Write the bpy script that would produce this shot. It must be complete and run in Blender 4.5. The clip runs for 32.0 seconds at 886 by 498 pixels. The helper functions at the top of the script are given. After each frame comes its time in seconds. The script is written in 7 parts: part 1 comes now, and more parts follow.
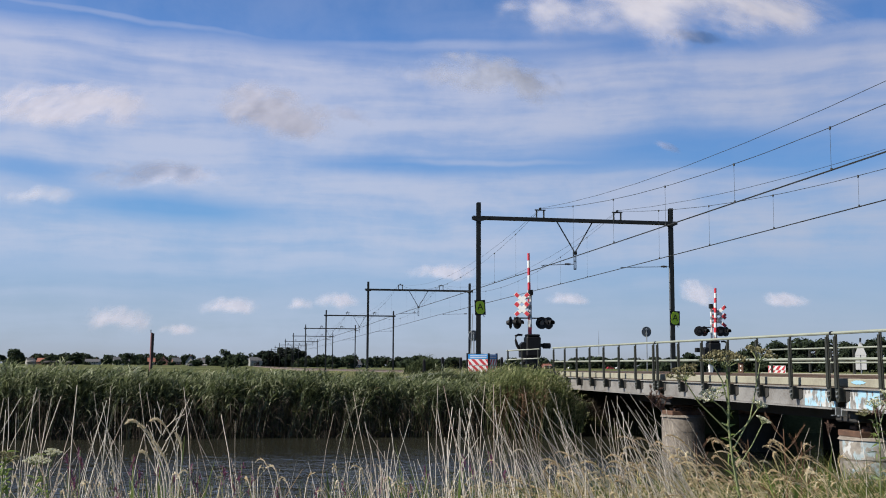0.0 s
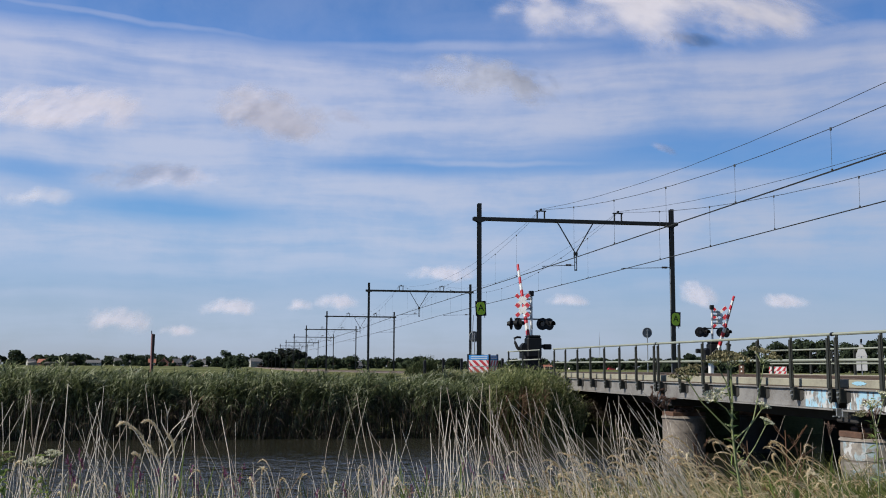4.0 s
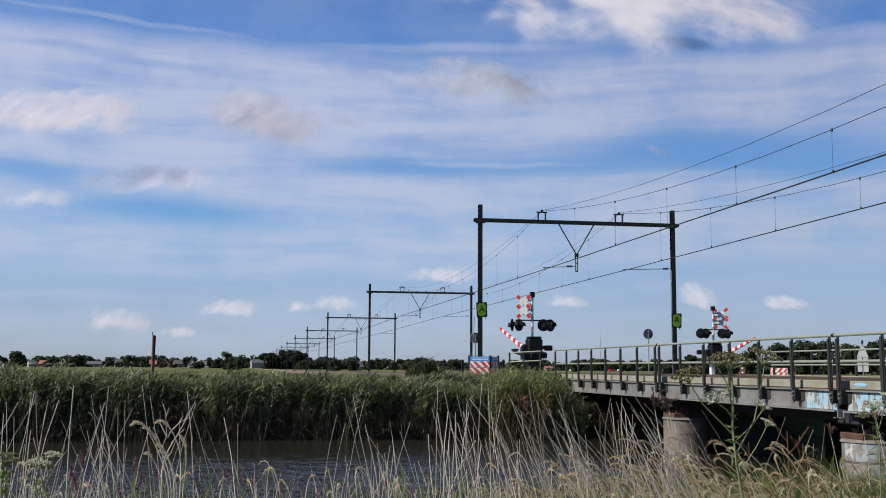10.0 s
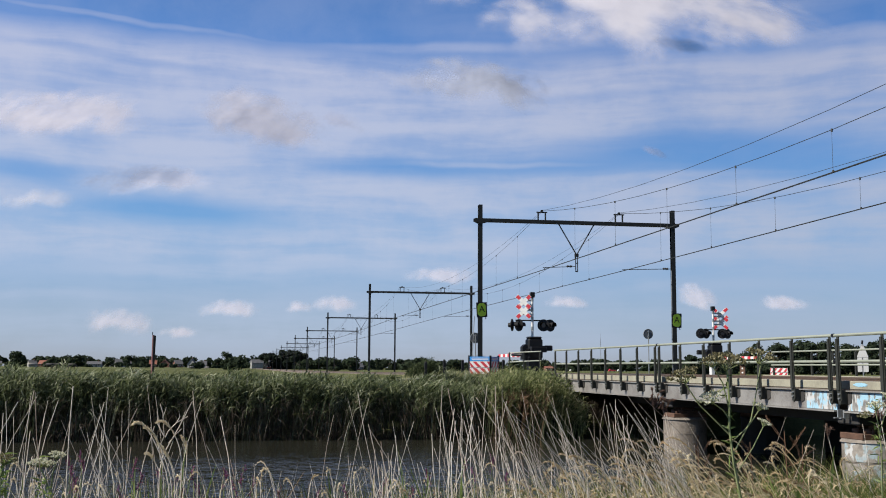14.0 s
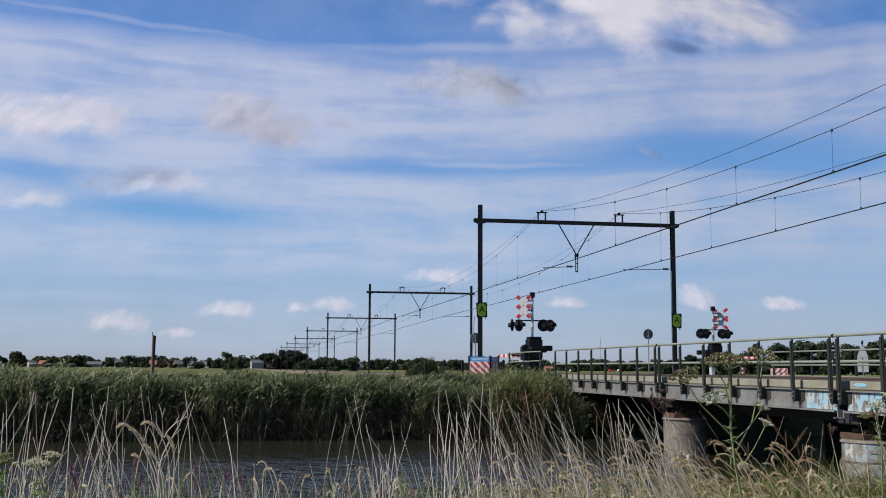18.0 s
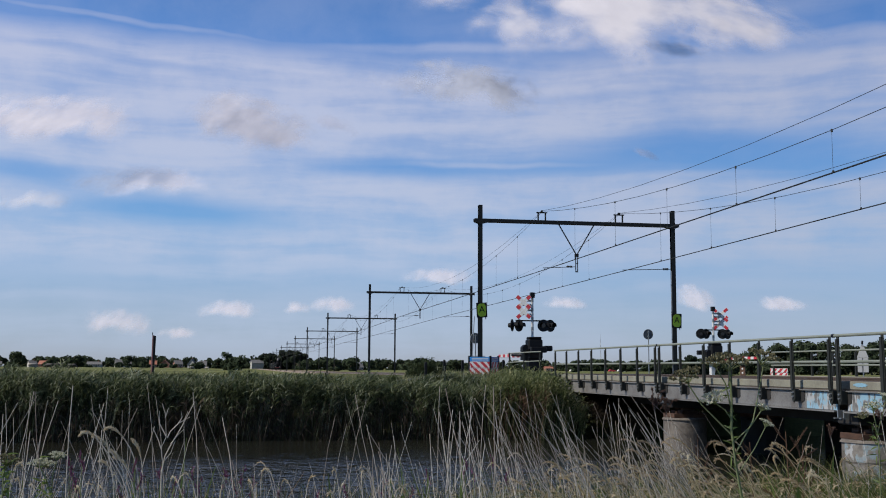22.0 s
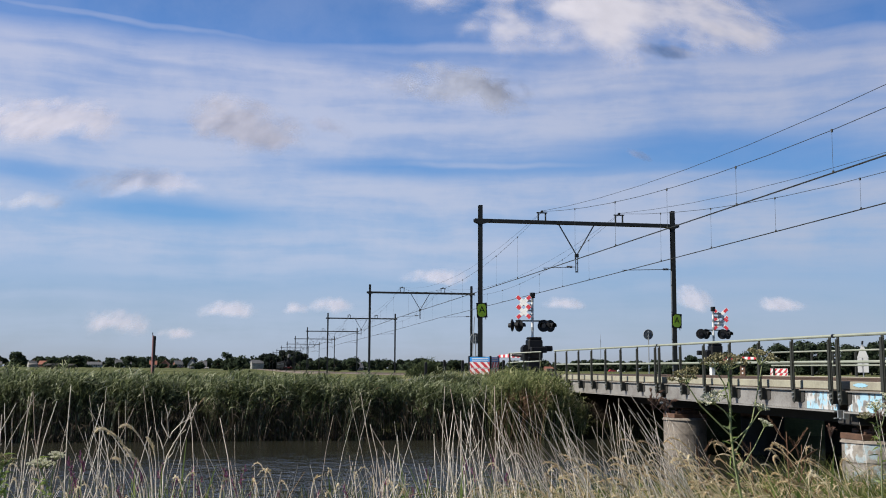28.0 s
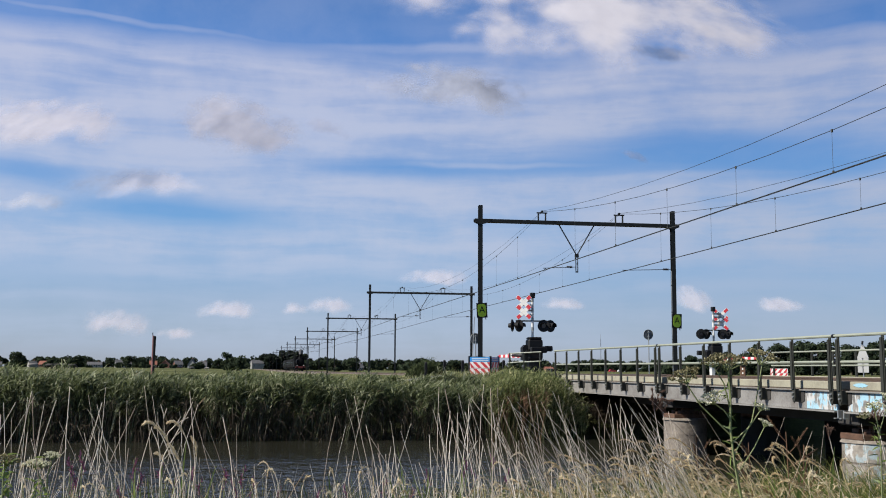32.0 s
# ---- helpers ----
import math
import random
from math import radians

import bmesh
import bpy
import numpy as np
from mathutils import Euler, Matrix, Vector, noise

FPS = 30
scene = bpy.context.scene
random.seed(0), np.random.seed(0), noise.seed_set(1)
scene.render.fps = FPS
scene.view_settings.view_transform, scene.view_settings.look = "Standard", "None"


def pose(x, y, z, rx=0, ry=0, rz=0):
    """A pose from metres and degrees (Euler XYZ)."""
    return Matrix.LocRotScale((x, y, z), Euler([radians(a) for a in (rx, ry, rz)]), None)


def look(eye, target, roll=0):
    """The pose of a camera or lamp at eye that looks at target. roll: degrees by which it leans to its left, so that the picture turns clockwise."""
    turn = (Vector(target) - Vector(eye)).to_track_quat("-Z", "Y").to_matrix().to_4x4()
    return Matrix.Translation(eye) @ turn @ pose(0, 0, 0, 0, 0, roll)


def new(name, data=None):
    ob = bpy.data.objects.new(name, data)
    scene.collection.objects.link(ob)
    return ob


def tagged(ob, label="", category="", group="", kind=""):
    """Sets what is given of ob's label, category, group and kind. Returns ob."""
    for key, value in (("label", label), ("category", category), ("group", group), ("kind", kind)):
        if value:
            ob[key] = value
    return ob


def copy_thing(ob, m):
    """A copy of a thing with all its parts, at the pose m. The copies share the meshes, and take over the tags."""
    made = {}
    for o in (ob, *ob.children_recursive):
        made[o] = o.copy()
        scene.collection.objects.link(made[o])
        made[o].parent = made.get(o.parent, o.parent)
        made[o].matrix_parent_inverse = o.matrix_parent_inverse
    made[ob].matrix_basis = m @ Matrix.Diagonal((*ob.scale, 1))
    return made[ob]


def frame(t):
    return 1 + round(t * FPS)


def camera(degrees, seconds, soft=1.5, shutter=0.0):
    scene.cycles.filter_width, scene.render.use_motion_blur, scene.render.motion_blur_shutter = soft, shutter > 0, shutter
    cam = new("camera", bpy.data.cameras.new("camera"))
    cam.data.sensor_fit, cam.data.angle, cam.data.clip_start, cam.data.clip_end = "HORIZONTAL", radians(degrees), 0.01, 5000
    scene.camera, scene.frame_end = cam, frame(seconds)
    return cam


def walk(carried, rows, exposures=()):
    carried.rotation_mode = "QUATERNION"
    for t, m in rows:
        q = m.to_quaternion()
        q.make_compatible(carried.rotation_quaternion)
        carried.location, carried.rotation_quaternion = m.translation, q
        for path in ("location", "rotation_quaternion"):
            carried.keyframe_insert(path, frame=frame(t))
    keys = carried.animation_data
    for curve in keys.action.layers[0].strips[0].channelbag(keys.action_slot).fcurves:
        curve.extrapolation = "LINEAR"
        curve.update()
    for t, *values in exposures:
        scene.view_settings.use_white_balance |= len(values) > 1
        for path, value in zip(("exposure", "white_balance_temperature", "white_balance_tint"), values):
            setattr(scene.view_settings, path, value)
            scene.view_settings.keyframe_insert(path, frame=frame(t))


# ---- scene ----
import functools

YAW, PITCH, LEAN = 10.027, 6.311, 0.268
EYE = Vector((0.0, 0.0, 0.72))


def aim(turn_left, raise_up):
    """Camera pose a little off its resting direction (thousandths of a radian)."""
    a, e = radians(YAW) - turn_left / 1000, radians(PITCH) + raise_up / 1000
    d = Vector((math.sin(a) * math.cos(e), math.cos(a) * math.cos(e), math.sin(e)))
    return look(EYE, EYE + d * 10, LEAN)


cam = camera(44.845, 32.0, 1.0)
walk(cam, [(0.0, aim(-1.55, -2.35)), (1.0, aim(-1.4, -2.1)), (2.0, aim(-1.35, -1.9)), (3.0, aim(-1.1, -1.75)),
           (4.0, aim(-0.9, -1.45)), (5.5, aim(-0.5, -0.95)), (6.0, aim(-0.35, -0.8)), (7.0, aim(-0.05, -0.45)),
           (9.0, aim(0.0, -0.3)), (14.0, aim(0.0, -0.2)), (20.0, aim(0.0, 0.0)), (25.0, aim(0.05, 0.15)),
           (32.0, aim(0.15, 0.3))])

# ---- light ----
SUN_TO = Vector((-0.73, -0.11, 0.66)).normalized()
sun = new("sun", bpy.data.lights.new("sun", "SUN"))
sun.data.energy, sun.data.angle, sun.data.color = 4.6, radians(0.6), (1.0, 0.95, 0.86)
sun.matrix_world = look(SUN_TO * 300, (0, 0, 0))
scene.view_settings.exposure = 0.78


class Nodes:
    """A thin wrapper to wire node trees in few words."""

    def __init__(self, tree):
        self.tree = tree
        tree.nodes.clear()

    def add(self, kind, **props):
        n = self.tree.nodes.new(kind)
        ins = props.pop("ins", {})
        if "operation" in props:
            n.operation = props["operation"]
        if "use_clamp" in props:
            n.use_clamp = props["use_clamp"]
        if "data_type" in props:
            n.data_type = props["data_type"]
        if "blend_type" in props:
            n.blend_type = props["blend_type"]
        if "interpolation_type" in props:
            n.interpolation_type = props["interpolation_type"]
        if "rotation_type" in props:
            n.rotation_type = props["rotation_type"]
        if "vector_type" in props:
            n.vector_type = props["vector_type"]
        for k, v in ins.items():
            sock = n.inputs[k]
            if isinstance(v, bpy.types.NodeSocket):
                self.tree.links.new(v, sock)
            else:
                sock.default_value = v
        return n

    def math(self, op, a, b=0.0, clamp=False):
        return self.add("ShaderNodeMath", operation=op, use_clamp=clamp, ins={0: a, 1: b}).outputs[0]

    def mix(self, fac, a, b, blend="MIX"):
        n = self.add("ShaderNodeMix", data_type="RGBA", blend_type=blend, ins={0: fac, 6: a, 7: b})
        return n.outputs[2]

    def ramp(self, fac, stops, interp="LINEAR"):
        n = self.add("ShaderNodeValToRGB", ins={0: fac})
        n.color_ramp.interpolation = interp
        els = n.color_ramp.elements
        while len(els) < len(stops):
            els.new(0.5)
        for e, (p, c) in zip(els, stops):
            e.position, e.color = p, (*c, 1) if len(c) == 3 else c
        return n.outputs[0]

    def noise(self, vec, scale, detail=4.0, rough=0.55, dist=0.0, color=False):
        n = self.add("ShaderNodeTexNoise", ins={"Scale": scale, "Detail": detail, "Roughness": rough, "Distortion": dist})
        if vec is not None:
            self.tree.links.new(vec, n.inputs["Vector"])
        return n.outputs[1 if color else 0]

    def smooth(self, v, lo, hi, out0=0.0, out1=1.0):
        return self.add("ShaderNodeMapRange", interpolation_type="SMOOTHSTEP",
                        ins={0: v, 1: lo, 2: hi, 3: out0, 4: out1}).outputs[0]


def build_sky():
    """Clear summer sky with high streaky cirrus; u runs along the horizon, v upwards (radians)."""
    world = bpy.data.worlds.new("sky")
    scene.world = world
    world.use_nodes = True
    N = Nodes(world.node_tree)
    sky = N.add("ShaderNodeTexSky")
    sky.sky_type, sky.sun_disc, sky.altitude = "NISHITA", False, 0
    sky.sun_elevation, sky.sun_rotation = math.asin(SUN_TO.z), math.atan2(SUN_TO.x, SUN_TO.y)
    sky.air_density, sky.dust_density, sky.ozone_density = 1.0, 0.15, 2.5
    tc = N.add("ShaderNodeTexCoord")
    turn = N.add("ShaderNodeVectorRotate", rotation_type="Z_AXIS", ins={"Vector": tc.outputs["Generated"], "Angle": radians(YAW)})
    sep = N.add("ShaderNodeSeparateXYZ", ins={0: turn.outputs[0]})
    u = N.math("ARCTAN2", sep.outputs[0], sep.outputs[1])
    v = N.math("ARCSINE", sep.outputs[2])
    uv = N.add("ShaderNodeCombineXYZ", ins={0: u, 1: v}).outputs[0]
    warp = N.noise(uv, 6.0, 4.0, color=True)
    warped = N.add("ShaderNodeVectorMath", operation="MULTIPLY_ADD",
                   ins={0: warp, 1: (0.05, 0.022, 0), 2: uv}).outputs[0]
    warped = N.add("ShaderNodeVectorMath", operation="SUBTRACT", ins={0: warped, 1: (0.025, 0.011, 0)}).outputs[0]
    # blue gaps in the veil, then strands: centre u, centre v, half length, half height, tilt in degrees, weight
    gaps = ((-0.239, 0.134, 0.135, 0.025, -4, 0.92), (-0.380, 0.168, 0.070, 0.013, -3, 0.70), (-0.050, 0.182, 0.110, 0.013, -3, 0.60),
            (0.245, 0.195, 0.210, 0.027, 1, 0.85), (0.060, 0.184, 0.130, 0.011, 0, 0.60), (0.350, 0.178, 0.110, 0.015, 1, 0.60),
            (-0.065, 0.103, 0.045, 0.006, 0, 0.50), (-0.300, 0.272, 0.110, 0.006, -5, 0.30), (0.150, 0.250, 0.100, 0.006, 1, 0.18))
    strands = ((-0.30, 0.115, 0.30, 0.024, -1, 0.75), (0.06, 0.112, 0.36, 0.028, 2, 0.70), (0.33, 0.124, 0.26, 0.024, 2, 0.52), (0.010, 0.2955, 0.14, 0.0055, 0, 0.45), (0.375, 0.291, 0.10, 0.009, -3, 0.5),
               (-0.318, 0.3080, 0.15, 0.0036, -4, 0.42), (0.36, 0.330, 0.16, 0.022, 0, 0.32), (0.14, 0.312, 0.26, 0.026, 0, 0.30), (0.03, 0.1865, 0.11, 0.0035, 0, 0.5), (0.20, 0.174, 0.12, 0.004, 1, 0.45), (0.0, 0.035, 0.9, 0.045, 0, 0.6),
               (-0.22, 0.086, 0.16, 0.007, 1, 0.35), (0.16, 0.074, 0.22, 0.008, 0, 0.3), (-0.36, 0.062, 0.12, 0.006, 0, 0.3))

    def patch(cu, cv, a, b, tilt, w):
        mp = N.add("ShaderNodeMapping", vector_type="TEXTURE",
                   ins={"Vector": warped, "Location": (cu, cv, 0), "Rotation": (0, 0, radians(tilt)), "Scale": (a, b, 1)})
        ln = N.add("ShaderNodeVectorMath", operation="LENGTH", ins={0: mp.outputs[0]}).outputs["Value"]
        return N.smooth(ln, 1.25, 0.2, 0.0, w)
    wv = N.add("ShaderNodeSeparateXYZ", ins={0: warped}).outputs[1]
    edge = N.math("ADD", wv, N.math("MULTIPLY", N.math("MINIMUM", u, 0.0), 0.030))
    total = N.math("MULTIPLY", N.smooth(edge, 0.304, 0.266, 0.0, 0.95), N.smooth(wv, 0.045, 0.125, 0.12, 1.0))
    for row in gaps:
        total = N.math("MULTIPLY", total, N.math("SUBTRACT", 1.0, patch(*row)))
    for row in strands:
        total = N.math("ADD", total, N.math("MULTIPLY", patch(*row), N.math("SUBTRACT", 1.0, total)))
    fibre_map = N.add("ShaderNodeMapping", ins={"Vector": warped, "Rotation": (0, 0, radians(2)), "Scale": (5.0, 42.0, 1)})
    fibre = N.noise(fibre_map.outputs[0], 1.0, 7.0, 0.58, 0.15)
    blot = N.noise(uv, 11.0, 6.0, 0.6)
    wild_map = N.add("ShaderNodeMapping", ins={"Vector": tc.outputs["Generated"], "Scale": (2.0, 2.0, 6.0)})
    wild = N.smooth(N.noise(wild_map.outputs[0], 1.6, 6.0, 0.6), 0.5, 0.8, 0.0, 0.35)
    inside = N.math("MULTIPLY", N.smooth(N.math("ABSOLUTE", u), 0.75, 0.55), N.smooth(v, 0.45, 0.36))
    cirrus = N.math("MULTIPLY", total, N.smooth(N.math("ADD", N.math("MULTIPLY", fibre, 0.55), N.math("MULTIPLY", blot, 0.45)), 0.34, 0.60, 0.50, 1.0))
    mask = N.math("ADD", N.math("MULTIPLY", cirrus, inside), N.math("MULTIPLY", wild, N.math("SUBTRACT", 1.0, inside)), clamp=True)
    mask = N.math("MAXIMUM", mask, N.smooth(blot, 0.30, 0.70, 0.06, 0.20))
    veil_col = N.ramp(v, [(0.0, (4.7, 5.7, 7.6)), (0.12, (5.1, 5.75, 7.4)), (0.30, (5.35, 5.7, 7.4))])
    tint = N.mix(1.0, sky.outputs[0], N.ramp(v, [(0.0, (0.50, 0.58, 0.92)), (0.06, (0.58, 0.70, 1.02)), (0.13, (0.44, 0.80, 1.18)), (0.30, (0.48, 0.88, 1.36)), (0.6, (0.55, 0.64, 0.8)), (1.0, (0.45, 0.54, 0.7))]), "MULTIPLY")
    col = N.mix(N.math("MULTIPLY", mask, 0.92), tint, veil_col)
    away = N.smooth(u, -0.15, 0.42, 1.0, 0.88)
    col = N.mix(1.0, col, N.add("ShaderNodeCombineXYZ", ins={0: away, 1: away, 2: away}).outputs[0], "MULTIPLY")
    bg = N.add("ShaderNodeBackground", ins={"Color": col, "Strength": 0.058})
    N.add("ShaderNodeOutputWorld", ins={"Surface": bg.outputs[0]})


build_sky()

# ---- materials ----


def surface(name, base, rough=0.7, metal=0.0, spread=0.25, scale=3.0, fine=40.0, bump=0.15, tint=None, random_by="", spec=0.5,
            through_light=0.0):
    """A procedural surface: two scales of colour change, fine relief, optional change from piece to piece."""
    m = bpy.data.materials.new(name)
    m.use_nodes = True
    N = Nodes(m.node_tree)
    tc = N.add("ShaderNodeTexCoord")
    pos = tc.outputs["Object"]
    big = N.noise(pos, scale, 5.0, 0.6)
    small = N.noise(pos, fine, 4.0, 0.6)
    tint = tint or tuple(c * (1 - spread) for c in base)
    hi = tuple(min(c * (1 + spread), 0.95) for c in base)
    mixv = N.math("ADD", N.math("MULTIPLY", big, 0.65), N.math("MULTIPLY", small, 0.35))
    col = N.ramp(mixv, [(0.32, tint), (0.52, base), (0.72, hi)])
    if random_by:
        if random_by == "island":
            rnd = N.add("ShaderNodeNewGeometry").outputs["Random Per Island"]
        else:
            rnd = N.add("ShaderNodeObjectInfo").outputs["Random"]
        col = N.mix(1.0, col, N.ramp(rnd, [(0.0, (0.62, 0.62, 0.62)), (1.0, (1.3, 1.3, 1.3))]), "MULTIPLY")
    b = N.add("ShaderNodeBump", ins={"Strength": bump, "Distance": 0.02, "Height": small})
    p = N.add("ShaderNodeBsdfPrincipled", ins={"Base Color": col, "Roughness": rough, "Metallic": metal,
                                              "Specular IOR Level": spec, "Normal": b.outputs[0]})
    out = p.outputs[0]
    if through_light:
        t = N.add("ShaderNodeBsdfTranslucent", ins={"Color": col})
        out = N.add("ShaderNodeMixShader", ins={0: through_light, 1: out, 2: t.outputs[0]}).outputs[0]
    N.add("ShaderNodeOutputMaterial", ins={"Surface": out})
    return m


def foliage(name, stops, rough=0.6, through_light=0.35, spec=0.35):
    """Leaves whose colour runs over the stops from leaf to leaf."""
    m = bpy.data.materials.new(name)
    m.use_nodes = True
    N = Nodes(m.node_tree)
    rnd = N.add("ShaderNodeNewGeometry").outputs["Random Per Island"]
    tc = N.add("ShaderNodeTexCoord")
    patch = N.noise(tc.outputs["Object"], 0.45, 3.0)
    f = N.math("ADD", N.math("MULTIPLY", rnd, 0.7), N.math("MULTIPLY", N.smooth(patch, 0.3, 0.7), 0.3))
    col = N.ramp(f, stops)
    p = N.add("ShaderNodeBsdfPrincipled", ins={"Base Color": col, "Roughness": rough, "Specular IOR Level": spec})
    t = N.add("ShaderNodeBsdfTranslucent", ins={"Color": col})
    out = N.add("ShaderNodeMixShader", ins={0: through_light, 1: p.outputs[0], 2: t.outputs[0]}).outputs[0]
    N.add("ShaderNodeOutputMaterial", ins={"Surface": out})
    return m


MAST = surface("dark_mast_paint", (0.014, 0.016, 0.016), 0.65, 0.0, 0.3, 2.0, 30, spec=0.3)
WIRE = surface("weathered_copper_wire", (0.03, 0.032, 0.03), 0.6, 0.4, 0.2)
RAIL_PAINT = surface("grey_green_rail_paint", (0.235, 0.25, 0.20), 0.55, 0.0, 0.2, 1.5, 25)
POST_PAINT = surface("dark_green_post_paint", (0.030, 0.031, 0.025), 0.6, 0.0, 0.3, 2, 30, spec=0.3)
FASCIA = surface("grey_bridge_steel", (0.190, 0.182, 0.170), 0.65, 0.0, 0.34, 1.3, 22, 0.2, tint=(0.085, 0.072, 0.062))
CREAM = surface("cream_kerb", (0.255, 0.24, 0.18), 0.75, 0.0, 0.20, 1.2, 18, tint=(0.17, 0.15, 0.115))
CONCRETE = surface("weathered_concrete", (0.175, 0.150, 0.125), 0.9, 0.0, 0.5, 2.0, 14, 0.6, tint=(0.060, 0.046, 0.036))
RUST = surface("rusty_steel", (0.10, 0.052, 0.032), 0.85, 0.1, 0.45, 4, 40, 0.5)
# Near-black for the rubber panels, and for shade under the deck put into colour.
SHADE_AND_RUBBER = surface("shade_black_and_rubber", (0.025, 0.023, 0.021), 0.85, 0.0, 0.3, 1, 12)
BALLAST = surface("brown_ballast", (0.125, 0.095, 0.07), 0.95, 0, 0.4, 0.7, 9, 0.8, tint=(0.07, 0.055, 0.042))
RAIL_STEEL = surface("rail_steel", (0.16, 0.11, 0.08), 0.45, 0.6, 0.3, 3, 30)
ASPHALT = surface("asphalt", (0.10, 0.10, 0.095), 0.9, 0, 0.25, 0.7, 40, 0.4)
WHITE = surface("white_paint", (0.62, 0.61, 0.59), 0.45, 0, 0.08, 2, 20, 0.05)
RED = surface("red_paint", (0.46, 0.028, 0.040), 0.45, 0, 0.15, 2, 20, 0.05)
BLUE = surface("blue_paint", (0.03, 0.23, 0.56), 0.45, 0, 0.12, 2, 20, 0.05)
SKYBLUE = surface("pale_blue_spray", (0.24, 0.42, 0.52), 0.7, 0, 0.15, 3, 20, 0.05)
BLACK = surface("black_plastic", (0.007, 0.007, 0.008), 0.55, 0, 0.3, 3, 30, 0.1, spec=0.25)
LENS = surface("dark_lamp_glass", (0.03, 0.008, 0.008), 0.12, 0, 0.2, 3, 30, 0.0)
LIME = surface("lime_reflective", (0.40, 0.58, 0.02), 0.4, 0, 0.08, 3, 30, 0.02)
GREYMETAL = surface("galvanised_steel", (0.30, 0.31, 0.31), 0.45, 0.6, 0.15, 3, 30)
SIGN_BACK = surface("grey_sign_back", (0.10, 0.11, 0.12), 0.5, 0.4, 0.15, 3, 30)


def ground_material():
    m = bpy.data.materials.new("grassland")
    m.use_nodes = True
    N = Nodes(m.node_tree)
    tc = N.add("ShaderNodeTexCoord")
    p = tc.outputs["Object"]
    big = N.noise(p, 0.02, 5, 0.6)
    mid = N.noise(p, 0.35, 5, 0.65)
    fine = N.noise(p, 9.0, 5, 0.7)
    f = N.math("ADD", N.math("MULTIPLY", big, 0.5), N.math("ADD", N.math("MULTIPLY", mid, 0.3), N.math("MULTIPLY", fine, 0.2)))
    col = N.ramp(f, [(0.34, (0.030, 0.037, 0.015)), (0.46, (0.060, 0.068, 0.027)), (0.55, (0.105, 0.110, 0.046)), (0.68, (0.16, 0.145, 0.075))])
    b = N.add("ShaderNodeBump", ins={"Strength": 0.8, "Distance": 0.08, "Height": fine})
    s = N.add("ShaderNodeBsdfPrincipled", ins={"Base Color": col, "Roughness": 0.95, "Specular IOR Level": 0.05, "Normal": b.outputs[0]})
    N.add("ShaderNodeOutputMaterial", ins={"Surface": s.outputs[0]})
    return m


def water_material():
    m = bpy.data.materials.new("canal_water")
    m.use_nodes = True
    N = Nodes(m.node_tree)
    tc = N.add("ShaderNodeTexCoord")
    mp = N.add("ShaderNodeMapping", ins={"Vector": tc.outputs["Object"], "Scale": (0.85, 0.75, 1.0)})
    w1 = N.noise(mp.outputs[0], 1.7, 3, 0.5, 0.6)
    w2 = N.noise(mp.outputs[0], 5.5, 3, 0.5, 0.8)
    calm = N.smooth(N.noise(tc.outputs["Object"], 0.16, 3), 0.35, 0.65, 0.55, 1.0)
    place = N.add("ShaderNodeSeparateXYZ", ins={0: tc.outputs["Object"]})
    shelter = N.math("MULTIPLY", N.smooth(place.outputs[1], 20.0, 35.0, 1.0, 0.28), N.smooth(place.outputs[0], 7.0, 11.5, 1.0, 0.35))
    h = N.math("MULTIPLY", N.math("MULTIPLY", N.math("ADD", w1, N.math("MULTIPLY", w2, 0.50)), calm), shelter)
    b = N.add("ShaderNodeBump", ins={"Strength": 1.0, "Distance": 0.20, "Height": h})
    s = N.add("ShaderNodeBsdfPrincipled", ins={"Base Color": (0.022, 0.022, 0.016, 1), "Roughness": 0.07, "IOR": 1.33, "Specular IOR Level": 0.36, "Specular Tint": (1.0, 0.95, 0.86, 1), "Normal": b.outputs[0]})
    N.add("ShaderNodeOutputMaterial", ins={"Surface": s.outputs[0]})
    return m


GRASSLAND, WATER = ground_material(), water_material()
REED = foliage("reed_leaves", [(0.0, (0.022, 0.030, 0.012)), (0.42, (0.070, 0.092, 0.034)), (0.72, (0.20, 0.225, 0.105)), (0.88, (0.44, 0.45, 0.31)), (0.95, (0.26, 0.17, 0.09)), (1.0, (0.34, 0.25, 0.15))], 0.5, 0.4, 0.4)
# Dead brown, taken darker so it carries the shade at the belt's foot.
SHADED_DEAD_REED = foliage("shaded_dead_reed", [(0.0, (0.024, 0.017, 0.010)), (0.75, (0.048, 0.034, 0.021)), (0.93, (0.09, 0.068, 0.044)), (1.0, (0.34, 0.27, 0.19))], 0.7, 0.2)
HERB = foliage("herb_leaves", [(0.0, (0.03, 0.040, 0.015)), (0.45, (0.135, 0.165, 0.055)), (0.76, (0.33, 0.34, 0.155)), (0.9, (0.50, 0.45, 0.27)), (1.0, (0.34, 0.21, 0.12))], 0.6, 0.45)
TREE_LEAF = foliage("tree_leaves", [(0.0, (0.015, 0.022, 0.015)), (0.6, (0.030, 0.042, 0.024)), (1.0, (0.058, 0.074, 0.038))], 0.9, 0.25, 0.08)
VERGE = foliage("verge_grass", [(0.0, (0.07, 0.085, 0.03)), (0.5, (0.19, 0.20, 0.08)), (0.8, (0.34, 0.32, 0.17)), (1.0, (0.46, 0.38, 0.24))], 0.6, 0.35)
COPSE_LEAF = foliage("copse_leaves", [(0.0, (0.007, 0.010, 0.008)), (0.6, (0.014, 0.020, 0.014)), (1.0, (0.030, 0.038, 0.024))], 0.95, 0.15, 0.04)
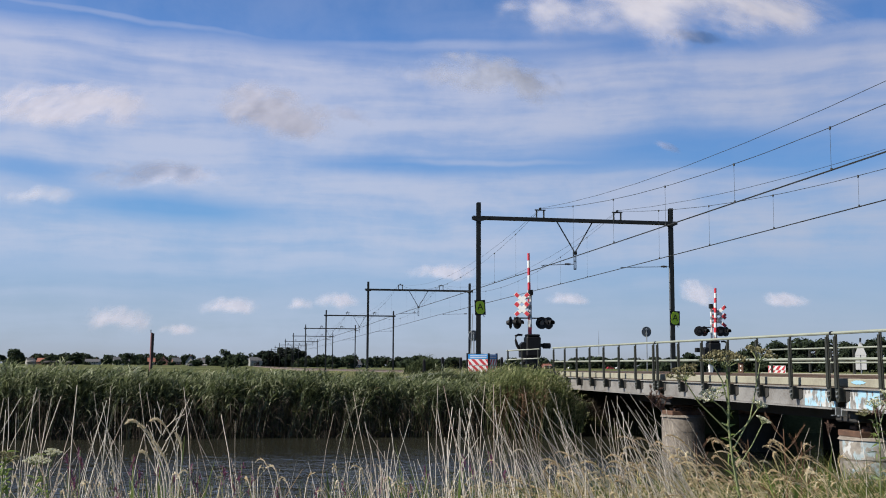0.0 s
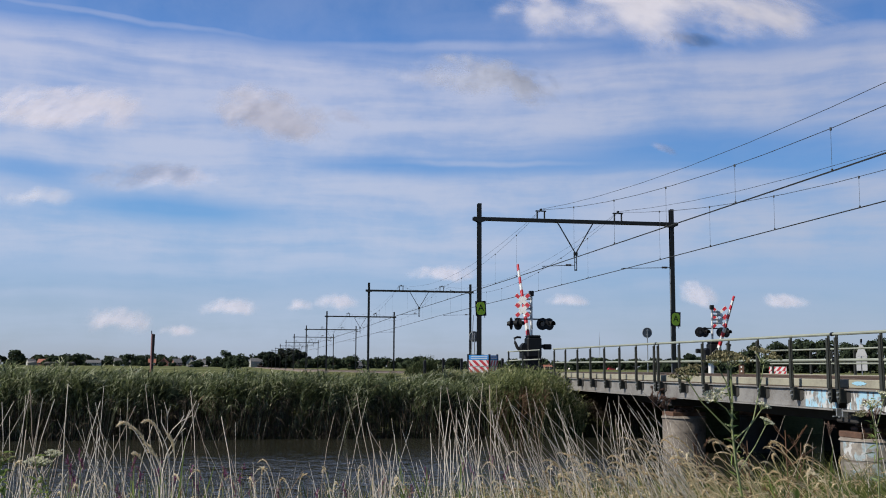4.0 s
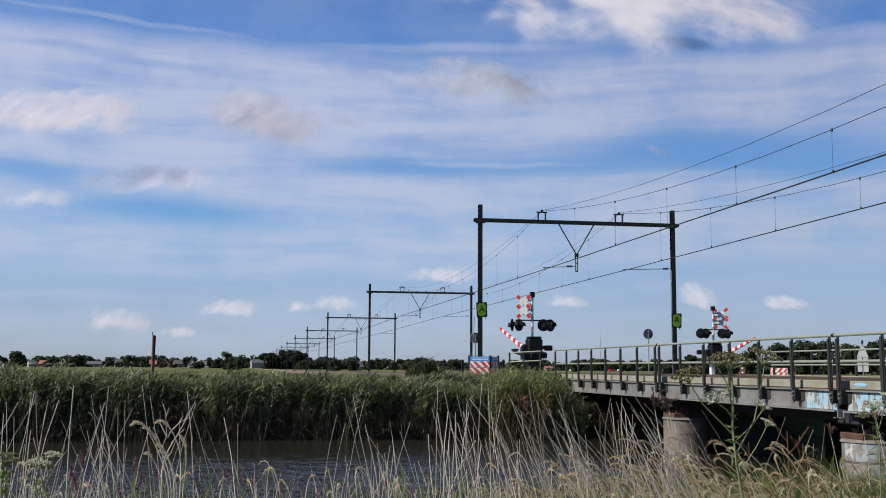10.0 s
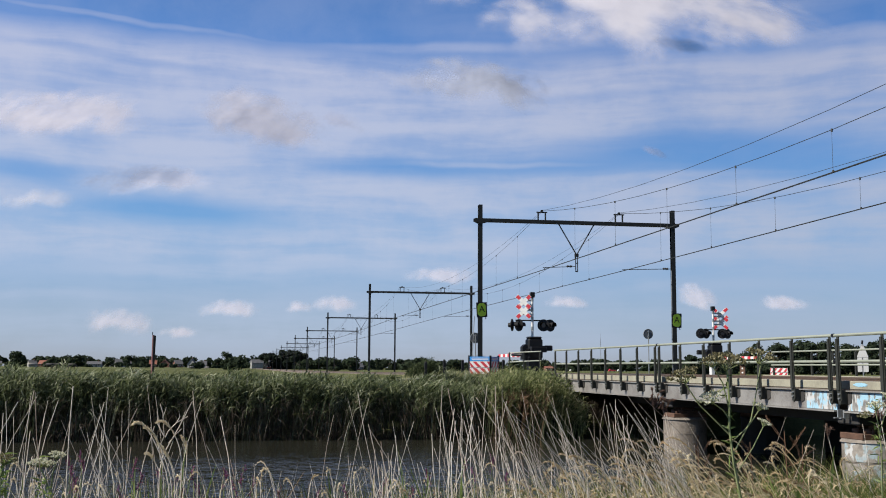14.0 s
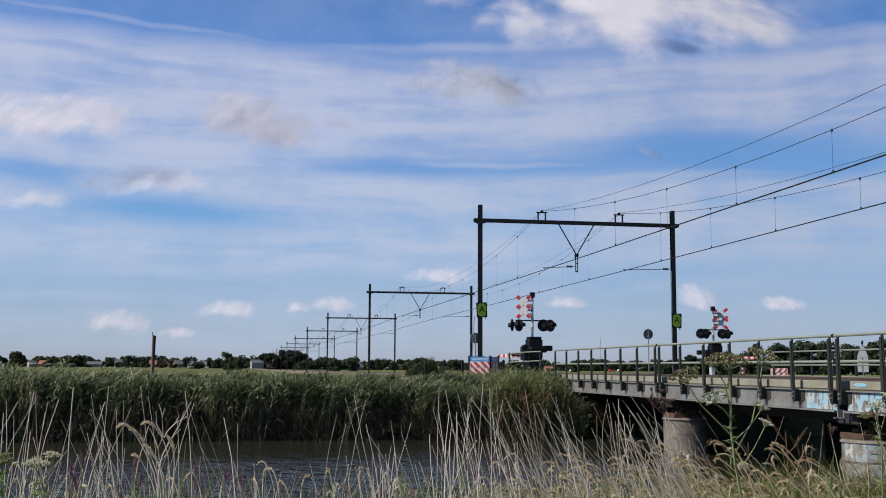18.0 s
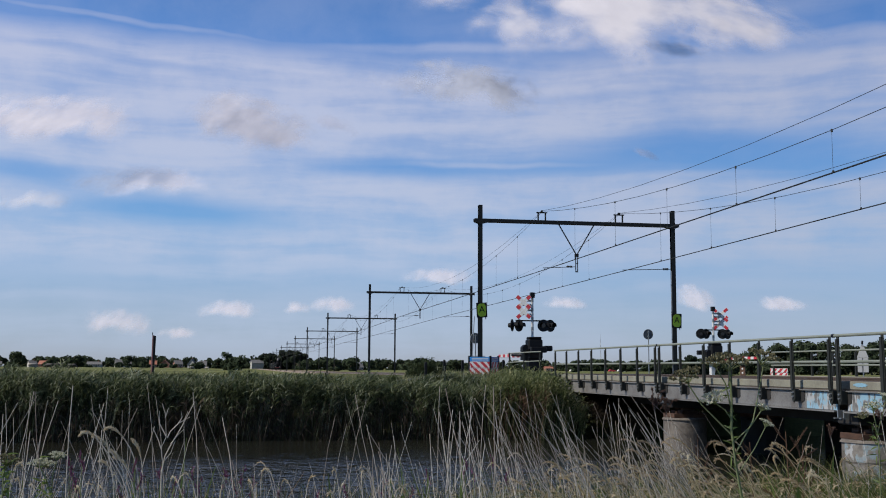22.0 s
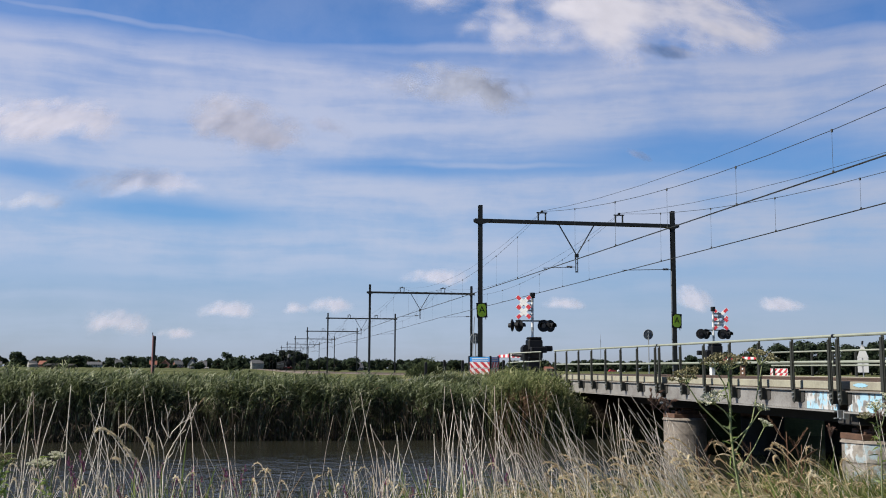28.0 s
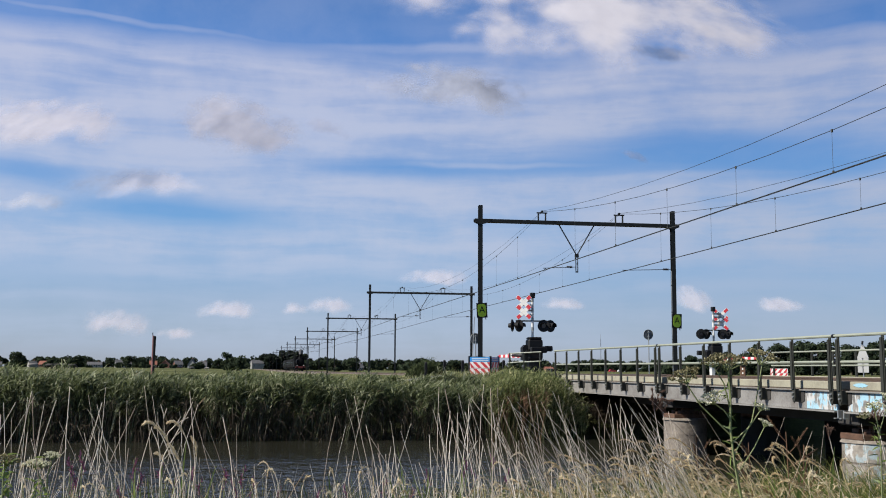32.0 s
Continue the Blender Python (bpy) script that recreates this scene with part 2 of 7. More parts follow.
WEED = foliage("weed_leaves", [(0.0, (0.016, 0.024, 0.010)), (0.6, (0.050, 0.068, 0.026)), (1.0, (0.15, 0.16, 0.07))], 0.7, 0.3, 0.2)
BARK = surface("bark", (0.07, 0.055, 0.04), 0.9, 0, 0.3, 5, 40, 0.6)

# ---- mesh building ----


class Mesh:
    """Collects boxes, rods, rings and sheets into one mesh."""

    def __init__(self):
        self.v, self.f = [], []

    def put(self, verts, faces):
        o = len(self.v)
        self.v += [tuple(p) for p in verts]
        self.f += [tuple(i + o for i in f) for f in faces]
        return self

    def box(self, x0, x1, y0, y1, z0, z1, m=None, c=0.0):
        """A box with its edges cut by c."""
        if c <= 0:
            vs = [Vector((x, y, z)) for x in (x0, x1) for y in (y0, y1) for z in (z0, z1)]
            fs = [(0, 1, 3, 2), (4, 6, 7, 5), (0, 4, 5, 1), (2, 3, 7, 6), (0, 2, 6, 4), (1, 5, 7, 3)]
        else:
            b = bmesh.new()
            bmesh.ops.create_cube(b, size=1)
            for q in b.verts:
                q.co = Vector(((x0 + x1) / 2 + q.co.x * (x1 - x0), (y0 + y1) / 2 + q.co.y * (y1 - y0), (z0 + z1) / 2 + q.co.z * (z1 - z0)))
            bmesh.ops.bevel(b, geom=b.edges[:], offset=c, segments=1, affect="EDGES")
            b.verts.index_update()
            vs, fs = [q.co.copy() for q in b.verts], [[q.index for q in f.verts] for f in b.faces]
            b.free()
        if m is not None:
            vs = [m @ p for p in vs]
        return self.put(vs, fs)

    def rod(self, p0, p1, r0, r1=None, n=8, caps=True):
        p0, p1 = Vector(p0), Vector(p1)
        r1 = r0 if r1 is None else r1
        q = (p1 - p0).to_track_quat("Z", "Y").to_matrix()
        ring = [q @ Vector((math.cos(2 * math.pi * i / n), math.sin(2 * math.pi * i / n), 0)) for i in range(n)]
        vs = [p0 + d * r0 for d in ring] + [p1 + d * r1 for d in ring]
        fs = [(i, (i + 1) % n, n + (i + 1) % n, n + i) for i in range(n)]
        if caps:
            fs += [tuple(range(n - 1, -1, -1)), tuple(range(n, 2 * n))]
        return self.put(vs, fs)

    def tube(self, pts, r, n=6):
        """A tube along points; r is a number or a list."""
        pts = [Vector(p) for p in pts]
        rs = r if isinstance(r, (list, tuple)) else [r] * len(pts)
        vs, fs = [], []
        for i, p in enumerate(pts):
            d = pts[min(i + 1, len(pts) - 1)] - pts[max(i - 1, 0)]
            q = d.to_track_quat("Z", "Y").to_matrix()
            vs += [p + q @ Vector((math.cos(2 * math.pi * k / n), math.sin(2 * math.pi * k / n), 0)) * rs[i] for k in range(n)]
        for i in range(len(pts) - 1):
            for k in range(n):
                fs.append((i * n + k, i * n + (k + 1) % n, (i + 1) * n + (k + 1) % n, (i + 1) * n + k))
        fs += [tuple(range(n - 1, -1, -1)), tuple(range((len(pts) - 1) * n, len(pts) * n))]
        return self.put(vs, fs)

    def prism(self, outline, axis, a, b):
        """An outline of 2D points pushed from a to b along axis 'x', 'y' or 'z'."""
        def at(p, w):
            return {"x": (w, p[0], p[1]), "y": (p[0], w, p[1]), "z": (p[0], p[1], w)}[axis]
        n = len(outline)
        vs = [at(p, a) for p in outline] + [at(p, b) for p in outline]
        fs = [(i, (i + 1) % n, n + (i + 1) % n, n + i) for i in range(n)] + [tuple(range(n - 1, -1, -1)), tuple(range(n, 2 * n))]
        return self.put(vs, fs)


def solid(name, mesh, material, smooth=False):
    me = bpy.data.meshes.new(name)
    me.from_pydata(mesh.v, [], mesh.f)
    b = bmesh.new()
    b.from_mesh(me)
    bmesh.ops.recalc_face_normals(b, faces=b.faces[:])
    b.to_mesh(me)
    b.free()
    me.materials.append(material)
    if smooth:
        me.shade_smooth()
        me.set_sharp_from_angle(angle=radians(40))
    return me


def part(name, mesh, material, parent=None, label="", smooth=False):
    """Links a mesh as one object under a thing or under a part."""
    data = mesh if isinstance(mesh, bpy.types.Mesh) else solid(name, mesh, material, smooth)
    ob = new(name, data)
    if parent is not None:
        ob.parent = parent
    return tagged(ob, label)


def thing(name, label, category, m=None, group="", kind=""):
    ob = new(name)
    ob.empty_display_size = 0.2
    if m is not None:
        ob.matrix_basis = m
    return tagged(ob, label, category, group, kind)


def sheet_mesh(name, verts, quads, material):
    """A mesh straight from number arrays."""
    me = bpy.data.meshes.new(name)
    verts, quads = np.asarray(verts, np.float32), np.asarray(quads, np.int32)
    me.vertices.add(len(verts))
    me.vertices.foreach_set("co", verts.ravel())
    me.loops.add(quads.size)
    me.loops.foreach_set("vertex_index", quads.ravel())
    me.polygons.add(len(quads))
    me.polygons.foreach_set("loop_start", np.arange(0, quads.size, quads.shape[1], dtype=np.int32))
    me.materials.append(material)
    me.update(calc_edges=True)
    me.validate()
    return me


def blades(base, direction, length, width, droop, side, k=3, tip=0.12):
    """Many tapered ribbons at once: arrays of roots, directions, lengths, widths, droop vectors and side vectors."""
    n = len(base)
    s = np.linspace(0, 1, k + 1)
    centre = base[:, None, :] + direction[:, None, :] * (length[:, None] * s)[:, :, None] + droop[:, None, :] * (length[:, None] * s ** 2)[:, :, None]
    prof = np.where(s < 0.25, 0.7 + 1.2 * s, 1.0 - (s - 0.25) / 0.75 * (1 - tip))
    off = side[:, None, :] * (width[:, None] * prof)[:, :, None] * 0.5
    v = np.stack([centre - off, centre + off], axis=2).reshape(-1, 3)
    i = np.arange(n)[:, None] * (2 * (k + 1)) + 2 * np.arange(k)[None, :]
    q = np.stack([i, i + 1, i + 3, i + 2], axis=2).reshape(-1, 4)
    return v, q


def joined(groups):
    vs, qs, o = [], [], 0
    for v, q in groups:
        vs.append(v)
        qs.append(q + o)
        o += len(v)
    return np.concatenate(vs), np.concatenate(qs)


# ---- ground, canal ----
WATER_Z, FAR_SHORE = -1.75, 37.6


def near_shore(x):
    return np.clip(13.0 + 0.62 * x, 6.0, 22.5)


def line_drop(y):
    """How far the line has come down from the bridge at y."""
    return np.interp(y, (52, 105, 162, 222, 300, 540, 900, 1400), (0, -0.27, -0.48, -0.66, -0.76, -1.15, -1.5, -1.7))


def ground_height(x, y):
    """Flat polder with a straight canal, a low bank where the camera stands, and the railway's embankment."""
    x, y = np.asarray(x, float), np.asarray(y, float)
    low = np.clip((x + 45) / 40, 0, 1) * line_drop(y)
    return plain_height(x, y) + np.where(y > 52, low, 0)


def plain_height(x, y):
    d = near_shore(x) - y
    near = np.clip(-1.80 + 0.105 * d, -2.6, -0.88)
    far = np.clip(-1.9 + (y - FAR_SHORE) * 0.75, -2.6, 0.0)
    h = np.where(y < 29, near, far)
    emb = np.clip(0.28 - np.maximum(np.abs(x - 16.55) - 4.8, 0) * 0.35, -5, 0.28)
    on = (y > 41.0) | (y < 10.5)
    h = np.where(on, np.maximum(h, emb), h)
    road = np.clip(0.30 - np.maximum(np.abs(y - 47.5) - 4.0, 0) * 0.2, -5, 0.30)
    return np.where((y > 41) & (x > 8), np.maximum(h, road), h)


def build_ground():
    xs = np.concatenate([[-4200, -2500, -1400, -800, -450, -250, -140, -80, -50], np.arange(-36, 44, 1.0), [50, 80, 140, 250, 450, 800, 1400, 2500, 4200]])
    ys = np.concatenate([[-3000, -1200, -500, -200, -80, -30], np.arange(-14, 62, 0.5), [65, 70, 80, 100, 140, 200, 300, 450, 700, 1100, 1700, 2600, 4300]])
    gx, gy = np.meshgrid(xs, ys)
    gz = ground_height(gx, gy)
    bumps = np.random.RandomState(3).normal(0, 0.02, gz.shape)
    gz = gz + np.where((np.abs(gx) < 60) & (gy < 36), bumps, 0)
    w = len(xs)
    i = (np.arange(len(ys) - 1)[:, None] * w + np.arange(w - 1)[None, :]).ravel()
    q = np.stack([i, i + 1, i + w + 1, i + w], axis=1)
    ob = new("ground", sheet_mesh("ground", np.stack([gx, gy, gz], 2).reshape(-1, 3), q, GRASSLAND))
    ob.data.shade_smooth()
    tagged(ob, "flat green polder meadow with a sloping canal bank", "ground", kind="structure")
    w = new("water", sheet_mesh("water", [(-700, 3, WATER_Z), (700, 3, WATER_Z), (700, 39.5, WATER_Z), (-700, 39.5, WATER_Z)], [(0, 1, 2, 3)], WATER))
    tagged(w, "dark rippled canal water between reedy banks", "water", kind="structure")


build_ground()

# ---- railway track ----
TRACKS = (14.5, 18.65)
RAIL_TOP = 0.47


def line_shift(y):
    """How far the line has curved aside at y."""
    f = min(max((y - 120.0) / 180.0, 0.0), 1.0)
    return -1.3 * f * f * (3 - 2 * f) - 1.0e-5 * max(0.0, y - 330.0) ** 2


def sweep(outline, ys):
    """A cross-section of (x, z) points drawn along the line."""
    m, n = Mesh(), len(outline)
    vs = [(x + line_shift(y), y, z + float(line_drop(y))) for y in ys for x, z in outline]
    fs = [(i * n + k, i * n + (k + 1) % n, (i + 1) * n + (k + 1) % n, (i + 1) * n + k) for i in range(len(ys) - 1) for k in range(n)]
    fs += [tuple(range(n - 1, -1, -1)), tuple(range((len(ys) - 1) * n, len(ys) * n))]
    return m.put(vs, fs)


AHEAD = [41.0, 52, 70, 105, 130, 160, 190, 220, 250, 280, 310, 340, 400, 500, 600, 700, 800, 900, 1000, 1100, 1250]


def build_tracks():
    for ys in (AHEAD, [-150.0, -60.0, 10.0]):
        ob = part("ballast_bed", sweep([(11.4, -0.05), (12.6, 0.33), (20.6, 0.33), (21.8, -0.05)], ys), BALLAST)
        tagged(ob, "brown crushed stone ballast bed under two railway tracks", "ballast", kind="structure")
    sleeper = solid("sleeper", Mesh().box(-1.3, 1.3, -0.12, 0.12, 0.28, 0.36, c=0.02), CONCRETE)
    for x in TRACKS:
        t = thing("railway_track", "railway track of steel rails on concrete sleepers", "track", pose(x, 0, 0), "two tracks of the line")
        for sx in (-0.75, 0.75):
            out = [(sx - 0.07, 0.33), (sx + 0.07, 0.33), (sx + 0.012, 0.37), (sx + 0.012, 0.43), (sx + 0.036, 0.44), (sx + 0.036, RAIL_TOP),
                   (sx - 0.036, RAIL_TOP), (sx - 0.036, 0.44), (sx - 0.012, 0.43), (sx - 0.012, 0.37)]
            part("rail", sweep(out, [-150.0, 0.0] + AHEAD), RAIL_STEEL, t)
        for k in range(70):
            s = part("sleeper", sleeper, None, t)
            s.location = (0, 52.0 + k * 0.6, float(line_drop(52.0 + k * 0.6)))


build_tracks()


def build_road():
    """The road over the crossing, with rubber panels between the rails."""
    r = Mesh().box(8.6, 12.9, 44.6, 50.2, 0.22, 0.37, c=0.02).prism([(8.62, 0.37), (8.62, 0.22), (6.0, -0.1), (6.0, 0.05)], "y", 44.6, 50.2).box(-60, 6.0, 44.6, 50.2, -0.1, 0.05).box(20.3, 90, 44.6, 50.2, 0.22, 0.37, c=0.02)
    tagged(part("road", r, ASPHALT), "grey asphalt road that crosses the railway", "road", kind="structure")
    c = thing("crossing_deck", "dark rubber panels of the level crossing between the rails", "crossing panels", pose(0, 0, 0))
    for x0, x1 in ((12.95, 13.68), (13.85, 15.15), (15.32, 17.83), (18.0, 19.3), (19.47, 20.25)):
        for k in range(4):
            part("panel", Mesh().box(x0, x1, 44.7 + k * 1.38, 46.05 + k * 1.38, 0.34, 0.455, c=0.012), SHADE_AND_RUBBER, c)


build_road()

# ---- bridge ----


@functools.lru_cache(None)
def sprayed(name, ground_tone, share, scale, tint):
    """Uneven spray paint, pale blue over white, that drips and wears off down to the surface."""
    m = bpy.data.materials.new(name)
    m.use_nodes = True
    N = Nodes(m.node_tree)
    pos = N.add("ShaderNodeTexCoord").outputs["Object"]
    run = N.add("ShaderNodeMapping", ins={"Vector": pos, "Scale": (scale[0], scale[0], scale[1])}).outputs[0]
    drip = N.noise(run, 1.6, 4.0, 0.6, 0.2)
    blotch = N.noise(pos, 2.6, 4.0, 0.6)
    grime = N.noise(pos, 9.0, 4.0, 0.6)
    base = N.ramp(grime, [(0.3, tuple(c * 0.6 for c in ground_tone)), (0.7, tuple(c * 1.25 for c in ground_tone))])
    col = N.mix(N.smooth(N.math("ADD", N.math("MULTIPLY", drip, 0.55), N.math("MULTIPLY", blotch, 0.45)), share - 0.05, share + 0.0), base, (0.42, 0.415, 0.40, 1))
    blue = N.smooth(N.math("ADD", N.math("MULTIPLY", drip, 0.4), N.math("MULTIPLY", N.noise(pos, 3.3, 3.0, 0.5, 0.4), 0.6)), 0.49, 0.53)
    col = N.mix(N.math("MULTIPLY", blue, N.smooth(blotch, share - 0.20, share - 0.08)), col, (*tint, 1))
    p = N.add("ShaderNodeBsdfPrincipled", ins={"Base Color": col, "Roughness": 0.75, "Specular IOR Level": 0.3})
    N.add("ShaderNodeOutputMaterial", ins={"Surface": p.outputs[0]})
    return m


HAND_X, FAR_X = 11.75, 20.95
JOINTS = (41.1, 30.14, 20.37, 10.6)


def handrail_post_mesh():
    """Flat tapered steel post with a curved foot that reaches down over the girder."""
    out = [(-0.035, 1.40), (0.035, 1.40), (0.062, 0.42), (0.07, 0.14), (0.03, 0.03), (-0.03, 0.0), (-0.085, 0.10), (-0.065, 0.42)]
    return solid("handrail_post", Mesh().prism(out, "x", -0.012, 0.012).prism([(-0.05, 0.30), (0.05, 0.30), (0.045, 1.34), (-0.02, 1.34)], "x", -0.04, -0.012), POST_PAINT)


def build_bridge():
    deck = thing("railway_bridge", "low grey steel railway bridge with cream kerbs and pale handrails", "bridge", pose(0, 0, 0))
    post = handrail_post_mesh()
    bracket = solid("bracket", Mesh().prism([(-0.06, 0.30), (0.06, 0.30), (0.06, 0.13), (-0.06, 0.02)], "x", 0.0, 0.16), POST_PAINT)
    # Near-black plate standing in for the post foot and bracket's shadow.
    cleat = solid("cleat", Mesh().prism([(-0.16, 0.268), (0.14, 0.268), (0.14, 0.07), (-0.02, 0.0), (-0.16, 0.05)], "x", 0.145, 0.159), SHADE_AND_RUBBER)
    bolt = solid("bolt", Mesh().rod((-0.035, 0, 0), (0.0, 0, 0), 0.022, n=6), GREYMETAL)
    rs = random.Random(5)
    for side, x in ((1, HAND_X), (-1, FAR_X)):
        for j in range(3):
            y1, y0 = JOINTS[j] - 0.16, JOINTS[j + 1] + 0.16
            # fascia girder with a lip along its foot
            g = Mesh().box(x + 0.16 * side, x + 0.20 * side, y0 + 0.02, y1 - 0.02, -0.12, 0.27, c=0.006)
            g.box(min(x + 0.06 * side, x + 0.2 * side), max(x + 0.06 * side, x + 0.2 * side), y0 + 0.02, y1 - 0.02, -0.15, -0.12)
            g.box(min(x + 0.10 * side, x + 0.2 * side), max(x + 0.10 * side, x + 0.2 * side), y0 + 0.02, y1 - 0.02, 0.27, 0.295)
            part("girder", g, FASCIA, deck, "grey painted steel edge girder, streaked with dirt")
            k = Mesh().box(min(x + 0.22 * side, x + 0.52 * side), max(x + 0.22 * side, x + 0.52 * side), y0 + 0.015, y1 - 0.015, 0.315, 0.485, c=0.012)
            part("kerb", k, CREAM, deck, "cream concrete kerb along the deck")
            top = Mesh().tube([(x, y0 - 0.155 + (y1 - y0 + 0.31) * i / 6, 1.41) for i in range(7)], 0.032, 8)
            part("handrail", top, RAIL_PAINT, deck, "pale grey-green tubular handrail", True)
            mid = Mesh().tube([(x + 0.03 * side, y0 - 0.155 + (y1 - y0 + 0.31) * i / 6, 0.88) for i in range(7)], 0.03, 8)
            part("middle_rail", mid, RAIL_PAINT, deck, "pale grey-green middle rail", True)
            n = 7 if j == 0 else 6
            for i in range(n + 1):
                y = y0 + (y1 - y0) * i / n
                p = part("handrail_post", post, None, deck, "dark green flat steel post")
                p.location = (x, y, 0)
                if side < 0:
                    p.rotation_euler = (0, 0, 0)
                b = part("bracket", bracket, None, deck)
                b.location = (x if side > 0 else x - 0.16, y, 0)
                c = part("cleat", cleat, None, deck, "dark plate in place of the post foot's shadow on the girder")
                c.location = (x if side > 0 else x - 0.304, y - 0.04, 0)
                for bz in (0.13, 0.22):
                    q = part("bolt", bolt, None, p)
                    q.location = (-0.015, -0.03, bz)
            for dx, rz in ((0.0, 1.41), (0.03 * side, 0.88)):
                c = Mesh().rod((x + dx, y0 - 0.20, rz), (x + dx, y0 - 0.12, rz), 0.040, n=8)
                part("rail_sleeve", c, BLACK, deck, "black rubber sleeve at the joint")
    # decks, cross beams and long beams below; the beams' black carries the deck's shade
    for j in range(3):
        y1, y0 = JOINTS[j] - 0.1, JOINTS[j + 1] + 0.1
        part("deck_slab", Mesh().box(HAND_X + 0.21, FAR_X - 0.21, y0, y1, 0.06, 0.31), BALLAST, deck, "dirty deck filled with ballast")
        for bx in (13.7, 14.9, 16.1, 17.3, 18.5):
            part("long_beam", Mesh().box(bx - 0.12, bx + 0.12, y0, y1, -0.5, 0.05), SHADE_AND_RUBBER, deck)
    # piers with rusty bearings
    for y in (30.14, 20.37):
        for i, px in enumerate((12.56, 15.0, 17.7, 20.3)):
            p = Mesh().rod((px, y, -3.4), (px, y, -0.75), 0.62, n=28)
            p.rod((px, y, -0.75), (px, y, -0.69), 0.66, 0.62, n=28)
            p.rod((px, y, -1.16), (px, y, -1.13), 0.628, n=20)
            # Inner piers are coloured near-black for the shade they stand in.
            pier = part("pier", p, CONCRETE if i == 0 else SHADE_AND_RUBBER, deck, "round concrete pier, weathered outermost, coloured shade-dark farther in", True)
            cap = Mesh().box(px - 0.5, px + 0.5, y - 0.42, y + 0.42, -0.69, -0.57, c=0.01)
            part("bearing_plate", cap, RUST, pier, "rusty steel bearing plate")
            for dy in (-0.22, 0.22):
                bl = Mesh().box(px - 0.28, px + 0.28, y + dy - 0.13, y + dy + 0.13, -0.57, -0.48, c=0.02).box(px - 0.2, px + 0.2, y + dy - 0.08, y + dy + 0.08, -0.48, -0.40, c=0.02)
                part("bearing", bl, RUST, pier, "rusty steel bridge bearing")
            if i == 0:
                for k in range(5):
                    b = Mesh().rod((px - 0.4 + k * 0.18, y - 0.36, -0.57), (px - 0.4 + k * 0.18, y - 0.36, -0.47 - rs.random() * 0.05), 0.03, n=6)
                    part("anchor_bolt", b, RUST, pier)
        # The cross head's near-black colour holds the shade below the deck.
        part("cross_head", Mesh().box(12.0, 20.6, y - 0.4, y + 0.4, -0.40, -0.1, c=0.03), SHADE_AND_RUBBER, deck)
    for y in (30.14, 20.37):
        for dy in (-0.13, 0.09):
            j = Mesh().box(HAND_X + 0.09, HAND_X + 0.20, y + dy, y + dy + 0.035, -0.27, -0.10, c=0.006).box(HAND_X + 0.02, HAND_X + 0.20, y + dy - 0.02, y + dy + 0.055, -0.275, -0.255)
            part("joint_bracket", j, GREYMETAL, deck, "grey steel bracket under the girder joint")
    for y, sgn in ((41.45, 1), (10.25, -1)):
        a = Mesh().box(HAND_X - 0.05, FAR_X + 0.05, min(y - 0.35, y + 0.35), max(y - 0.35, y + 0.35), -3.2, 0.05, c=0.03)
        part("abutment", a, CONCRETE, deck, "stained concrete abutment")
        for sx in (HAND_X, FAR_X):
            w = Mesh().box(sx - 0.15, sx + 0.2, min(y, y + 1.6 * sgn), max(y, y + 1.6 * sgn), -1.6, 0.30, c=0.03)
            part("wing_wall", w, CONCRETE, deck)
    # Added wall: closes the bright view under the deck with a near-black face.
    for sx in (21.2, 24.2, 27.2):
        part("retaining_wall", Mesh().box(sx, sx + 2.98, 40.2, 40.6, -3.0, 0.25, c=0.02), SHADE_AND_RUBBER, deck, "dark wall added beside the abutment to blacken the view under the bridge")
    # spray paint: thin sheets on the girder, the kerb and the nearer pier
    for y0, y1 in ((21.82, 20.56), (20.18, 16.4)):
        s = Mesh().box(HAND_X + 0.1535, HAND_X + 0.1595, y1, y0, -0.11, 0.262)
        part("spray_patch", s, sprayed("sprayed_girder", (0.190, 0.182, 0.170), 0.52, (7.0, 1.9), (0.27, 0.43, 0.52)), deck, "pale blue and white sprayed paint with drips")
    ring = [radians(a) for a in range(178, 292, 6)]
    for z0, z1 in ((-1.125, -0.755), (-2.0, -1.165)):
        s = Mesh().put([(12.56 + 0.634 * math.cos(a), 20.37 + 0.634 * math.sin(a), z) for a in ring for z in (z0, z1)], [(2 * i, 2 * i + 1, 2 * i + 3, 2 * i + 2) for i in range(len(ring) - 1)])
        part("spray_patch", s, sprayed("sprayed_pier", (0.24, 0.215, 0.185), 0.56, (4.0, 2.2), (0.27, 0.33, 0.35)), deck, "flaking sprayed paint on the pier")
    blot = [(19.80 + 0.24 * math.cos(a / 12 * math.pi) * (1 + 0.22 * math.sin(a * 2.3)), 0.415 + 0.04 * math.sin(a / 12 * math.pi) * (1 + 0.3 * math.sin(a * 3.1))) for a in range(24)]
    part("spray_patch", Mesh().prism(blot, "x", HAND_X + 0.213, HAND_X + 0.219), SKYBLUE, deck, "pale blue sprayed paint")


build_bridge()

# ---- catenary portals ----
PORTAL_W, PORTAL_X = 10.2, 11.16
PORTALS = ((52.4, 11.16), (105.3, 11.32), (162.3, 11.15), (222.0, 11.1), (283.0, 11.05), (348.0, 11.05), (415.0, 11.0), (480.0, 10.8), (550.0, 10.5), (620.0, 10.1))


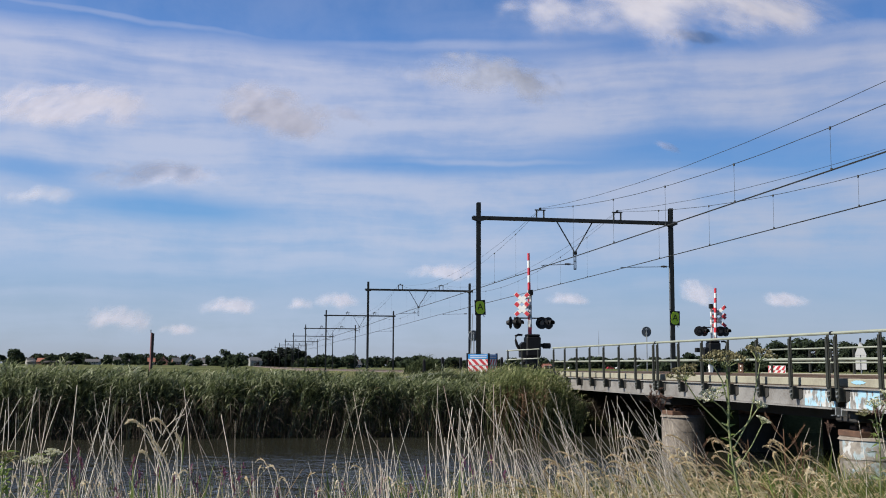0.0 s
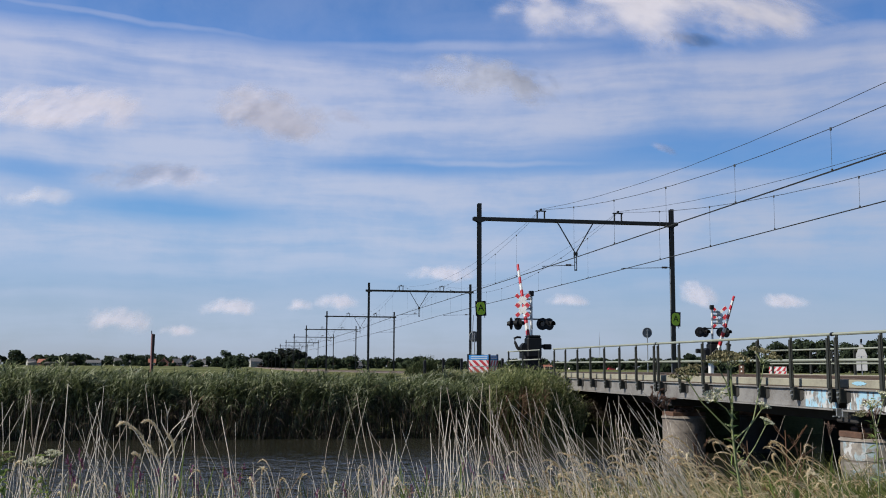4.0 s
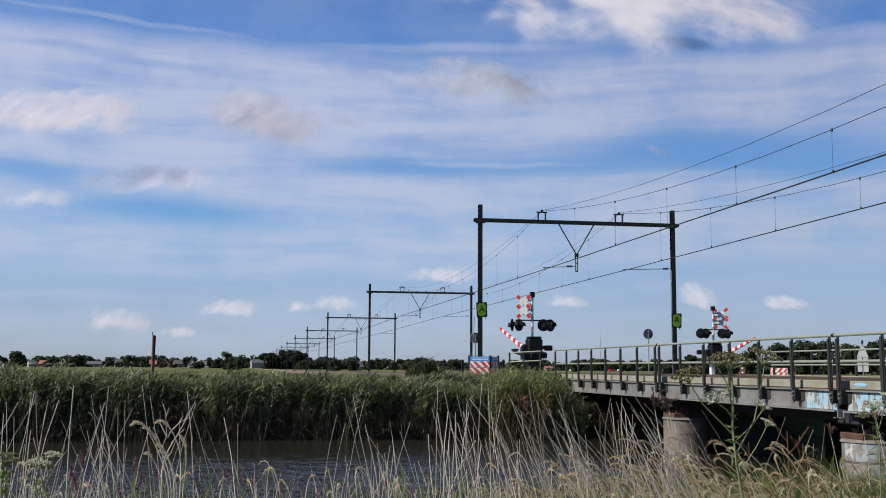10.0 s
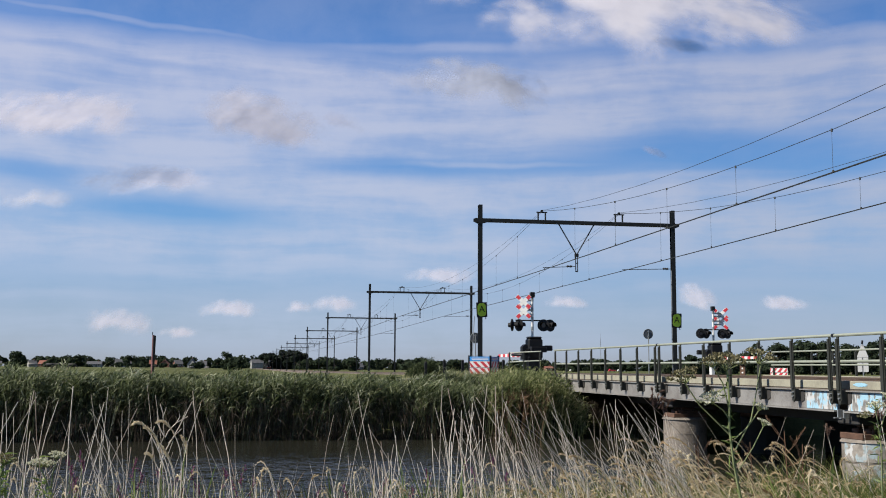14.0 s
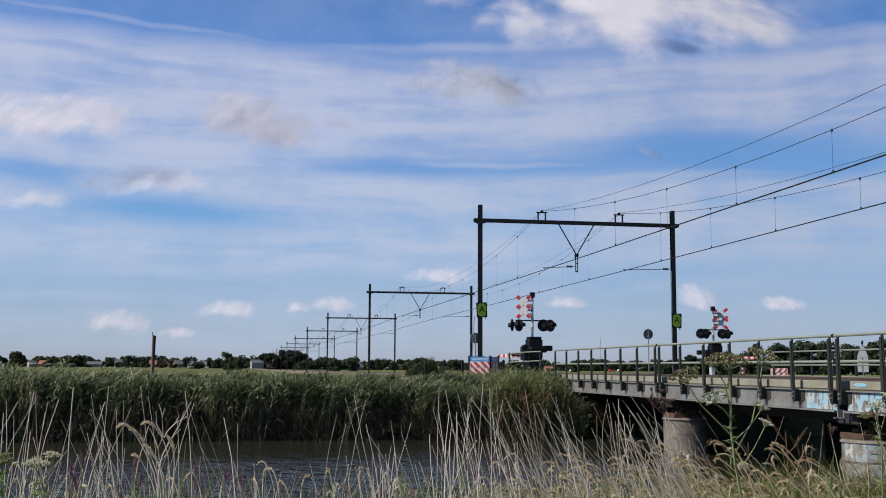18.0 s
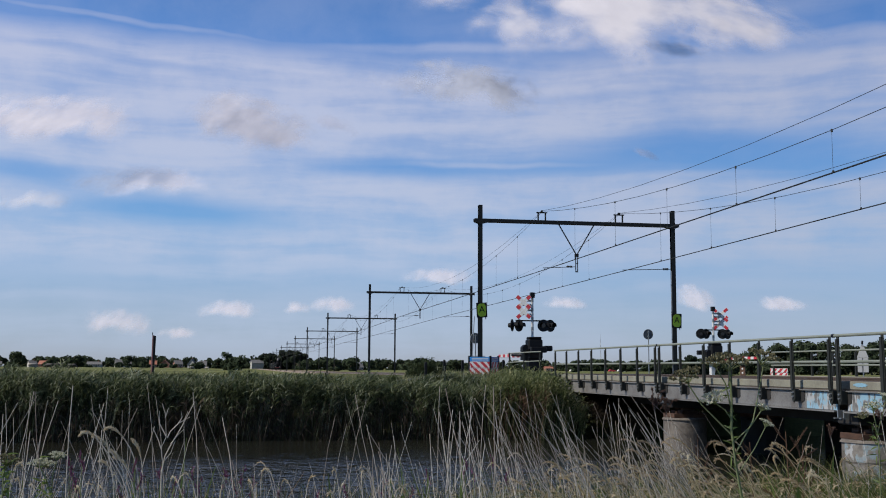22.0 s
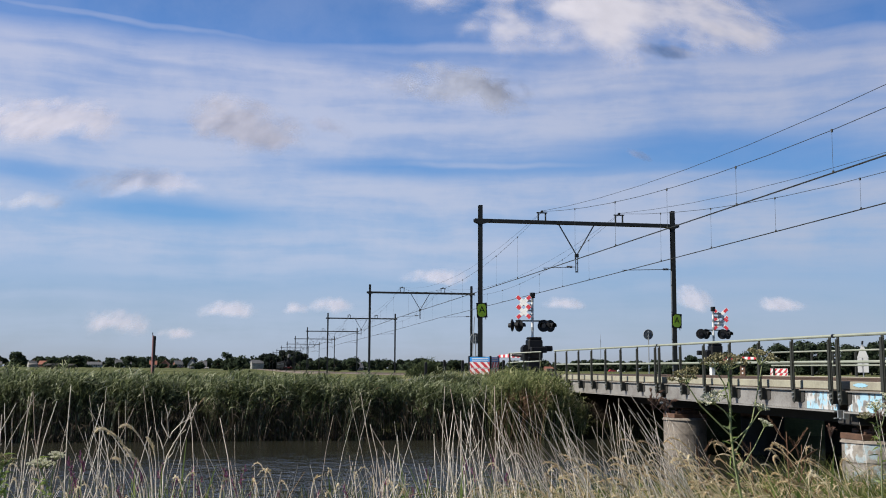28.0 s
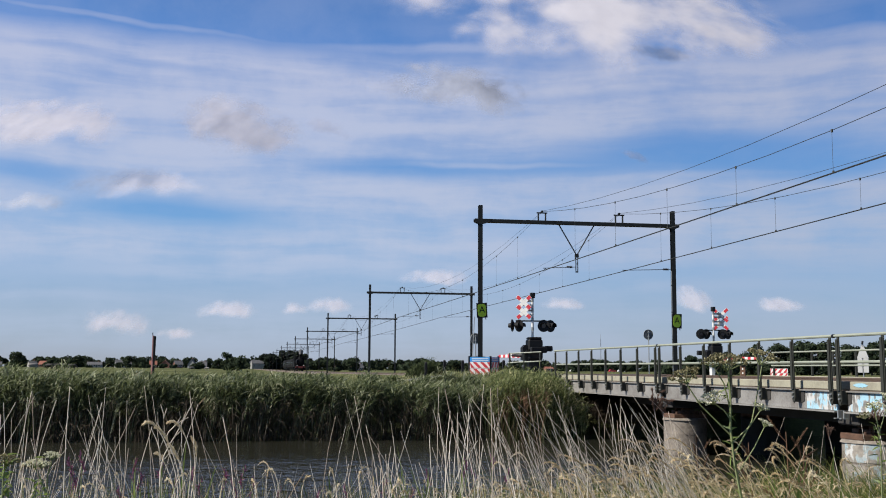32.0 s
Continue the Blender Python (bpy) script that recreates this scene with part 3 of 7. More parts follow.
def h_section(mesh, x, y, z0, z1, w=0.20, d=0.22, t=0.016):
    """An H-shaped rolled steel section standing upright."""
    a, b, c = w / 2, d / 2, t / 2
    out = [(-a, -b), (a, -b), (a, -b + t), (c, -b + t), (c, b - t), (a, b - t), (a, b), (-a, b), (-a, b - t), (-c, b - t), (-c, -b + t), (-a, -b + t)]
    return mesh.prism([(x + p, y + q) for p, q in out], "z", z0, z1)


def build_portal():
    g = thing("catenary_portal", "dark steel catenary portal spanning two railway tracks", "catenary mast", pose(PORTALS[0][1], PORTALS[0][0], 0.0), "row of catenary portals")
    for x in (0.0, PORTAL_W):
        p = h_section(Mesh(), x, 0, -1.3, 8.88)
        post = part("post", p, MAST, g)
        part("footing", Mesh().box(x - 0.4, x + 0.4, -0.4, 0.4, 0.05, 0.37, c=0.04), CONCRETE, g, "concrete footing block")
        part("base_plate", Mesh().box(x - 0.2, x + 0.2, -0.2, 0.2, 0.37, 0.40), MAST, g)
    part("beam", Mesh().box(-0.25, PORTAL_W + 0.25, -0.13, 0.13, 8.01, 8.19, c=0.012), MAST, g)
    for gx, s in ((0.0, 1), (PORTAL_W, -1)):
        out = [(gx - 0.32 * s, 8.03), (gx - 0.05 * s, 7.92), (gx + 0.05 * s, 7.92), (gx + 0.5 * s, 8.05), (gx + 0.5 * s, 8.17), (gx - 0.32 * s, 8.19)]
        part("gusset", Mesh().prism(out, "y", -0.146, -0.134), MAST, g)
        part("gusset", Mesh().prism(out, "y", 0.134, 0.146), MAST, g)
    for lx in (3.2, 7.3):
        f = Mesh()
        for dx in (-0.19, 0.19):
            f.box(lx + dx - 0.03, lx + dx + 0.03, -0.05, 0.05, 8.19, 8.56, c=0.008)
        f.box(lx - 0.28, lx + 0.28, -0.04, 0.04, 8.56, 8.62, c=0.01)
        f.rod((lx, -0.05, 8.66), (lx, 0.05, 8.66), 0.06, n=8)
        part("wire_saddle", f, MAST, g, "small rectangular frame that carries the wires")
    v = Mesh()
    v.rod((4.08, 0, 8.02), (4.98, 0, 6.52), 0.032, n=6).rod((5.95, 0, 8.02), (5.06, 0, 6.52), 0.032, n=6)
    v.box(4.92, 5.12, -0.04, 0.04, 6.35, 6.52)
    part("hanger", v, MAST, g, "V-shaped hanger below the beam")
    d = Mesh().box(4.955, 4.985, -0.03, 0.03, 5.60, 6.36).box(5.055, 5.085, -0.03, 0.03, 5.60, 6.36).box(4.955, 5.085, -0.03, 0.03, 5.58, 5.64).box(4.955, 5.085, -0.03, 0.03, 6.0, 6.04)
    part("drop_post", d, MAST, g)
    for x0, x1, z in ((4.95, 3.25, 5.86), (PORTAL_W - 0.1, 7.45, 5.84)):
        a = Mesh().rod((x0, 0, z), (x1, 0, z - 0.09), 0.018, n=6).rod((x1 + 0.15, 0, z - 0.08), (x1 + 0.05, 0, z - 0.16), 0.014, n=6)
        arm = part("steady_arm", a, MAST, g)
        ins = Mesh()
        for k in range(4):
            ins.rod((x0 - 0.18 - k * 0.075, 0, z), (x0 - 0.24 - k * 0.075, 0, z), 0.065, 0.03, n=8)
        part("insulator", ins, BLACK, arm)
    return g


portal = build_portal()
for py, px in PORTALS[1:]:
    for foot in copy_thing(portal, pose(px, py, 0.0)).children:
        if foot.name.startswith(("footing", "base_plate")):
            foot.location.z = float(line_drop(py))

# Pale pipe added for the thin pale line along this post's left edge.
conduit = thing("cable_conduit", "pale pipe added along the left edge of the first portal's far post", "conduit", pose(PORTALS[0][1] + PORTAL_W - 0.14, PORTALS[0][0] - 0.08, 0))
part("pipe", Mesh().tube([(0, 0, 0.30), (0, 0, 3.0), (0.01, 0, 5.75)], 0.024, 8), GREYMETAL, conduit, "", True)
for clip_z in (0.9, 2.2, 3.6, 5.0):
    part("clip", Mesh().box(-0.03, 0.06, -0.03, 0.03, clip_z, clip_z + 0.04), MAST, conduit)

# ---- overhead wires ----


def sag(y0, y1, z, dip, n=12):
    return [(y0 + (y1 - y0) * i / n, z - dip * 4 * (i / n) * (1 - i / n)) for i in range(n + 1)]


def build_wires():
    supports = [-58.0, -3.0] + [p[0] for p in PORTALS]
    for x in TRACKS:
        w = thing("overhead_line", "overhead contact wire with carrying wire and droppers", "overhead line", pose(x, 0, 0), "overhead lines of both tracks")
        for s, (y0, y1) in enumerate(zip(supports, supports[1:])):
            near = y0 < 120
            z0 = 8.66
            dip = 1.88 if x < 16 else 2.10
            run = sag(y0, y1, z0, dip, 16 if near else 8)
            thin = 0.010 if y0 < 40 else (0.0075 if near else 0.013)
            off = -0.1 if x < 16 else -0.125
            part("carrying_wire", Mesh().tube([(off, y, z) for y, z in run], thin, 5), WIRE, w)
            part("feeder_wire", Mesh().tube([(off, y, z) for y, z in sag(y0, y1, z0 + 0.03, dip * 0.73, 12)], thin * 0.85, 5), WIRE, w)
            for dx in (-0.03, 0.03):
                zig = 0.16 if s % 2 else -0.16
                part("contact_wire", Mesh().tube([(off + dx - zig, y0, 5.70), (off + dx, (y0 + y1) / 2, 5.68), (off + dx + zig, y1, 5.70)], 0.012 if near else 0.02, 5), WIRE, w)
            if y1 < 300:
                n = 10
                for i in range(1, n):
                    f = i / n
                    y = y0 + (y1 - y0) * f
                    z = z0 - dip * 4 * f * (1 - f)
                    d = Mesh().rod((off, y, z), (off, y, 5.70), 0.0055 if y0 < 40 else 0.0035, n=4, caps=False)
                    d.rod((off, y, z - 0.05), (off, y, z + 0.03), 0.03, n=5).rod((off, y, 5.68), (off, y, 5.74), 0.03, n=5)
                    part("dropper", d, WIRE, w)


build_wires()

# ---- reed belt on the far shore ----


def reed_belt(name, n, x0, x1, y0, y1, seed, tall=2.15, leaves=11, label="dense belt of tall green reeds at the water's edge", crest=None, leaf=1.0):
    """Reeds in clumps; crest gives the height of the tops along x, leaf scales the leaves."""
    r = np.random.RandomState(seed)
    m = max(n // 8, 6)
    cx, cy = r.uniform(x0, x1, m), y0 + (y1 - y0) * r.uniform(0, 1, m) ** 1.25
    ctop, clean = r.normal(0, 0.13, m), r.normal(0.08, 0.08, m)
    k = r.randint(0, m, n)
    bx, by = np.clip(cx[k] + r.normal(0, 0.12, n), x0, x1), cy[k] + r.normal(0, 0.12, n)
    bz = np.maximum(ground_height(bx, by), WATER_Z - 0.25)
    if crest is None:
        top = 0.08 - 0.018 * np.clip(bx, -8, 11) + 0.11 * np.sin(bx * 1.1 + by) * np.sin(bx * 0.37 + 2) + (tall - 2.15)
    else:
        top = np.interp(bx, crest[0], crest[1])
    top = top + ctop[k] + r.normal(0, 0.09, n)
    h = np.maximum(top - bz, 0.3)
    base = np.stack([bx, by, bz], 1)
    lean = np.stack([clean[k] + r.normal(0, 0.05, n), r.normal(-0.02, 0.06, n), np.ones(n)], 1)
    bend = np.stack([np.abs(r.normal(0.05, 0.05, n)), r.normal(0, 0.03, n), np.zeros(n)], 1)
    ang = r.uniform(0, np.pi, n)
    side = np.stack([np.cos(ang), np.sin(ang), np.zeros(n)], 1)
    groups = [blades(base, lean, h, r.uniform(0.008, 0.014, n), bend, side, 3)]
    for q in range(leaves):
        low = 0.5
        f = np.clip(low + (1 - low) * ((q + r.uniform(0, 1, n)) / leaves) ** 0.75, 0, 0.99)
        root = base + lean * (h * f)[:, None] + bend * (h * f ** 2)[:, None]
        a = r.uniform(0, 2 * np.pi, n)
        out = np.stack([np.cos(a) * 0.62 + 0.2, np.sin(a) * 0.62, r.uniform(0.55, 1.9, n)], 1)
        out /= np.linalg.norm(out, axis=1)[:, None]
        drop = np.stack([r.uniform(-0.15, 0.6, n), np.zeros(n), -r.uniform(0.2, 1.1, n)], 1)
        sd = np.cross(out, np.stack([r.normal(0, 0.5, n), r.normal(0, 0.5, n), np.ones(n)], 1))
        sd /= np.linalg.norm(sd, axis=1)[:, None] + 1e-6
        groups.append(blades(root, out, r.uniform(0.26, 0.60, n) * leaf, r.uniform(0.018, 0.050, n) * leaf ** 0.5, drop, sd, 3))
    v, q = joined(groups)
    foot = np.array([(x0 + x1) / 2, (y0 + y1) / 2, WATER_Z])
    ob = new(name, sheet_mesh(name, v - foot, q, REED))
    ob.location = foot
    return tagged(ob, label, "reeds", kind="stuff")


reeds = [reed_belt("reed_belt", 720, -14.0 + 2.53 * k, -11.47 + 2.53 * k, 37.2, 40.3, 40 + k) for k in range(9)]
reed_belt("reed_belt", 2500, -60.0, -14.0, 37.2, 41.0, 2, leaves=6)
reed_belt("reed_belt", 1500, 29.0, 66.0, 37.4, 40.5, 4, leaves=6)


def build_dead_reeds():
    """Last year's brown stems and hanging leaves at the foot of the belt, coloured extra dark to carry its shade."""
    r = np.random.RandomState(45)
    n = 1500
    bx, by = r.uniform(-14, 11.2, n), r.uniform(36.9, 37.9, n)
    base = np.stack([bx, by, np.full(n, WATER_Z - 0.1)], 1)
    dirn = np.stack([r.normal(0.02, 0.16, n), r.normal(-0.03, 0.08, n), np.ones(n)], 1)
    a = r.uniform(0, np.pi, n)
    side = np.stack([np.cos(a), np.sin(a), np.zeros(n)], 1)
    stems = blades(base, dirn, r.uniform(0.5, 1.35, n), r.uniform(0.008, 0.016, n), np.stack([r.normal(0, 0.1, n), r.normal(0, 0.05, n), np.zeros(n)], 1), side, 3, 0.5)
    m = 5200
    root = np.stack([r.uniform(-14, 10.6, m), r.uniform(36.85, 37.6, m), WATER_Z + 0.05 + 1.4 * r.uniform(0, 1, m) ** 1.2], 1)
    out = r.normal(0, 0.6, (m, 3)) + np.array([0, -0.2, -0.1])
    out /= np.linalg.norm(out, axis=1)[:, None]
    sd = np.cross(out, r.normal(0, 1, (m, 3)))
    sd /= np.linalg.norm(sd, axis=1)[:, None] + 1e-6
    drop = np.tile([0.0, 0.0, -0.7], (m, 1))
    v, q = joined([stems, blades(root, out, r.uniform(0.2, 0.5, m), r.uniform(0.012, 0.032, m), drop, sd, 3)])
    tagged(new("dead_reed_stems", sheet_mesh("dead_reed_stems", v, q, SHADED_DEAD_REED)), "dead brown reed stems and hanging leaves, darkened for shade at the waterline", "reeds", kind="stuff")


build_dead_reeds()


def build_far_verge():
    """Ripening meadow grass on top of the far bank, between the reeds and the line."""
    r = np.random.RandomState(46)
    for n, x0, x1, y0, y1, h0, h1 in ((5200, -1.0, 10.2, 41.0, 44.2, 0.30, 0.62), (2600, -22.0, -1.0, 41.0, 44.4, 0.25, 0.50), (2400, 3.0, 10.8, 50.5, 57.0, 0.25, 0.55)):
        bx, by = r.uniform(x0, x1, n), r.uniform(y0, y1, n)
        tuft = 0.75 + 0.35 * np.sin(bx * 2.1 + np.sin(by * 3)) * np.sin(bx * 0.8 + by)
        base = np.stack([bx, by, ground_height(bx, by) - 0.02], 1)
        dirn = np.stack([r.normal(0.10, 0.22, n), r.normal(0, 0.2, n), np.ones(n)], 1)
        droop = np.stack([r.normal(0.15, 0.2, n), r.normal(0, 0.15, n), -r.uniform(0.0, 0.35, n)], 1)
        a = r.uniform(0, np.pi, n)
        side = np.stack([np.cos(a), np.sin(a), np.zeros(n)], 1)
        v, q = blades(base, dirn, r.uniform(h0, h1, n) * tuft, r.uniform(0.014, 0.036, n), droop, side, 3)
        tagged(new("verge_grass", sheet_mesh("verge_grass", v, q, VERGE)), "ripening yellow-green grass on the far bank", "grass", kind="stuff")


build_far_verge()

# ---- distant trees and houses ----


def far_tree(name, x, y, height, spread, seed, label, trunk_share=0.2, clumps=260, leaf=0.55, group="trees along the horizon", foliage_of=None):
    """A tapered trunk with limbs and an uneven crown of many leaf clumps."""
    r = np.random.RandomState(seed)
    z0 = float(ground_height(x, y)) - 0.1
    t = thing(name, label, "tree", pose(x, y, z0), group)
    h = height
    tr = Mesh().tube([(0, 0, 0), (r.normal(0, 0.1), r.normal(0, 0.1), h * 0.35), (r.normal(0, 0.3), r.normal(0, 0.3), h * 0.75)], [h * 0.03, h * 0.022, h * 0.008], 6)
    for k in range(5):
        a = r.uniform(0, 6.28)
        zb = h * r.uniform(0.25, 0.55)
        tr.tube([(0, 0, zb), (math.cos(a) * spread * 0.3, math.sin(a) * spread * 0.3, zb + h * 0.15), (math.cos(a) * spread * 0.42, math.sin(a) * spread * 0.42, zb + h * 0.3)],
                [h * 0.012, h * 0.008, h * 0.004], 5)
    part("trunk", tr, BARK, t)
    m = 9
    cz = r.uniform(trunk_share + 0.12, 0.86, m) * h
    rad = spread * 0.5 * np.sqrt(np.clip(1 - ((cz / h - 0.55) / 0.5) ** 2, 0.1, 1))
    ca = r.uniform(0, 6.28, m)
    cc = np.stack([np.cos(ca) * rad * 0.62, np.sin(ca) * rad * 0.62, cz], 1)
    cr = spread * r.uniform(0.16, 0.30, m)
    pick = r.randint(0, m, clumps)
    d = r.normal(0, 1, (clumps, 3))
    d /= np.linalg.norm(d, axis=1)[:, None]
    pos = cc[pick] + d * (cr[pick] * r.uniform(0.55, 1.05, clumps))[:, None] * np.array([1, 1, 0.8])
    a = r.normal(0, 1, (clumps, 3))
    a /= np.linalg.norm(a, axis=1)[:, None]
    b = np.cross(a, d)
    b /= np.linalg.norm(b, axis=1)[:, None] + 1e-6
    s = leaf * r.uniform(0.6, 1.3, clumps)[:, None] * max(spread / 6, 0.5)
    v = np.stack([pos - a * s - b * s * 0.6, pos + a * s * 0.2 - b * s, pos + a * s + b * s * 0.5, pos - a * s * 0.3 + b * s], 1).reshape(-1, 3)
    q = np.arange(clumps * 4).reshape(-1, 4)
    part("crown", sheet_mesh("crown", v, q, foliage_of or TREE_LEAF), None, t)
    return t


def bearing(u, dist):
    """A spot at a tangent u off the line of sight and a distance ahead along it."""
    a = radians(YAW)
    return (math.sin(a) * dist + math.cos(a) * u * dist, math.cos(a) * dist - math.sin(a) * u * dist)


def build_trees():
    r = random.Random(11)
    n = 0
    # a long uneven tree line: a low thicket in front, taller trees behind
    for far, step, h0, h1, wide, leaf in ((860, 0.0050, 5.6, 9.0, (1.1, 1.7), 0.36), (590, 0.0075, 1.8, 3.0, (1.8, 3.0), 0.40)):
        u = -0.48
        while u < 0.46:
            dist = far + r.uniform(-50, 50)
            h = r.uniform(h0, h1)
            x, y = bearing(u, dist)
            gap = far < 600 and (r.random() < 0.4 or u > -0.1)
            if not -6 < x - line_shift(y) < 40 and not gap:
                far_tree("tree", x, y, h, h * r.uniform(*wide), 100 + n, "dark green broadleaf tree in a distant tree line", -0.12, 850, leaf)
            n += 1
            u += step * r.uniform(0.7, 1.3)
    for u, h, w in ((-0.465, 5.0, 7), (-0.393, 8.4, 8), (-0.36, 5.2, 6), (-0.345, 6.0, 6.5), (-0.29, 5.8, 6), (-0.199, 8.8, 7), (-0.190, 6.4, 9), (-0.10, 5.4, 7), (-0.085, 6.0, 8), (0.012, 5.8, 8),
                    (0.125, 5.4, 7), (0.17, 5.4, 7), (0.21, 6.2, 7), (0.25, 6.2, 8)):
        dist = 520 + r.uniform(-25, 25)
        x, y = bearing(u, dist)
        far_tree("tree", x, y, h, w, 300 + n, "taller dark broadleaf tree among the distant houses", 0.0, 1000, 0.36)
        n += 1
    # dark copse behind the line
    for k in range(11):
        x, y = bearing(-0.163 + k * 0.0036, 950 + r.uniform(-15, 25))
        far_tree("tree", x, y, r.uniform(15.0, 17.5) * (0.85 if k in (0, 10) else 1), r.uniform(13, 17), 400 + k, "dense dark tree of a copse beside the railway", -0.14, 2600, 0.36, "copse beside the railway", COPSE_LEAF)
    # nearer wood at the far side of the crossing
    u = 0.272
    while u < 0.47:
        dist = r.uniform(270, 330)
        h = 7.2 + (u - 0.27) * 19 + r.uniform(-1.1, 0.9)
        x, y = bearing(u, dist)
        far_tree("tree", x, y, h, r.uniform(7, 9.5), 500 + n, "full green tree at the edge of a wood", -0.05, 2200, 0.22, "wood beyond the crossing")
        n += 1
        u += r.uniform(0.008, 0.012)
    # bushes near the crossing
    for x, y, h, w in ((26.0, 62, 1.75, 1.7), (27.0, 62.6, 1.5, 1.8), (25.2, 62.4, 1.4, 1.5), (29.5, 66, 1.3, 3.0)):
        far_tree("bush", x, y, h, w, 700 + n, "leafy green bush beside the crossing", -0.1, 700, 0.22, "bushes beside the crossing")
        n += 1


build_trees()

# ---- level crossing ----


def rotated_box(mesh, centre, size, turn):
    m = Matrix.Translation(centre) @ Euler([radians(a) for a in turn]).to_matrix().to_4x4()
    return mesh.box(-size[0] / 2, size[0] / 2, -size[1] / 2, size[1] / 2, -size[2] / 2, size[2] / 2, m)


def build_crossing_signal(x, y, ground, facing, label, mirror):
    """Mast with a double cross, two pairs of flashing lights and the housing of the barrier drive. The boards face 'facing' degrees."""
    s = thing("crossing_signal", label, "crossing signal", pose(x, y, ground), "signals of the level crossing")
    mast = Mesh().tube([(0, 0, 0.2), (0, 0, 3.5)], 0.055, 10)
    part("mast", mast, WHITE, s, "white mast", True)
    for k in range(4):
        part("mast_band", Mesh().rod((0, 0, 2.05 + k * 0.42), (0, 0, 2.2 + k * 0.42), 0.058, n=10), GREYMETAL, s)
    part("bell_box", Mesh().box(-0.1, 0.1, -0.1, 0.1, 3.48, 3.72, c=0.02), BLACK, s, "black box on top of the mast")
    rz = Matrix.Rotation(radians(facing), 4, "Z")
    size = 0.94 if mirror > 0 else 1.18
    off = Vector((-0.42, -0.09, 0)) if mirror > 0 else Vector((0.46, 0.09, 0))
    for cz in (3.28, 2.86):
        for tilt in (42, -42):
            m = Matrix.Translation(off + Vector((0, 0, cz))) @ rz @ Matrix.Rotation(radians(tilt), 4, "Y")
            depth = 0.0 if tilt > 0 else 0.03
            b = part("cross_board", Mesh().box(-0.43 * size, 0.43 * size, depth - 0.012, depth + 0.012, -0.085, 0.085, m, c=0.004), WHITE, s, "white cross board with red ends")
            for e in (-1, 1):
                x0, x1 = (0.22 * size, 0.42 * size) if e > 0 else (-0.42 * size, -0.22 * size)
                part("red_end", Mesh().box(x0, x1, depth - 0.018, depth + 0.018, -0.075, 0.075, m), RED, b)
        part("cross_bracket", Mesh().box(min(0, off.x), max(0, off.x), -0.025, 0.025, cz + 0.03, cz + 0.11, c=0.005), GREYMETAL, s)
        part("cross_bracket", Mesh().box(min(0, off.x), max(0, off.x), -0.025, 0.025, cz - 0.15, cz - 0.07, c=0.005), GREYMETAL, s)
    left = -0.76 if mirror > 0 else -0.56
    part("lamp_arm", Mesh().rod((left, 0, 2.47), (0.72, 0, 2.47), 0.03, n=8), BLACK, s)
    for lx, turns in ((left, (62, 118) if mirror > 0 else (-20, 20)), (0.66, (-25, 25) if mirror > 0 else (-28, 24))):
        for i, a in enumerate(turns):
            m = Matrix.Translation((lx + (i - 0.5) * 0.34, (i - 0.5) * 0.12, 2.26)) @ Matrix.Rotation(radians(a), 4, "Z")
            d = Mesh()
            ring = []
            for c in range(20):
                ring.append((math.cos(c * math.pi / 10) * 0.27, math.sin(c * math.pi / 10) * 0.27))
            d.prism(ring, "y", -0.015, 0.015)
            d.v = [tuple(m @ Vector(p)) for p in d.v]
            board = part("lamp_board", d, BLACK, s, "round black lamp board")
            l = Mesh().rod(m @ Vector((0, -0.03, 0)), m @ Vector((0, -0.016, 0)), 0.10, 0.105, n=14)
            part("lens", l, LENS, board, "dark unlit signal lens")
            v = Mesh()
            arc = [radians(-20 + 22 * q) for q in range(11)]
            vs = [m @ Vector((math.cos(t) * 0.125, yy, math.sin(t) * 0.125)) for yy in (-0.015, -0.28) for t in arc]
            vs += [m @ Vector((math.cos(t) * 0.135, yy, math.sin(t) * 0.135)) for yy in (-0.015, -0.28) for t in arc]
            fs = [(q, q + 1, 11 + q + 1, 11 + q) for q in range(10)] + [(22 + q, 33 + q, 33 + q + 1, 22 + q + 1) for q in range(10)]
            fs += [(11 + q, 12 + q, 34 + q, 33 + q) for q in range(10)]
            v.put(vs, fs)
            part("hood", v, BLACK, board)
            part("lamp_case", Mesh().rod(m @ Vector((0, 0.016, 0)), m @ Vector((0, 0.17, 0)), 0.12, 0.09, n=12), BLACK, board)
    box = Mesh().box(-0.26, 0.40, -0.28, 0.28, 0.78, 1.66, c=0.06)
    if mirror > 0:
        box.prism([(-0.24, 0.8), (0.38, 0.8), (0.24, 0.55), (0.2, -0.3), (-0.2, -0.3), (-0.22, 0.55)], "y", -0.22, 0.22)
    part("drive_housing", box, BLACK, s, "black barrier drive housing")
    part("housing_lid", Mesh().box(-0.22, 0.36, -0.27, 0.27, 1.66, 1.76, c=0.04), BLACK, s)
    part("counterweight_arm", Mesh().box(*sorted((0.36 * mirror, 0.62 * mirror)), 0.02, 0.14, 1.2, 1.36, c=0.02).box(*sorted((0.56 * mirror, 0.92 * mirror)), -0.02, 0.18, 1.14, 1.38, c=0.04), BLACK, s)
    part("counterweight_arm", Mesh().prism([(-0.5, 0.75), (-0.28, 0.72), (-0.24, 1.35), (-0.38, 1.42), (-0.5, 1.3)], "y", -0.2, 0.2), BLACK, s)
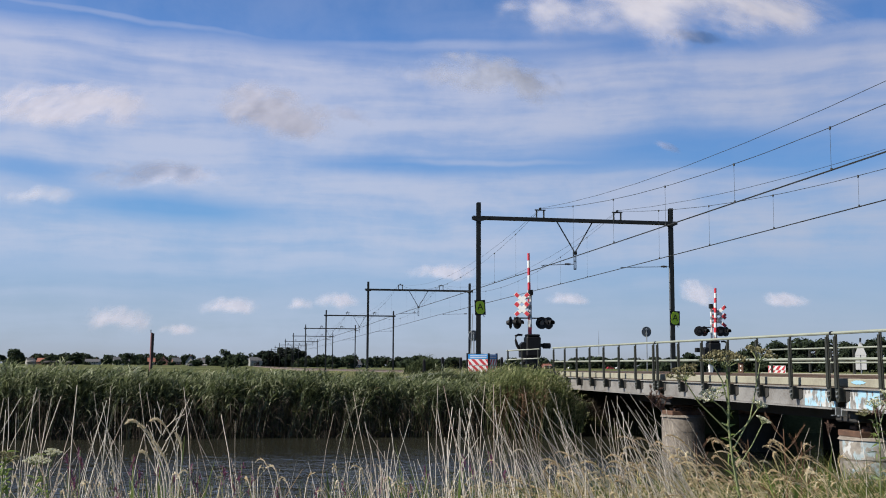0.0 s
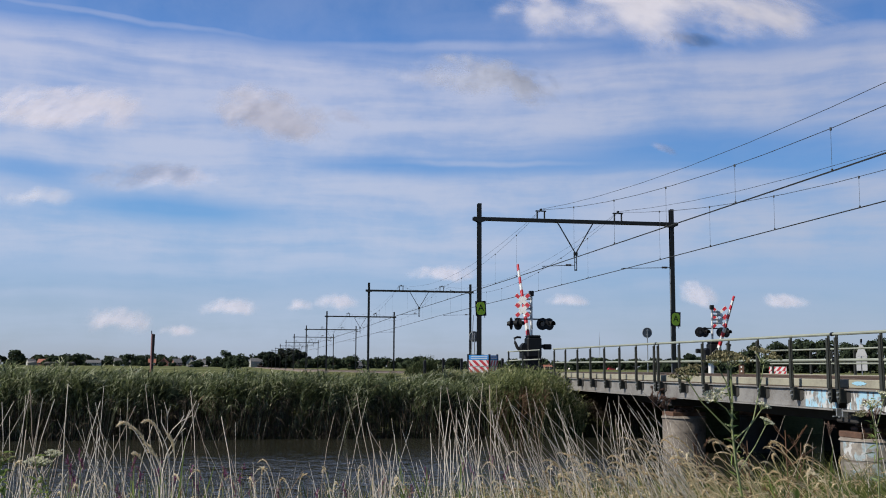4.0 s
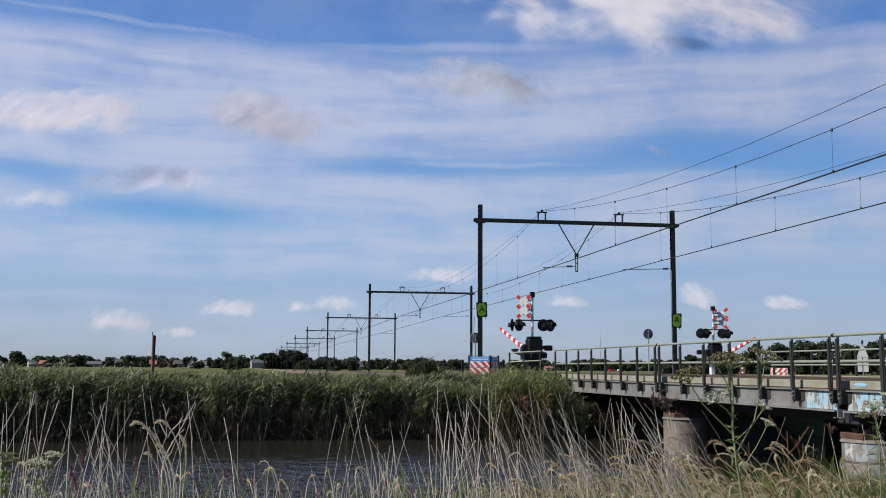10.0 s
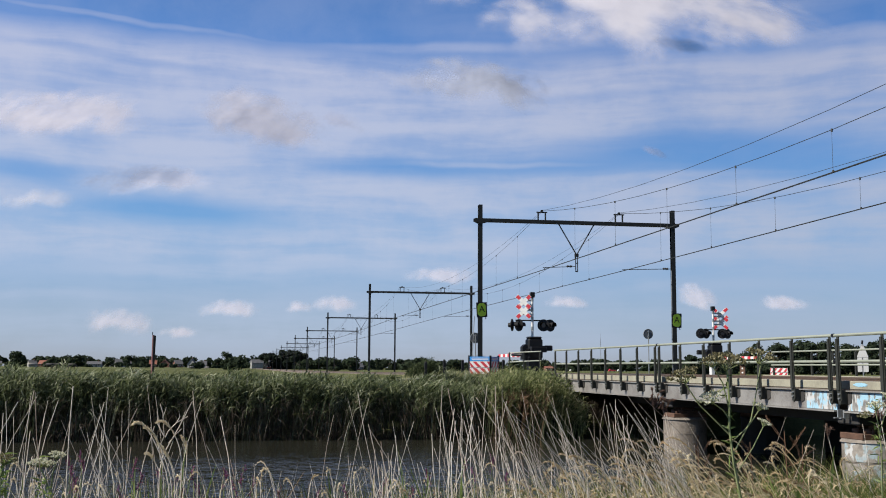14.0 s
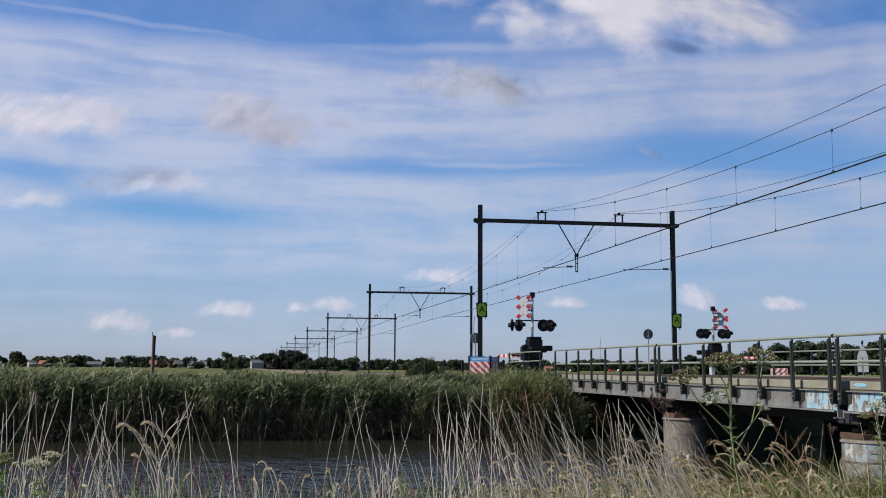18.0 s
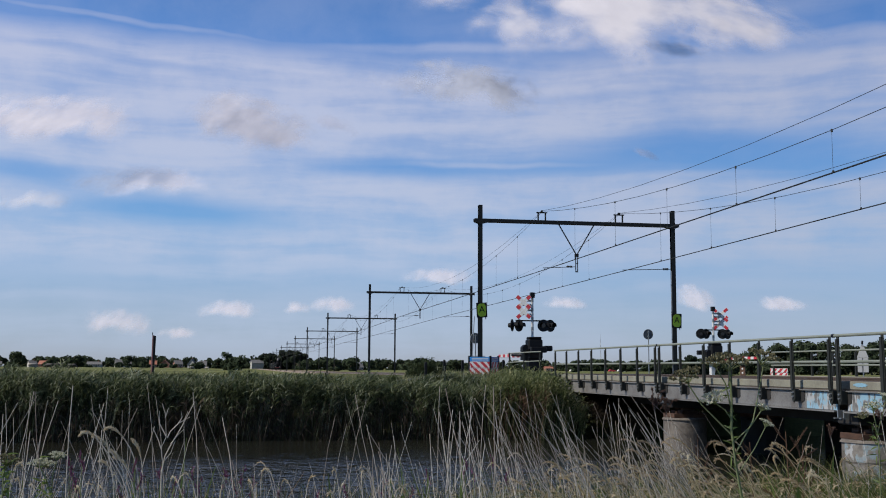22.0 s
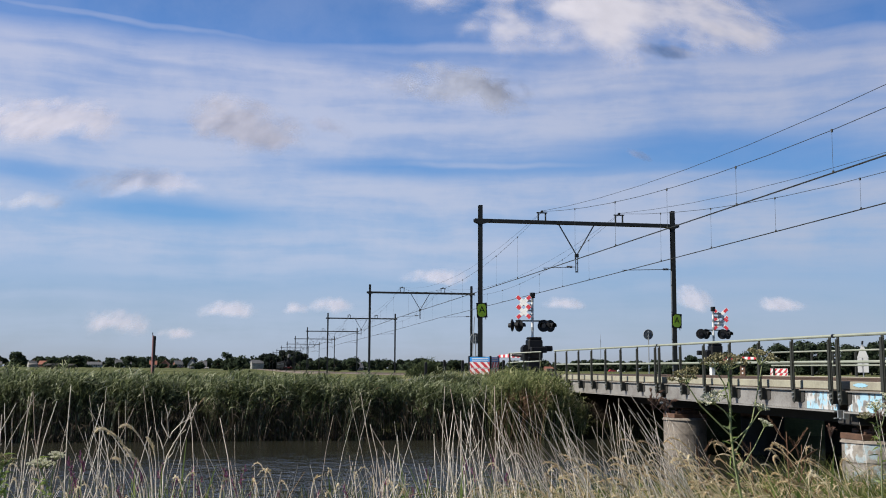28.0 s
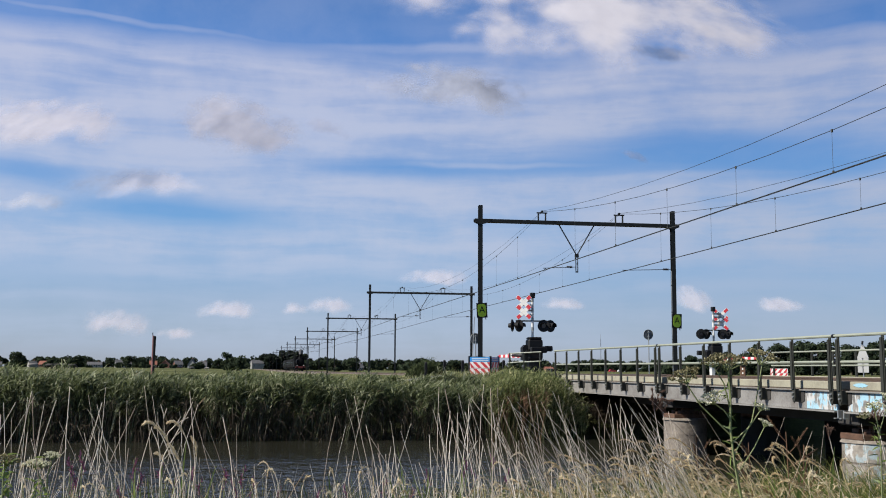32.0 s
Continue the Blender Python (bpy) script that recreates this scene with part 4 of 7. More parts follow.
    if mirror > 0:
        part("plinth", Mesh().box(-0.3, 0.3, -0.29, 0.29, -0.35, 0.02, c=0.03), CONCRETE, s, "pale concrete plinth")
    else:
        part("plinth", Mesh().box(-0.22, -0.02, -0.14, 0.14, -0.35, 0.80, c=0.02), WHITE, s, "white post under the housing")
    return s


SIGNAL_A = (12.15, 46.0, 0.33)
SIGNAL_B = (24.3, 54.2, 0.33)
build_crossing_signal(*SIGNAL_A, -26, "crossing signal with red-white double cross and black lamps", 1)
build_crossing_signal(*SIGNAL_B, -28, "crossing signal with white back-turned double cross and black lamps", -1)


def build_boom(length, label, rail_at):
    """A striped barrier boom, standing upright along z from its pivot, with its forked counterweight."""
    b = thing("barrier_boom", label, "barrier", pose(*rail_at), "barriers of the level crossing")
    n = 12
    for k in range(n):
        z0, z1 = 0.45 + (length - 0.45) * k / n, 0.45 + (length - 0.45) * (k + 1) / n
        r0, r1 = 0.10 - 0.04 * k / n, 0.10 - 0.04 * (k + 1) / n
        part("stripe", Mesh().box(-r0 * 0.6, r0 * 0.6, -r0, r0, z0, z1 - 0.004, c=0.008), RED if k % 2 else WHITE, b, "", False)
    for sx in (-0.36, 0.34):
        f = Mesh().tube([(sx, -0.02, -0.05), (sx, -0.22, -0.42), (sx, -0.20, -0.75)], [0.05, 0.06, 0.075], 8)
        part("counter_arm", f, BLACK, b, "", True)
        f = Mesh().tube([(sx, 0, 0.0), (sx * 0.8, 0.02, 0.30), (0, 0.0, 0.55)], [0.055, 0.045, 0.045], 8)
        part("fork", f, BLACK, b, "", True)
    hook = Mesh().tube([(-0.30, 0, 0.02), (-0.46, 0, 0.10), (-0.60, 0, 0.30), (-0.66, 0, 0.52), (-0.66, 0, 0.72), (-0.52, 0, 0.78), (-0.36, 0, 0.76)], [0.07, 0.075, 0.07, 0.06, 0.055, 0.05, 0.045], 8)
    part("counter_arm", hook, BLACK, b, "black hooked arm of the drive", True)
    part("counterweight", Mesh().box(-0.38, 0.36, -0.34, -0.10, -0.92, -0.70, c=0.03), BLACK, b, "black counterweight")
    part("axle", Mesh().rod((-0.42, 0, 0), (0.40, 0, 0), 0.07, n=12), BLACK, b)
    return b


BOOM_A = (12.12, 46.0, 1.29)
BOOM_B = (24.45, 54.1, 1.28)
boom_a = build_boom(4.41, "red and white striped barrier boom that swings down", BOOM_A)
boom_b = build_boom(3.62, "red and white striped barrier boom beyond the tracks", BOOM_B)

# ---- signs, boards and posts ----


def lettering(text, size, m, material, parent):
    cu = bpy.data.curves.new("letter", "FONT")
    cu.body, cu.size, cu.align_x, cu.align_y, cu.extrude = text, size, "CENTER", "CENTER", 0.004
    ob = bpy.data.objects.new("letter_source", cu)
    scene.collection.objects.link(ob)
    dg = bpy.context.evaluated_depsgraph_get()
    me = bpy.data.meshes.new_from_object(ob.evaluated_get(dg))
    bpy.data.objects.remove(ob)
    me.transform(m)
    me.materials.clear()
    me.materials.append(material)
    return part("letter", me, None, parent, "black letter")


def build_letter_sign(x, y, z, tilt, label):
    s = thing("letter_sign", label, "sign", pose(x, y, z, 0, tilt, 8), "lime signs on the catenary portal")
    part("plate", Mesh().box(-0.28, 0.28, -0.012, 0.012, -0.37, 0.37, c=0.004), BLACK, s, "black backing plate")
    w, h, c = 0.22, 0.32, 0.13
    out = [(-w, -h + c), (-w + c * 0.4, -h + c * 0.3), (-w + c, -h), (w - c, -h), (w - c * 0.4, -h + c * 0.3), (w, -h + c), (w, h - c), (w - c * 0.4, h - c * 0.3), (w - c, h), (-w + c, h), (-w + c * 0.4, h - c * 0.3), (-w, h - c)]
    part("panel", Mesh().prism(out, "y", -0.020, -0.0125), LIME, s, "lime green reflective panel")
    lettering("A", 0.46, Matrix.Translation((0, -0.026, 0.02)) @ Matrix.Rotation(radians(90), 4, "X"), BLACK, s)
    part("clamp", Mesh().box(-0.14, 0.14, 0.012, 0.06, 0.14, 0.2).box(-0.14, 0.14, 0.012, 0.06, -0.2, -0.14), GREYMETAL, s)
    part("cable", Mesh().tube([(0.16, 0.0, -0.36), (0.18, 0, -0.46), (0.22, 0, -0.44)], 0.015, 6), BLACK, s)
    return s


build_letter_sign(11.20, 52.20, 3.58, -3, "lime A sign on a black plate, on the portal's near post")
build_letter_sign(21.42, 52.20, 3.17, 2, "lime A sign on a black plate, on the portal's far post")


def build_round_sign(x, y, z, r, ground, label, ladder=False):
    s = thing("round_sign", label, "sign", pose(x, y, ground))
    ring = [(math.cos(c * math.pi / 14) * r, math.sin(c * math.pi / 14) * r + z - ground) for c in range(28)]
    part("disc", Mesh().prism(ring, "y", -0.006, 0.006), SIGN_BACK, s, "grey back of a round traffic sign")
    part("rim", Mesh().tube([(p[0], 0, p[1]) for p in ring] + [(ring[0][0], 0, ring[0][1])], 0.014, 5), GREYMETAL, s)
    part("pole", Mesh().tube([(0, -0.04, -0.3), (0, -0.04, z - ground + r * 0.7)], 0.03, 8), GREYMETAL, s, "", True)
    part("clamp", Mesh().box(-0.06, 0.06, -0.07, 0.0, z - ground + 0.1, z - ground + 0.14).box(-0.06, 0.06, -0.07, 0.0, z - ground - 0.14, z - ground - 0.1), GREYMETAL, s)
    if ladder:
        part("stay", Mesh().rod((-0.22, 0, -0.2), (-0.05, 0, 3.1), 0.022, n=6), GREYMETAL, s)
        part("step", Mesh().rod((-0.2, 0, 1.1), (0.5, 0, 1.1), 0.02, n=6), GREYMETAL, s)
    return s


build_round_sign(11.02, 52.9, 2.2, 0.26, 0.2, "grey back of a round sign beside the portal post", True)
build_round_sign(22.0, 57.8, 2.65, 0.28, 0.2, "grey back of a round sign on a pole")


def striped_board(name, parent, p0, p1, z0, z1, lean, material=None):
    """An upright white board from p0 to p1 with slanting red stripes."""
    p0, p1 = Vector((*p0, 0)), Vector((*p1, 0))
    ln = (p1 - p0).length
    a = math.atan2(p1.y - p0.y, p1.x - p0.x)
    m = Matrix.Translation(p0) @ Matrix.Rotation(a, 4, "Z")
    b = part(name, Mesh().box(0, ln, -0.012, 0.012, z0, z1, m, c=0.003), WHITE if material is None else material, parent)
    if material is None:
        n = max(2, round(ln / 0.30))
        h = z1 - z0
        for k in range(-1, n + 1):
            x = ln * (k + 0.25) / n
            w = ln / n * 0.5
            pts = [(x, z0 + 0.01), (x + w, z0 + 0.01), (x + w + lean * h, z1 - 0.01), (x + lean * h, z1 - 0.01)]
            pts = [(min(max(q[0], 0.01), ln - 0.01), q[1]) for q in pts]
            if max(q[0] for q in pts) - min(q[0] for q in pts) < 0.03:
                continue
            s = Mesh().prism(pts, "y", -0.018, -0.0125)
            s.v = [tuple(m @ Vector(q)) for q in s.v]
            part("stripe", s, RED, b, "red stripe")
    return b


def build_barricade():
    s = thing("striped_barricade", "red-white striped boards with blue tops on dark posts", "barricade", pose(0, 0, 0))
    corner, left, right = (10.46, 46.9), (9.57, 47.25), (10.98, 47.6)
    for p0, p1, lean in ((left, corner, -0.9), (corner, right, 0.5)):
        striped_board("board", s, p0, p1, 0.44, 0.71, lean)
        striped_board("board", s, p0, p1, 0.73, 1.00, lean)
        b = striped_board("top_board", s, p0, p1, 1.01, 1.21, 0, BLUE)
        m0, m1 = Vector(p0).lerp(Vector(p1), 0.12), Vector(p0).lerp(Vector(p1), 0.9)
        for k in range(2):
            q = Mesh()
            d = (m1 - m0).normalized()
            nrm = Vector((d.y, -d.x)) * 0.016
            a, c = m0 + nrm, m1 + nrm
            z = 1.06 + 0.07 * k
            q.put([(a.x, a.y, z), (c.x, c.y, z), (c.x, c.y, z + 0.03), (a.x, a.y, z + 0.03),
                   (a.x - nrm.x * .2, a.y - nrm.y * .2, z), (c.x - nrm.x * .2, c.y - nrm.y * .2, z), (c.x - nrm.x * .2, c.y - nrm.y * .2, z + 0.03), (a.x - nrm.x * .2, a.y - nrm.y * .2, z + 0.03)],
                  [(0, 1, 2, 3), (7, 6, 5, 4), (0, 4, 5, 1), (3, 2, 6, 7), (0, 3, 7, 4), (1, 5, 6, 2)])
            part("text_bar", q, WHITE, b)
    for x, y in (left, corner, right):
        part("post", Mesh().box(x - 0.045, x + 0.045, y - 0.02, y + 0.06, 0.0, 1.26, c=0.01), BLACK, s, "black post")
    t = thing("striped_board", "small red-white striped board beyond the tracks", "barricade", pose(0, 0, 0))
    striped_board("board", t, (30.62, 60.35), (31.38, 59.65), 0.26, 0.51, 0.7)
    striped_board("board", t, (30.62, 60.35), (31.38, 59.65), 0.53, 0.78, 0.7)
    for x, y in ((30.72, 60.34), (31.32, 59.78)):
        part("post", Mesh().box(x - 0.04, x + 0.04, y, y + 0.08, -0.2, 0.82, c=0.01), BLACK, t)
    d = thing("marker_post", "short red and white marker post with reflectors", "marker post", pose(28.7, 60.0, 0.0, 0, 0, -45))
    part("post", Mesh().box(-0.16, 0.16, -0.05, 0.05, -0.1, 0.95, c=0.02), RUST, d)
    for z in (0.5, 0.75):
        part("reflector", Mesh().rod((0, -0.06, z), (0, -0.05, z), 0.05, n=10), WHITE, d)
    part("cap", Mesh().rod((0, 0, 0.95), (0, 0, 1.02), 0.16, 0.08, n=10), BLACK, d)


build_barricade()


OLD_POST = surface("faded_red_timber", (0.14, 0.06, 0.06), 0.85, 0, 0.35, 3, 25, 0.4)


DULL_WHITE = surface("weathered_white_plate", (0.36, 0.36, 0.35), 0.5, 0, 0.15, 2, 20, 0.05)


def build_side_fence():
    f = thing("side_railing", "short grey tubular railing beside the bridge end", "railing", pose(0, 0, 0))
    for z in (1.36, 0.98):
        part("rail", Mesh().tube([(10.55, 43.9, z - 0.03), (11.0, 43.5, z), (11.72, 43.0, z + 0.04)], 0.028, 6), RAIL_PAINT, f, "", True)
    for x, y in ((10.6, 43.86), (11.1, 43.43), (11.68, 43.03)):
        part("post", Mesh().box(x - 0.03, x + 0.03, y - 0.03, y + 0.03, 0.0, 1.36), POST_PAINT, f)
    p = Mesh().box(-0.06, 0.06, -0.06, 0.06, -0.3, 0.95, c=0.015).rod((0, 0, 0.95), (0, 0, 1.0), 0.07, 0.04, n=8)
    first = thing("bollard", "dark wooden bollard beside the track", "bollard", pose(8.05, 50.0, 0.0), "bollards beside the line")
    part("shaft", p, BLACK, first)
    for x, y in ((9.0, 50.4), (10.0, 51.0), (11.5, 48.8)):
        copy_thing(first, pose(x, y, 0.1))
    w = thing("back_turned_sign", "white back-turned triangular sign over two white plates", "sign", pose(23.05, 37.9, 0.2, 0, 0, -48))
    part("triangle", Mesh().prism([(-0.22, 0.98), (0.22, 0.98), (0.0, 1.56)], "y", -0.01, 0.01), DULL_WHITE, w)
    for x0, x1 in ((-0.21, -0.02), (0.02, 0.21)):
        part("plate", Mesh().box(x0, x1, -0.012, 0.008, 0.42, 0.97, c=0.004), DULL_WHITE, w)
    part("pole", Mesh().rod((0, 0.03, -1.2), (0, 0.03, 1.5), 0.025, n=8), GREYMETAL, w)
    part("lug", Mesh().rod((0, -0.01, 1.5), (0, 0.03, 1.62), 0.04, n=8), BLACK, w)
    m = thing("leaning_post", "leaning weathered mooring post, rust red with a dark side", "post", pose(-4.05, 46.0, -0.1, 0, 1.2, 0))
    part("timber", Mesh().tube([(0, 0, -1.2), (0.0, 0, 1.0), (-0.02, 0, 2.1)], [0.06, 0.055, 0.045], 10), OLD_POST, m, "", True)
    part("iron_strip", Mesh().box(0.0, 0.085, -0.07, 0.03, 0.5, 2.08, c=0.01), BLACK, m)
    part("spike", Mesh().rod((-0.05, 0, 2.08), (-0.06, 0, 2.22), 0.02, n=6), BLACK, m)


build_side_fence()

# ---- houses and other things far off ----
BRICK = surface("far_brick", (0.17, 0.085, 0.06), 0.9, 0, 0.2, 0.3, 6)
PLASTER = surface("far_plaster", (0.27, 0.265, 0.25), 0.9, 0, 0.1, 0.3, 6)
DULL = surface("dull_plaster", (0.20, 0.195, 0.185), 0.9, 0, 0.15, 0.3, 6)
ROOF_RED = surface("red_tiles", (0.19, 0.07, 0.045), 0.85, 0, 0.25, 0.4, 8)
ROOF_DARK = surface("dark_tiles", (0.07, 0.07, 0.075), 0.8, 0, 0.25, 0.4, 8)
PANE = surface("window_glass", (0.03, 0.035, 0.04), 0.1, 0, 0.1, 1, 8, 0.0)


def build_house(u, dist, w, d, wall_h, roof_h, wall, roof, turn, label, storeys=1, group="houses on the horizon"):
    x, y = bearing(u, dist)
    h = thing("house", label, "house", pose(x, y, float(ground_height(x, y)) - 0.05, 0, 0, turn), group)
    part("wall", Mesh().box(-w / 2, w / 2, -d / 2, d / 2, 0, wall_h).prism([(-d / 2, wall_h), (d / 2, wall_h), (0, wall_h + roof_h)], "x", -w / 2, w / 2), wall, h)
    e = 0.35
    sl = math.hypot(d / 2, roof_h)
    for s in (-1, 1):
        r = Mesh()
        y1, z1 = s * (d / 2 + e), wall_h - e * roof_h / (d / 2)
        r.put([(-w / 2 - e, 0, wall_h + roof_h + 0.03), (w / 2 + e, 0, wall_h + roof_h + 0.03), (w / 2 + e, y1, z1 + 0.03), (-w / 2 - e, y1, z1 + 0.03),
               (-w / 2 - e, 0, wall_h + roof_h + 0.2), (w / 2 + e, 0, wall_h + roof_h + 0.2), (w / 2 + e, y1, z1 + 0.2), (-w / 2 - e, y1, z1 + 0.2)],
              [(0, 1, 2, 3), (4, 7, 6, 5), (0, 4, 5, 1), (3, 2, 6, 7), (0, 3, 7, 4), (1, 5, 6, 2)])
        rf = part("roof", r, roof, h)
    part("chimney", Mesh().box(w * 0.22, w * 0.22 + 0.6, -0.3, 0.3, wall_h + roof_h * 0.7, wall_h + roof_h + 0.9), BRICK, h)
    for fl in range(storeys):
        for k in range(3):
            wx = -w / 2 + w * (k + 0.5) / 3
            z = 0.9 + fl * 2.7
            win = part("window", Mesh().box(wx - 0.55, wx + 0.55, -d / 2 - 0.05, -d / 2 + 0.02, z, z + 1.3), WHITE, h)
            part("pane", Mesh().box(wx - 0.45, wx + 0.45, -d / 2 - 0.07, -d / 2 - 0.052, z + 0.1, z + 1.2), PANE, win)
    part("door", Mesh().box(w * 0.1, w * 0.1 + 0.9, -d / 2 - 0.04, -d / 2 + 0.02, 0, 2.1), ROOF_DARK, h)
    return h


for row in ((-0.412, 730, 5, 5, 1.8, 2.0, PLASTER, ROOF_DARK, 10, "small white farmhouse with a dark roof among trees"),
            (-0.368, 735, 7, 6, 2.0, 2.2, BRICK, ROOF_RED, -8, "brick house with a bright red tiled roof"),
            (-0.380, 725, 5, 5, 2.2, 2.0, PLASTER, ROOF_DARK, 30, "small white shed with a dark roof"),
            (-0.322, 710, 9, 6, 2.0, 1.6, PLASTER, ROOF_DARK, 0, "long low white barn"),
            (-0.296, 730, 10, 7, 2.2, 3.0, PLASTER, ROOF_DARK, 15, "white house with a slate roof"),
            (-0.268, 720, 4.5, 6, 2.2, 2.4, BRICK, ROOF_RED, 5, "narrow brick house with an orange roof"),
            (-0.257, 725, 4, 6, 2.4, 2.4, BRICK, ROOF_RED, 85, "brick house, gable end to the meadow"),
            (-0.245, 730, 5, 6, 2.4, 2.4, BRICK, ROOF_DARK, 20, "dark brick house with a slate roof"),
            (-0.232, 720, 4.5, 5, 2.6, 3.4, PLASTER, ROOF_DARK, 80, "white house with its gable to the meadow"),
            (-0.222, 725, 5, 6, 2.2, 2.6, BRICK, ROOF_DARK, 0, "dark brick cottage beside trees"),
            (-0.078, 730, 5, 6, 2.2, 2.4, BRICK, ROOF_DARK, 20, "brick house with a dark roof between trees"),
            (0.098, 640, 4.5, 4, 1.9, 1.0, BRICK, ROOF_RED, 5, "low orange-brown brick building")):
    build_house(*row)
build_house(-0.1705, 1400, 19, 11, 7.4, 4.2, DULL, ROOF_DARK, 12, "large white house with a dark roof beyond the line", 3)


for k in range(7):
    tx, ty = bearing(-0.183 + k * 0.0052, 1470)
    far_tree("tree", tx, ty, 11 + 3 * (k % 3), 16, 800 + k, "dark tree behind the white house", -0.1, 420, 0.5)
for k in range(4):
    tx, ty = bearing(-0.196 + k * 0.0062, 1250)
    if tx - line_shift(ty) < 8 or tx > 30:
        far_tree("bush", tx, ty, 6, 14, 830 + k, "dark green hedge bush before the white house", -0.1, 300, 0.4)


def build_lattice_mast():
    x, y = bearing(0.1465, 900)
    t = thing("lattice_mast", "slender lattice radio mast on the horizon", "radio mast", pose(x, y, float(ground_height(x, y))))
    for dx, dy in ((-0.4, -0.4), (0.4, -0.4), (0, 0.5)):
        part("leg", Mesh().rod((dx, dy, 0), (dx * 0.5, dy * 0.5, 27), 0.09, n=5), GREYMETAL, t)
    for k in range(26):
        f = 1 - k / 52
        part("brace", Mesh().rod((-0.4 * f, -0.4 * f, k), (0.4 * f, -0.4 * f, k + 1), 0.04, n=4), GREYMETAL, t)
    part("antenna", Mesh().rod((0, 0, 27), (0, 0, 31), 0.08, n=6), GREYMETAL, t)


build_lattice_mast()

COW_DARK = surface("dark_hide", (0.03, 0.027, 0.025), 0.8, 0, 0.3, 2, 20)
COW_PALE = surface("white_hide", (0.22, 0.20, 0.18), 0.8, 0, 0.15, 2, 20)


def build_cow(u, dist, turn, hide, label):
    x, y = bearing(u, dist)
    c = thing("cow", label, "cow", pose(x, y, float(ground_height(x, y)), 0, 0, turn), "cattle grazing in the meadow")
    part("body", Mesh().tube([(-0.95, 0, 1.0), (-0.8, 0, 1.02), (-0.2, 0, 0.98), (0.5, 0, 1.02), (0.8, 0, 1.08)], [0.18, 0.33, 0.38, 0.36, 0.2], 10), hide, c, "", True)
    part("head", Mesh().tube([(0.75, 0, 1.1), (1.1, 0, 0.75), (1.35, 0, 0.42)], [0.18, 0.14, 0.09], 8), hide, c, "", True)
    for lx in (-0.75, 0.55):
        for ly in (-0.2, 0.2):
            part("leg", Mesh().tube([(lx, ly, 0.85), (lx + 0.02, ly, 0.45), (lx, ly, 0.0)], [0.11, 0.06, 0.055], 6), hide, c, "", True)
    part("tail", Mesh().tube([(-0.93, 0, 1.1), (-1.02, 0, 0.6)], [0.03, 0.02], 5), hide, c)


for u, dist, turn, hide, lab in ((-0.3795, 250, 20, COW_PALE, "pale cow grazing in the meadow"), (-0.364, 260, 170, COW_DARK, "dark cow grazing in the meadow"),
                                 (-0.359, 262, 15, COW_DARK, "dark cow grazing in the meadow"), (-0.355, 258, 200, COW_DARK, "dark cow grazing in the meadow"),
                                 (-0.343, 255, -10, COW_DARK, "dark cow grazing in the meadow"), (-0.232, 480, 30, COW_PALE, "pale cow grazing in the meadow"),
                                 (-0.218, 480, 160, COW_PALE, "pale cow grazing in the meadow")):
    build_cow(u, dist, turn, hide, lab)


def build_car(x, y, turn, paint, label):
    c = thing("parked_car", label, "car", pose(x, y, float(ground_height(x, y)), 0, 0, turn))
    side = [(-2.05, 0.35), (2.05, 0.35), (2.1, 0.62), (1.9, 0.80), (1.0, 0.92), (0.45, 1.42), (-1.2, 1.46), (-1.9, 0.98), (-2.1, 0.85)]
    part("body", Mesh().prism(side, "y", -0.85, 0.85), paint, c)
    glass = [(0.93, 0.95), (0.43, 1.36), (-1.15, 1.39), (-1.68, 0.98)]
    part("side_window", Mesh().prism(glass, "y", -0.862, -0.852), PANE, c)
    part("side_window", Mesh().prism(glass, "y", 0.852, 0.862), PANE, c)
    for wx in (-1.3, 1.3):
        for wy in (-0.78, 0.78):
            w = part("wheel", Mesh().rod((wx, wy - 0.1, 0.32), (wx, wy + 0.1, 0.32), 0.32, n=16), BLACK, c)
            part("rim", Mesh().rod((wx, wy - 0.11, 0.32), (wx, wy + 0.11, 0.32), 0.19, n=12), GREYMETAL, w)
    for wy in (-0.6, 0.6):
        part("headlight", Mesh().box(2.0, 2.09, wy - 0.16, wy + 0.16, 0.62, 0.74), WHITE, c)


for u, dist, turn, paint, lab in ((0.345, 300, 15, WHITE, "white parked car beyond the crossing"), (0.121, 640, 5, WHITE, "white parked car at the meadow's edge"), (0.157, 640, 0, RED, "red parked car at the meadow's edge"), (0.165, 645, 0, WHITE, "white parked car at the meadow's edge")):
    cx, cy = bearing(u, dist)
    build_car(cx, cy, turn, paint, lab)

# ---- train ----
LOCO_BLACK = surface("sooty_black_paint", (0.007, 0.007, 0.008), 0.7, 0.0, 0.3, 1, 12, spec=0.1)
COACH = surface("dark_coach_paint", (0.008, 0.008, 0.008), 0.8, 0.0, 0.3, 0.5, 10, spec=0.05)
COACH_ROOF = surface("grey_coach_roof", (0.013, 0.013, 0.014), 0.95, 0.0, 0.3, 0.5, 10, spec=0.02)
SMOKE = surface("thin_smoke", (0.14, 0.14, 0.145), 1.0, 0, 0.3, 1, 6, 0.0, spec=0.0)
BUFFER_RED = surface("buffer_beam_red", (0.10, 0.012, 0.012), 0.6, 0, 0.3, 2, 12)


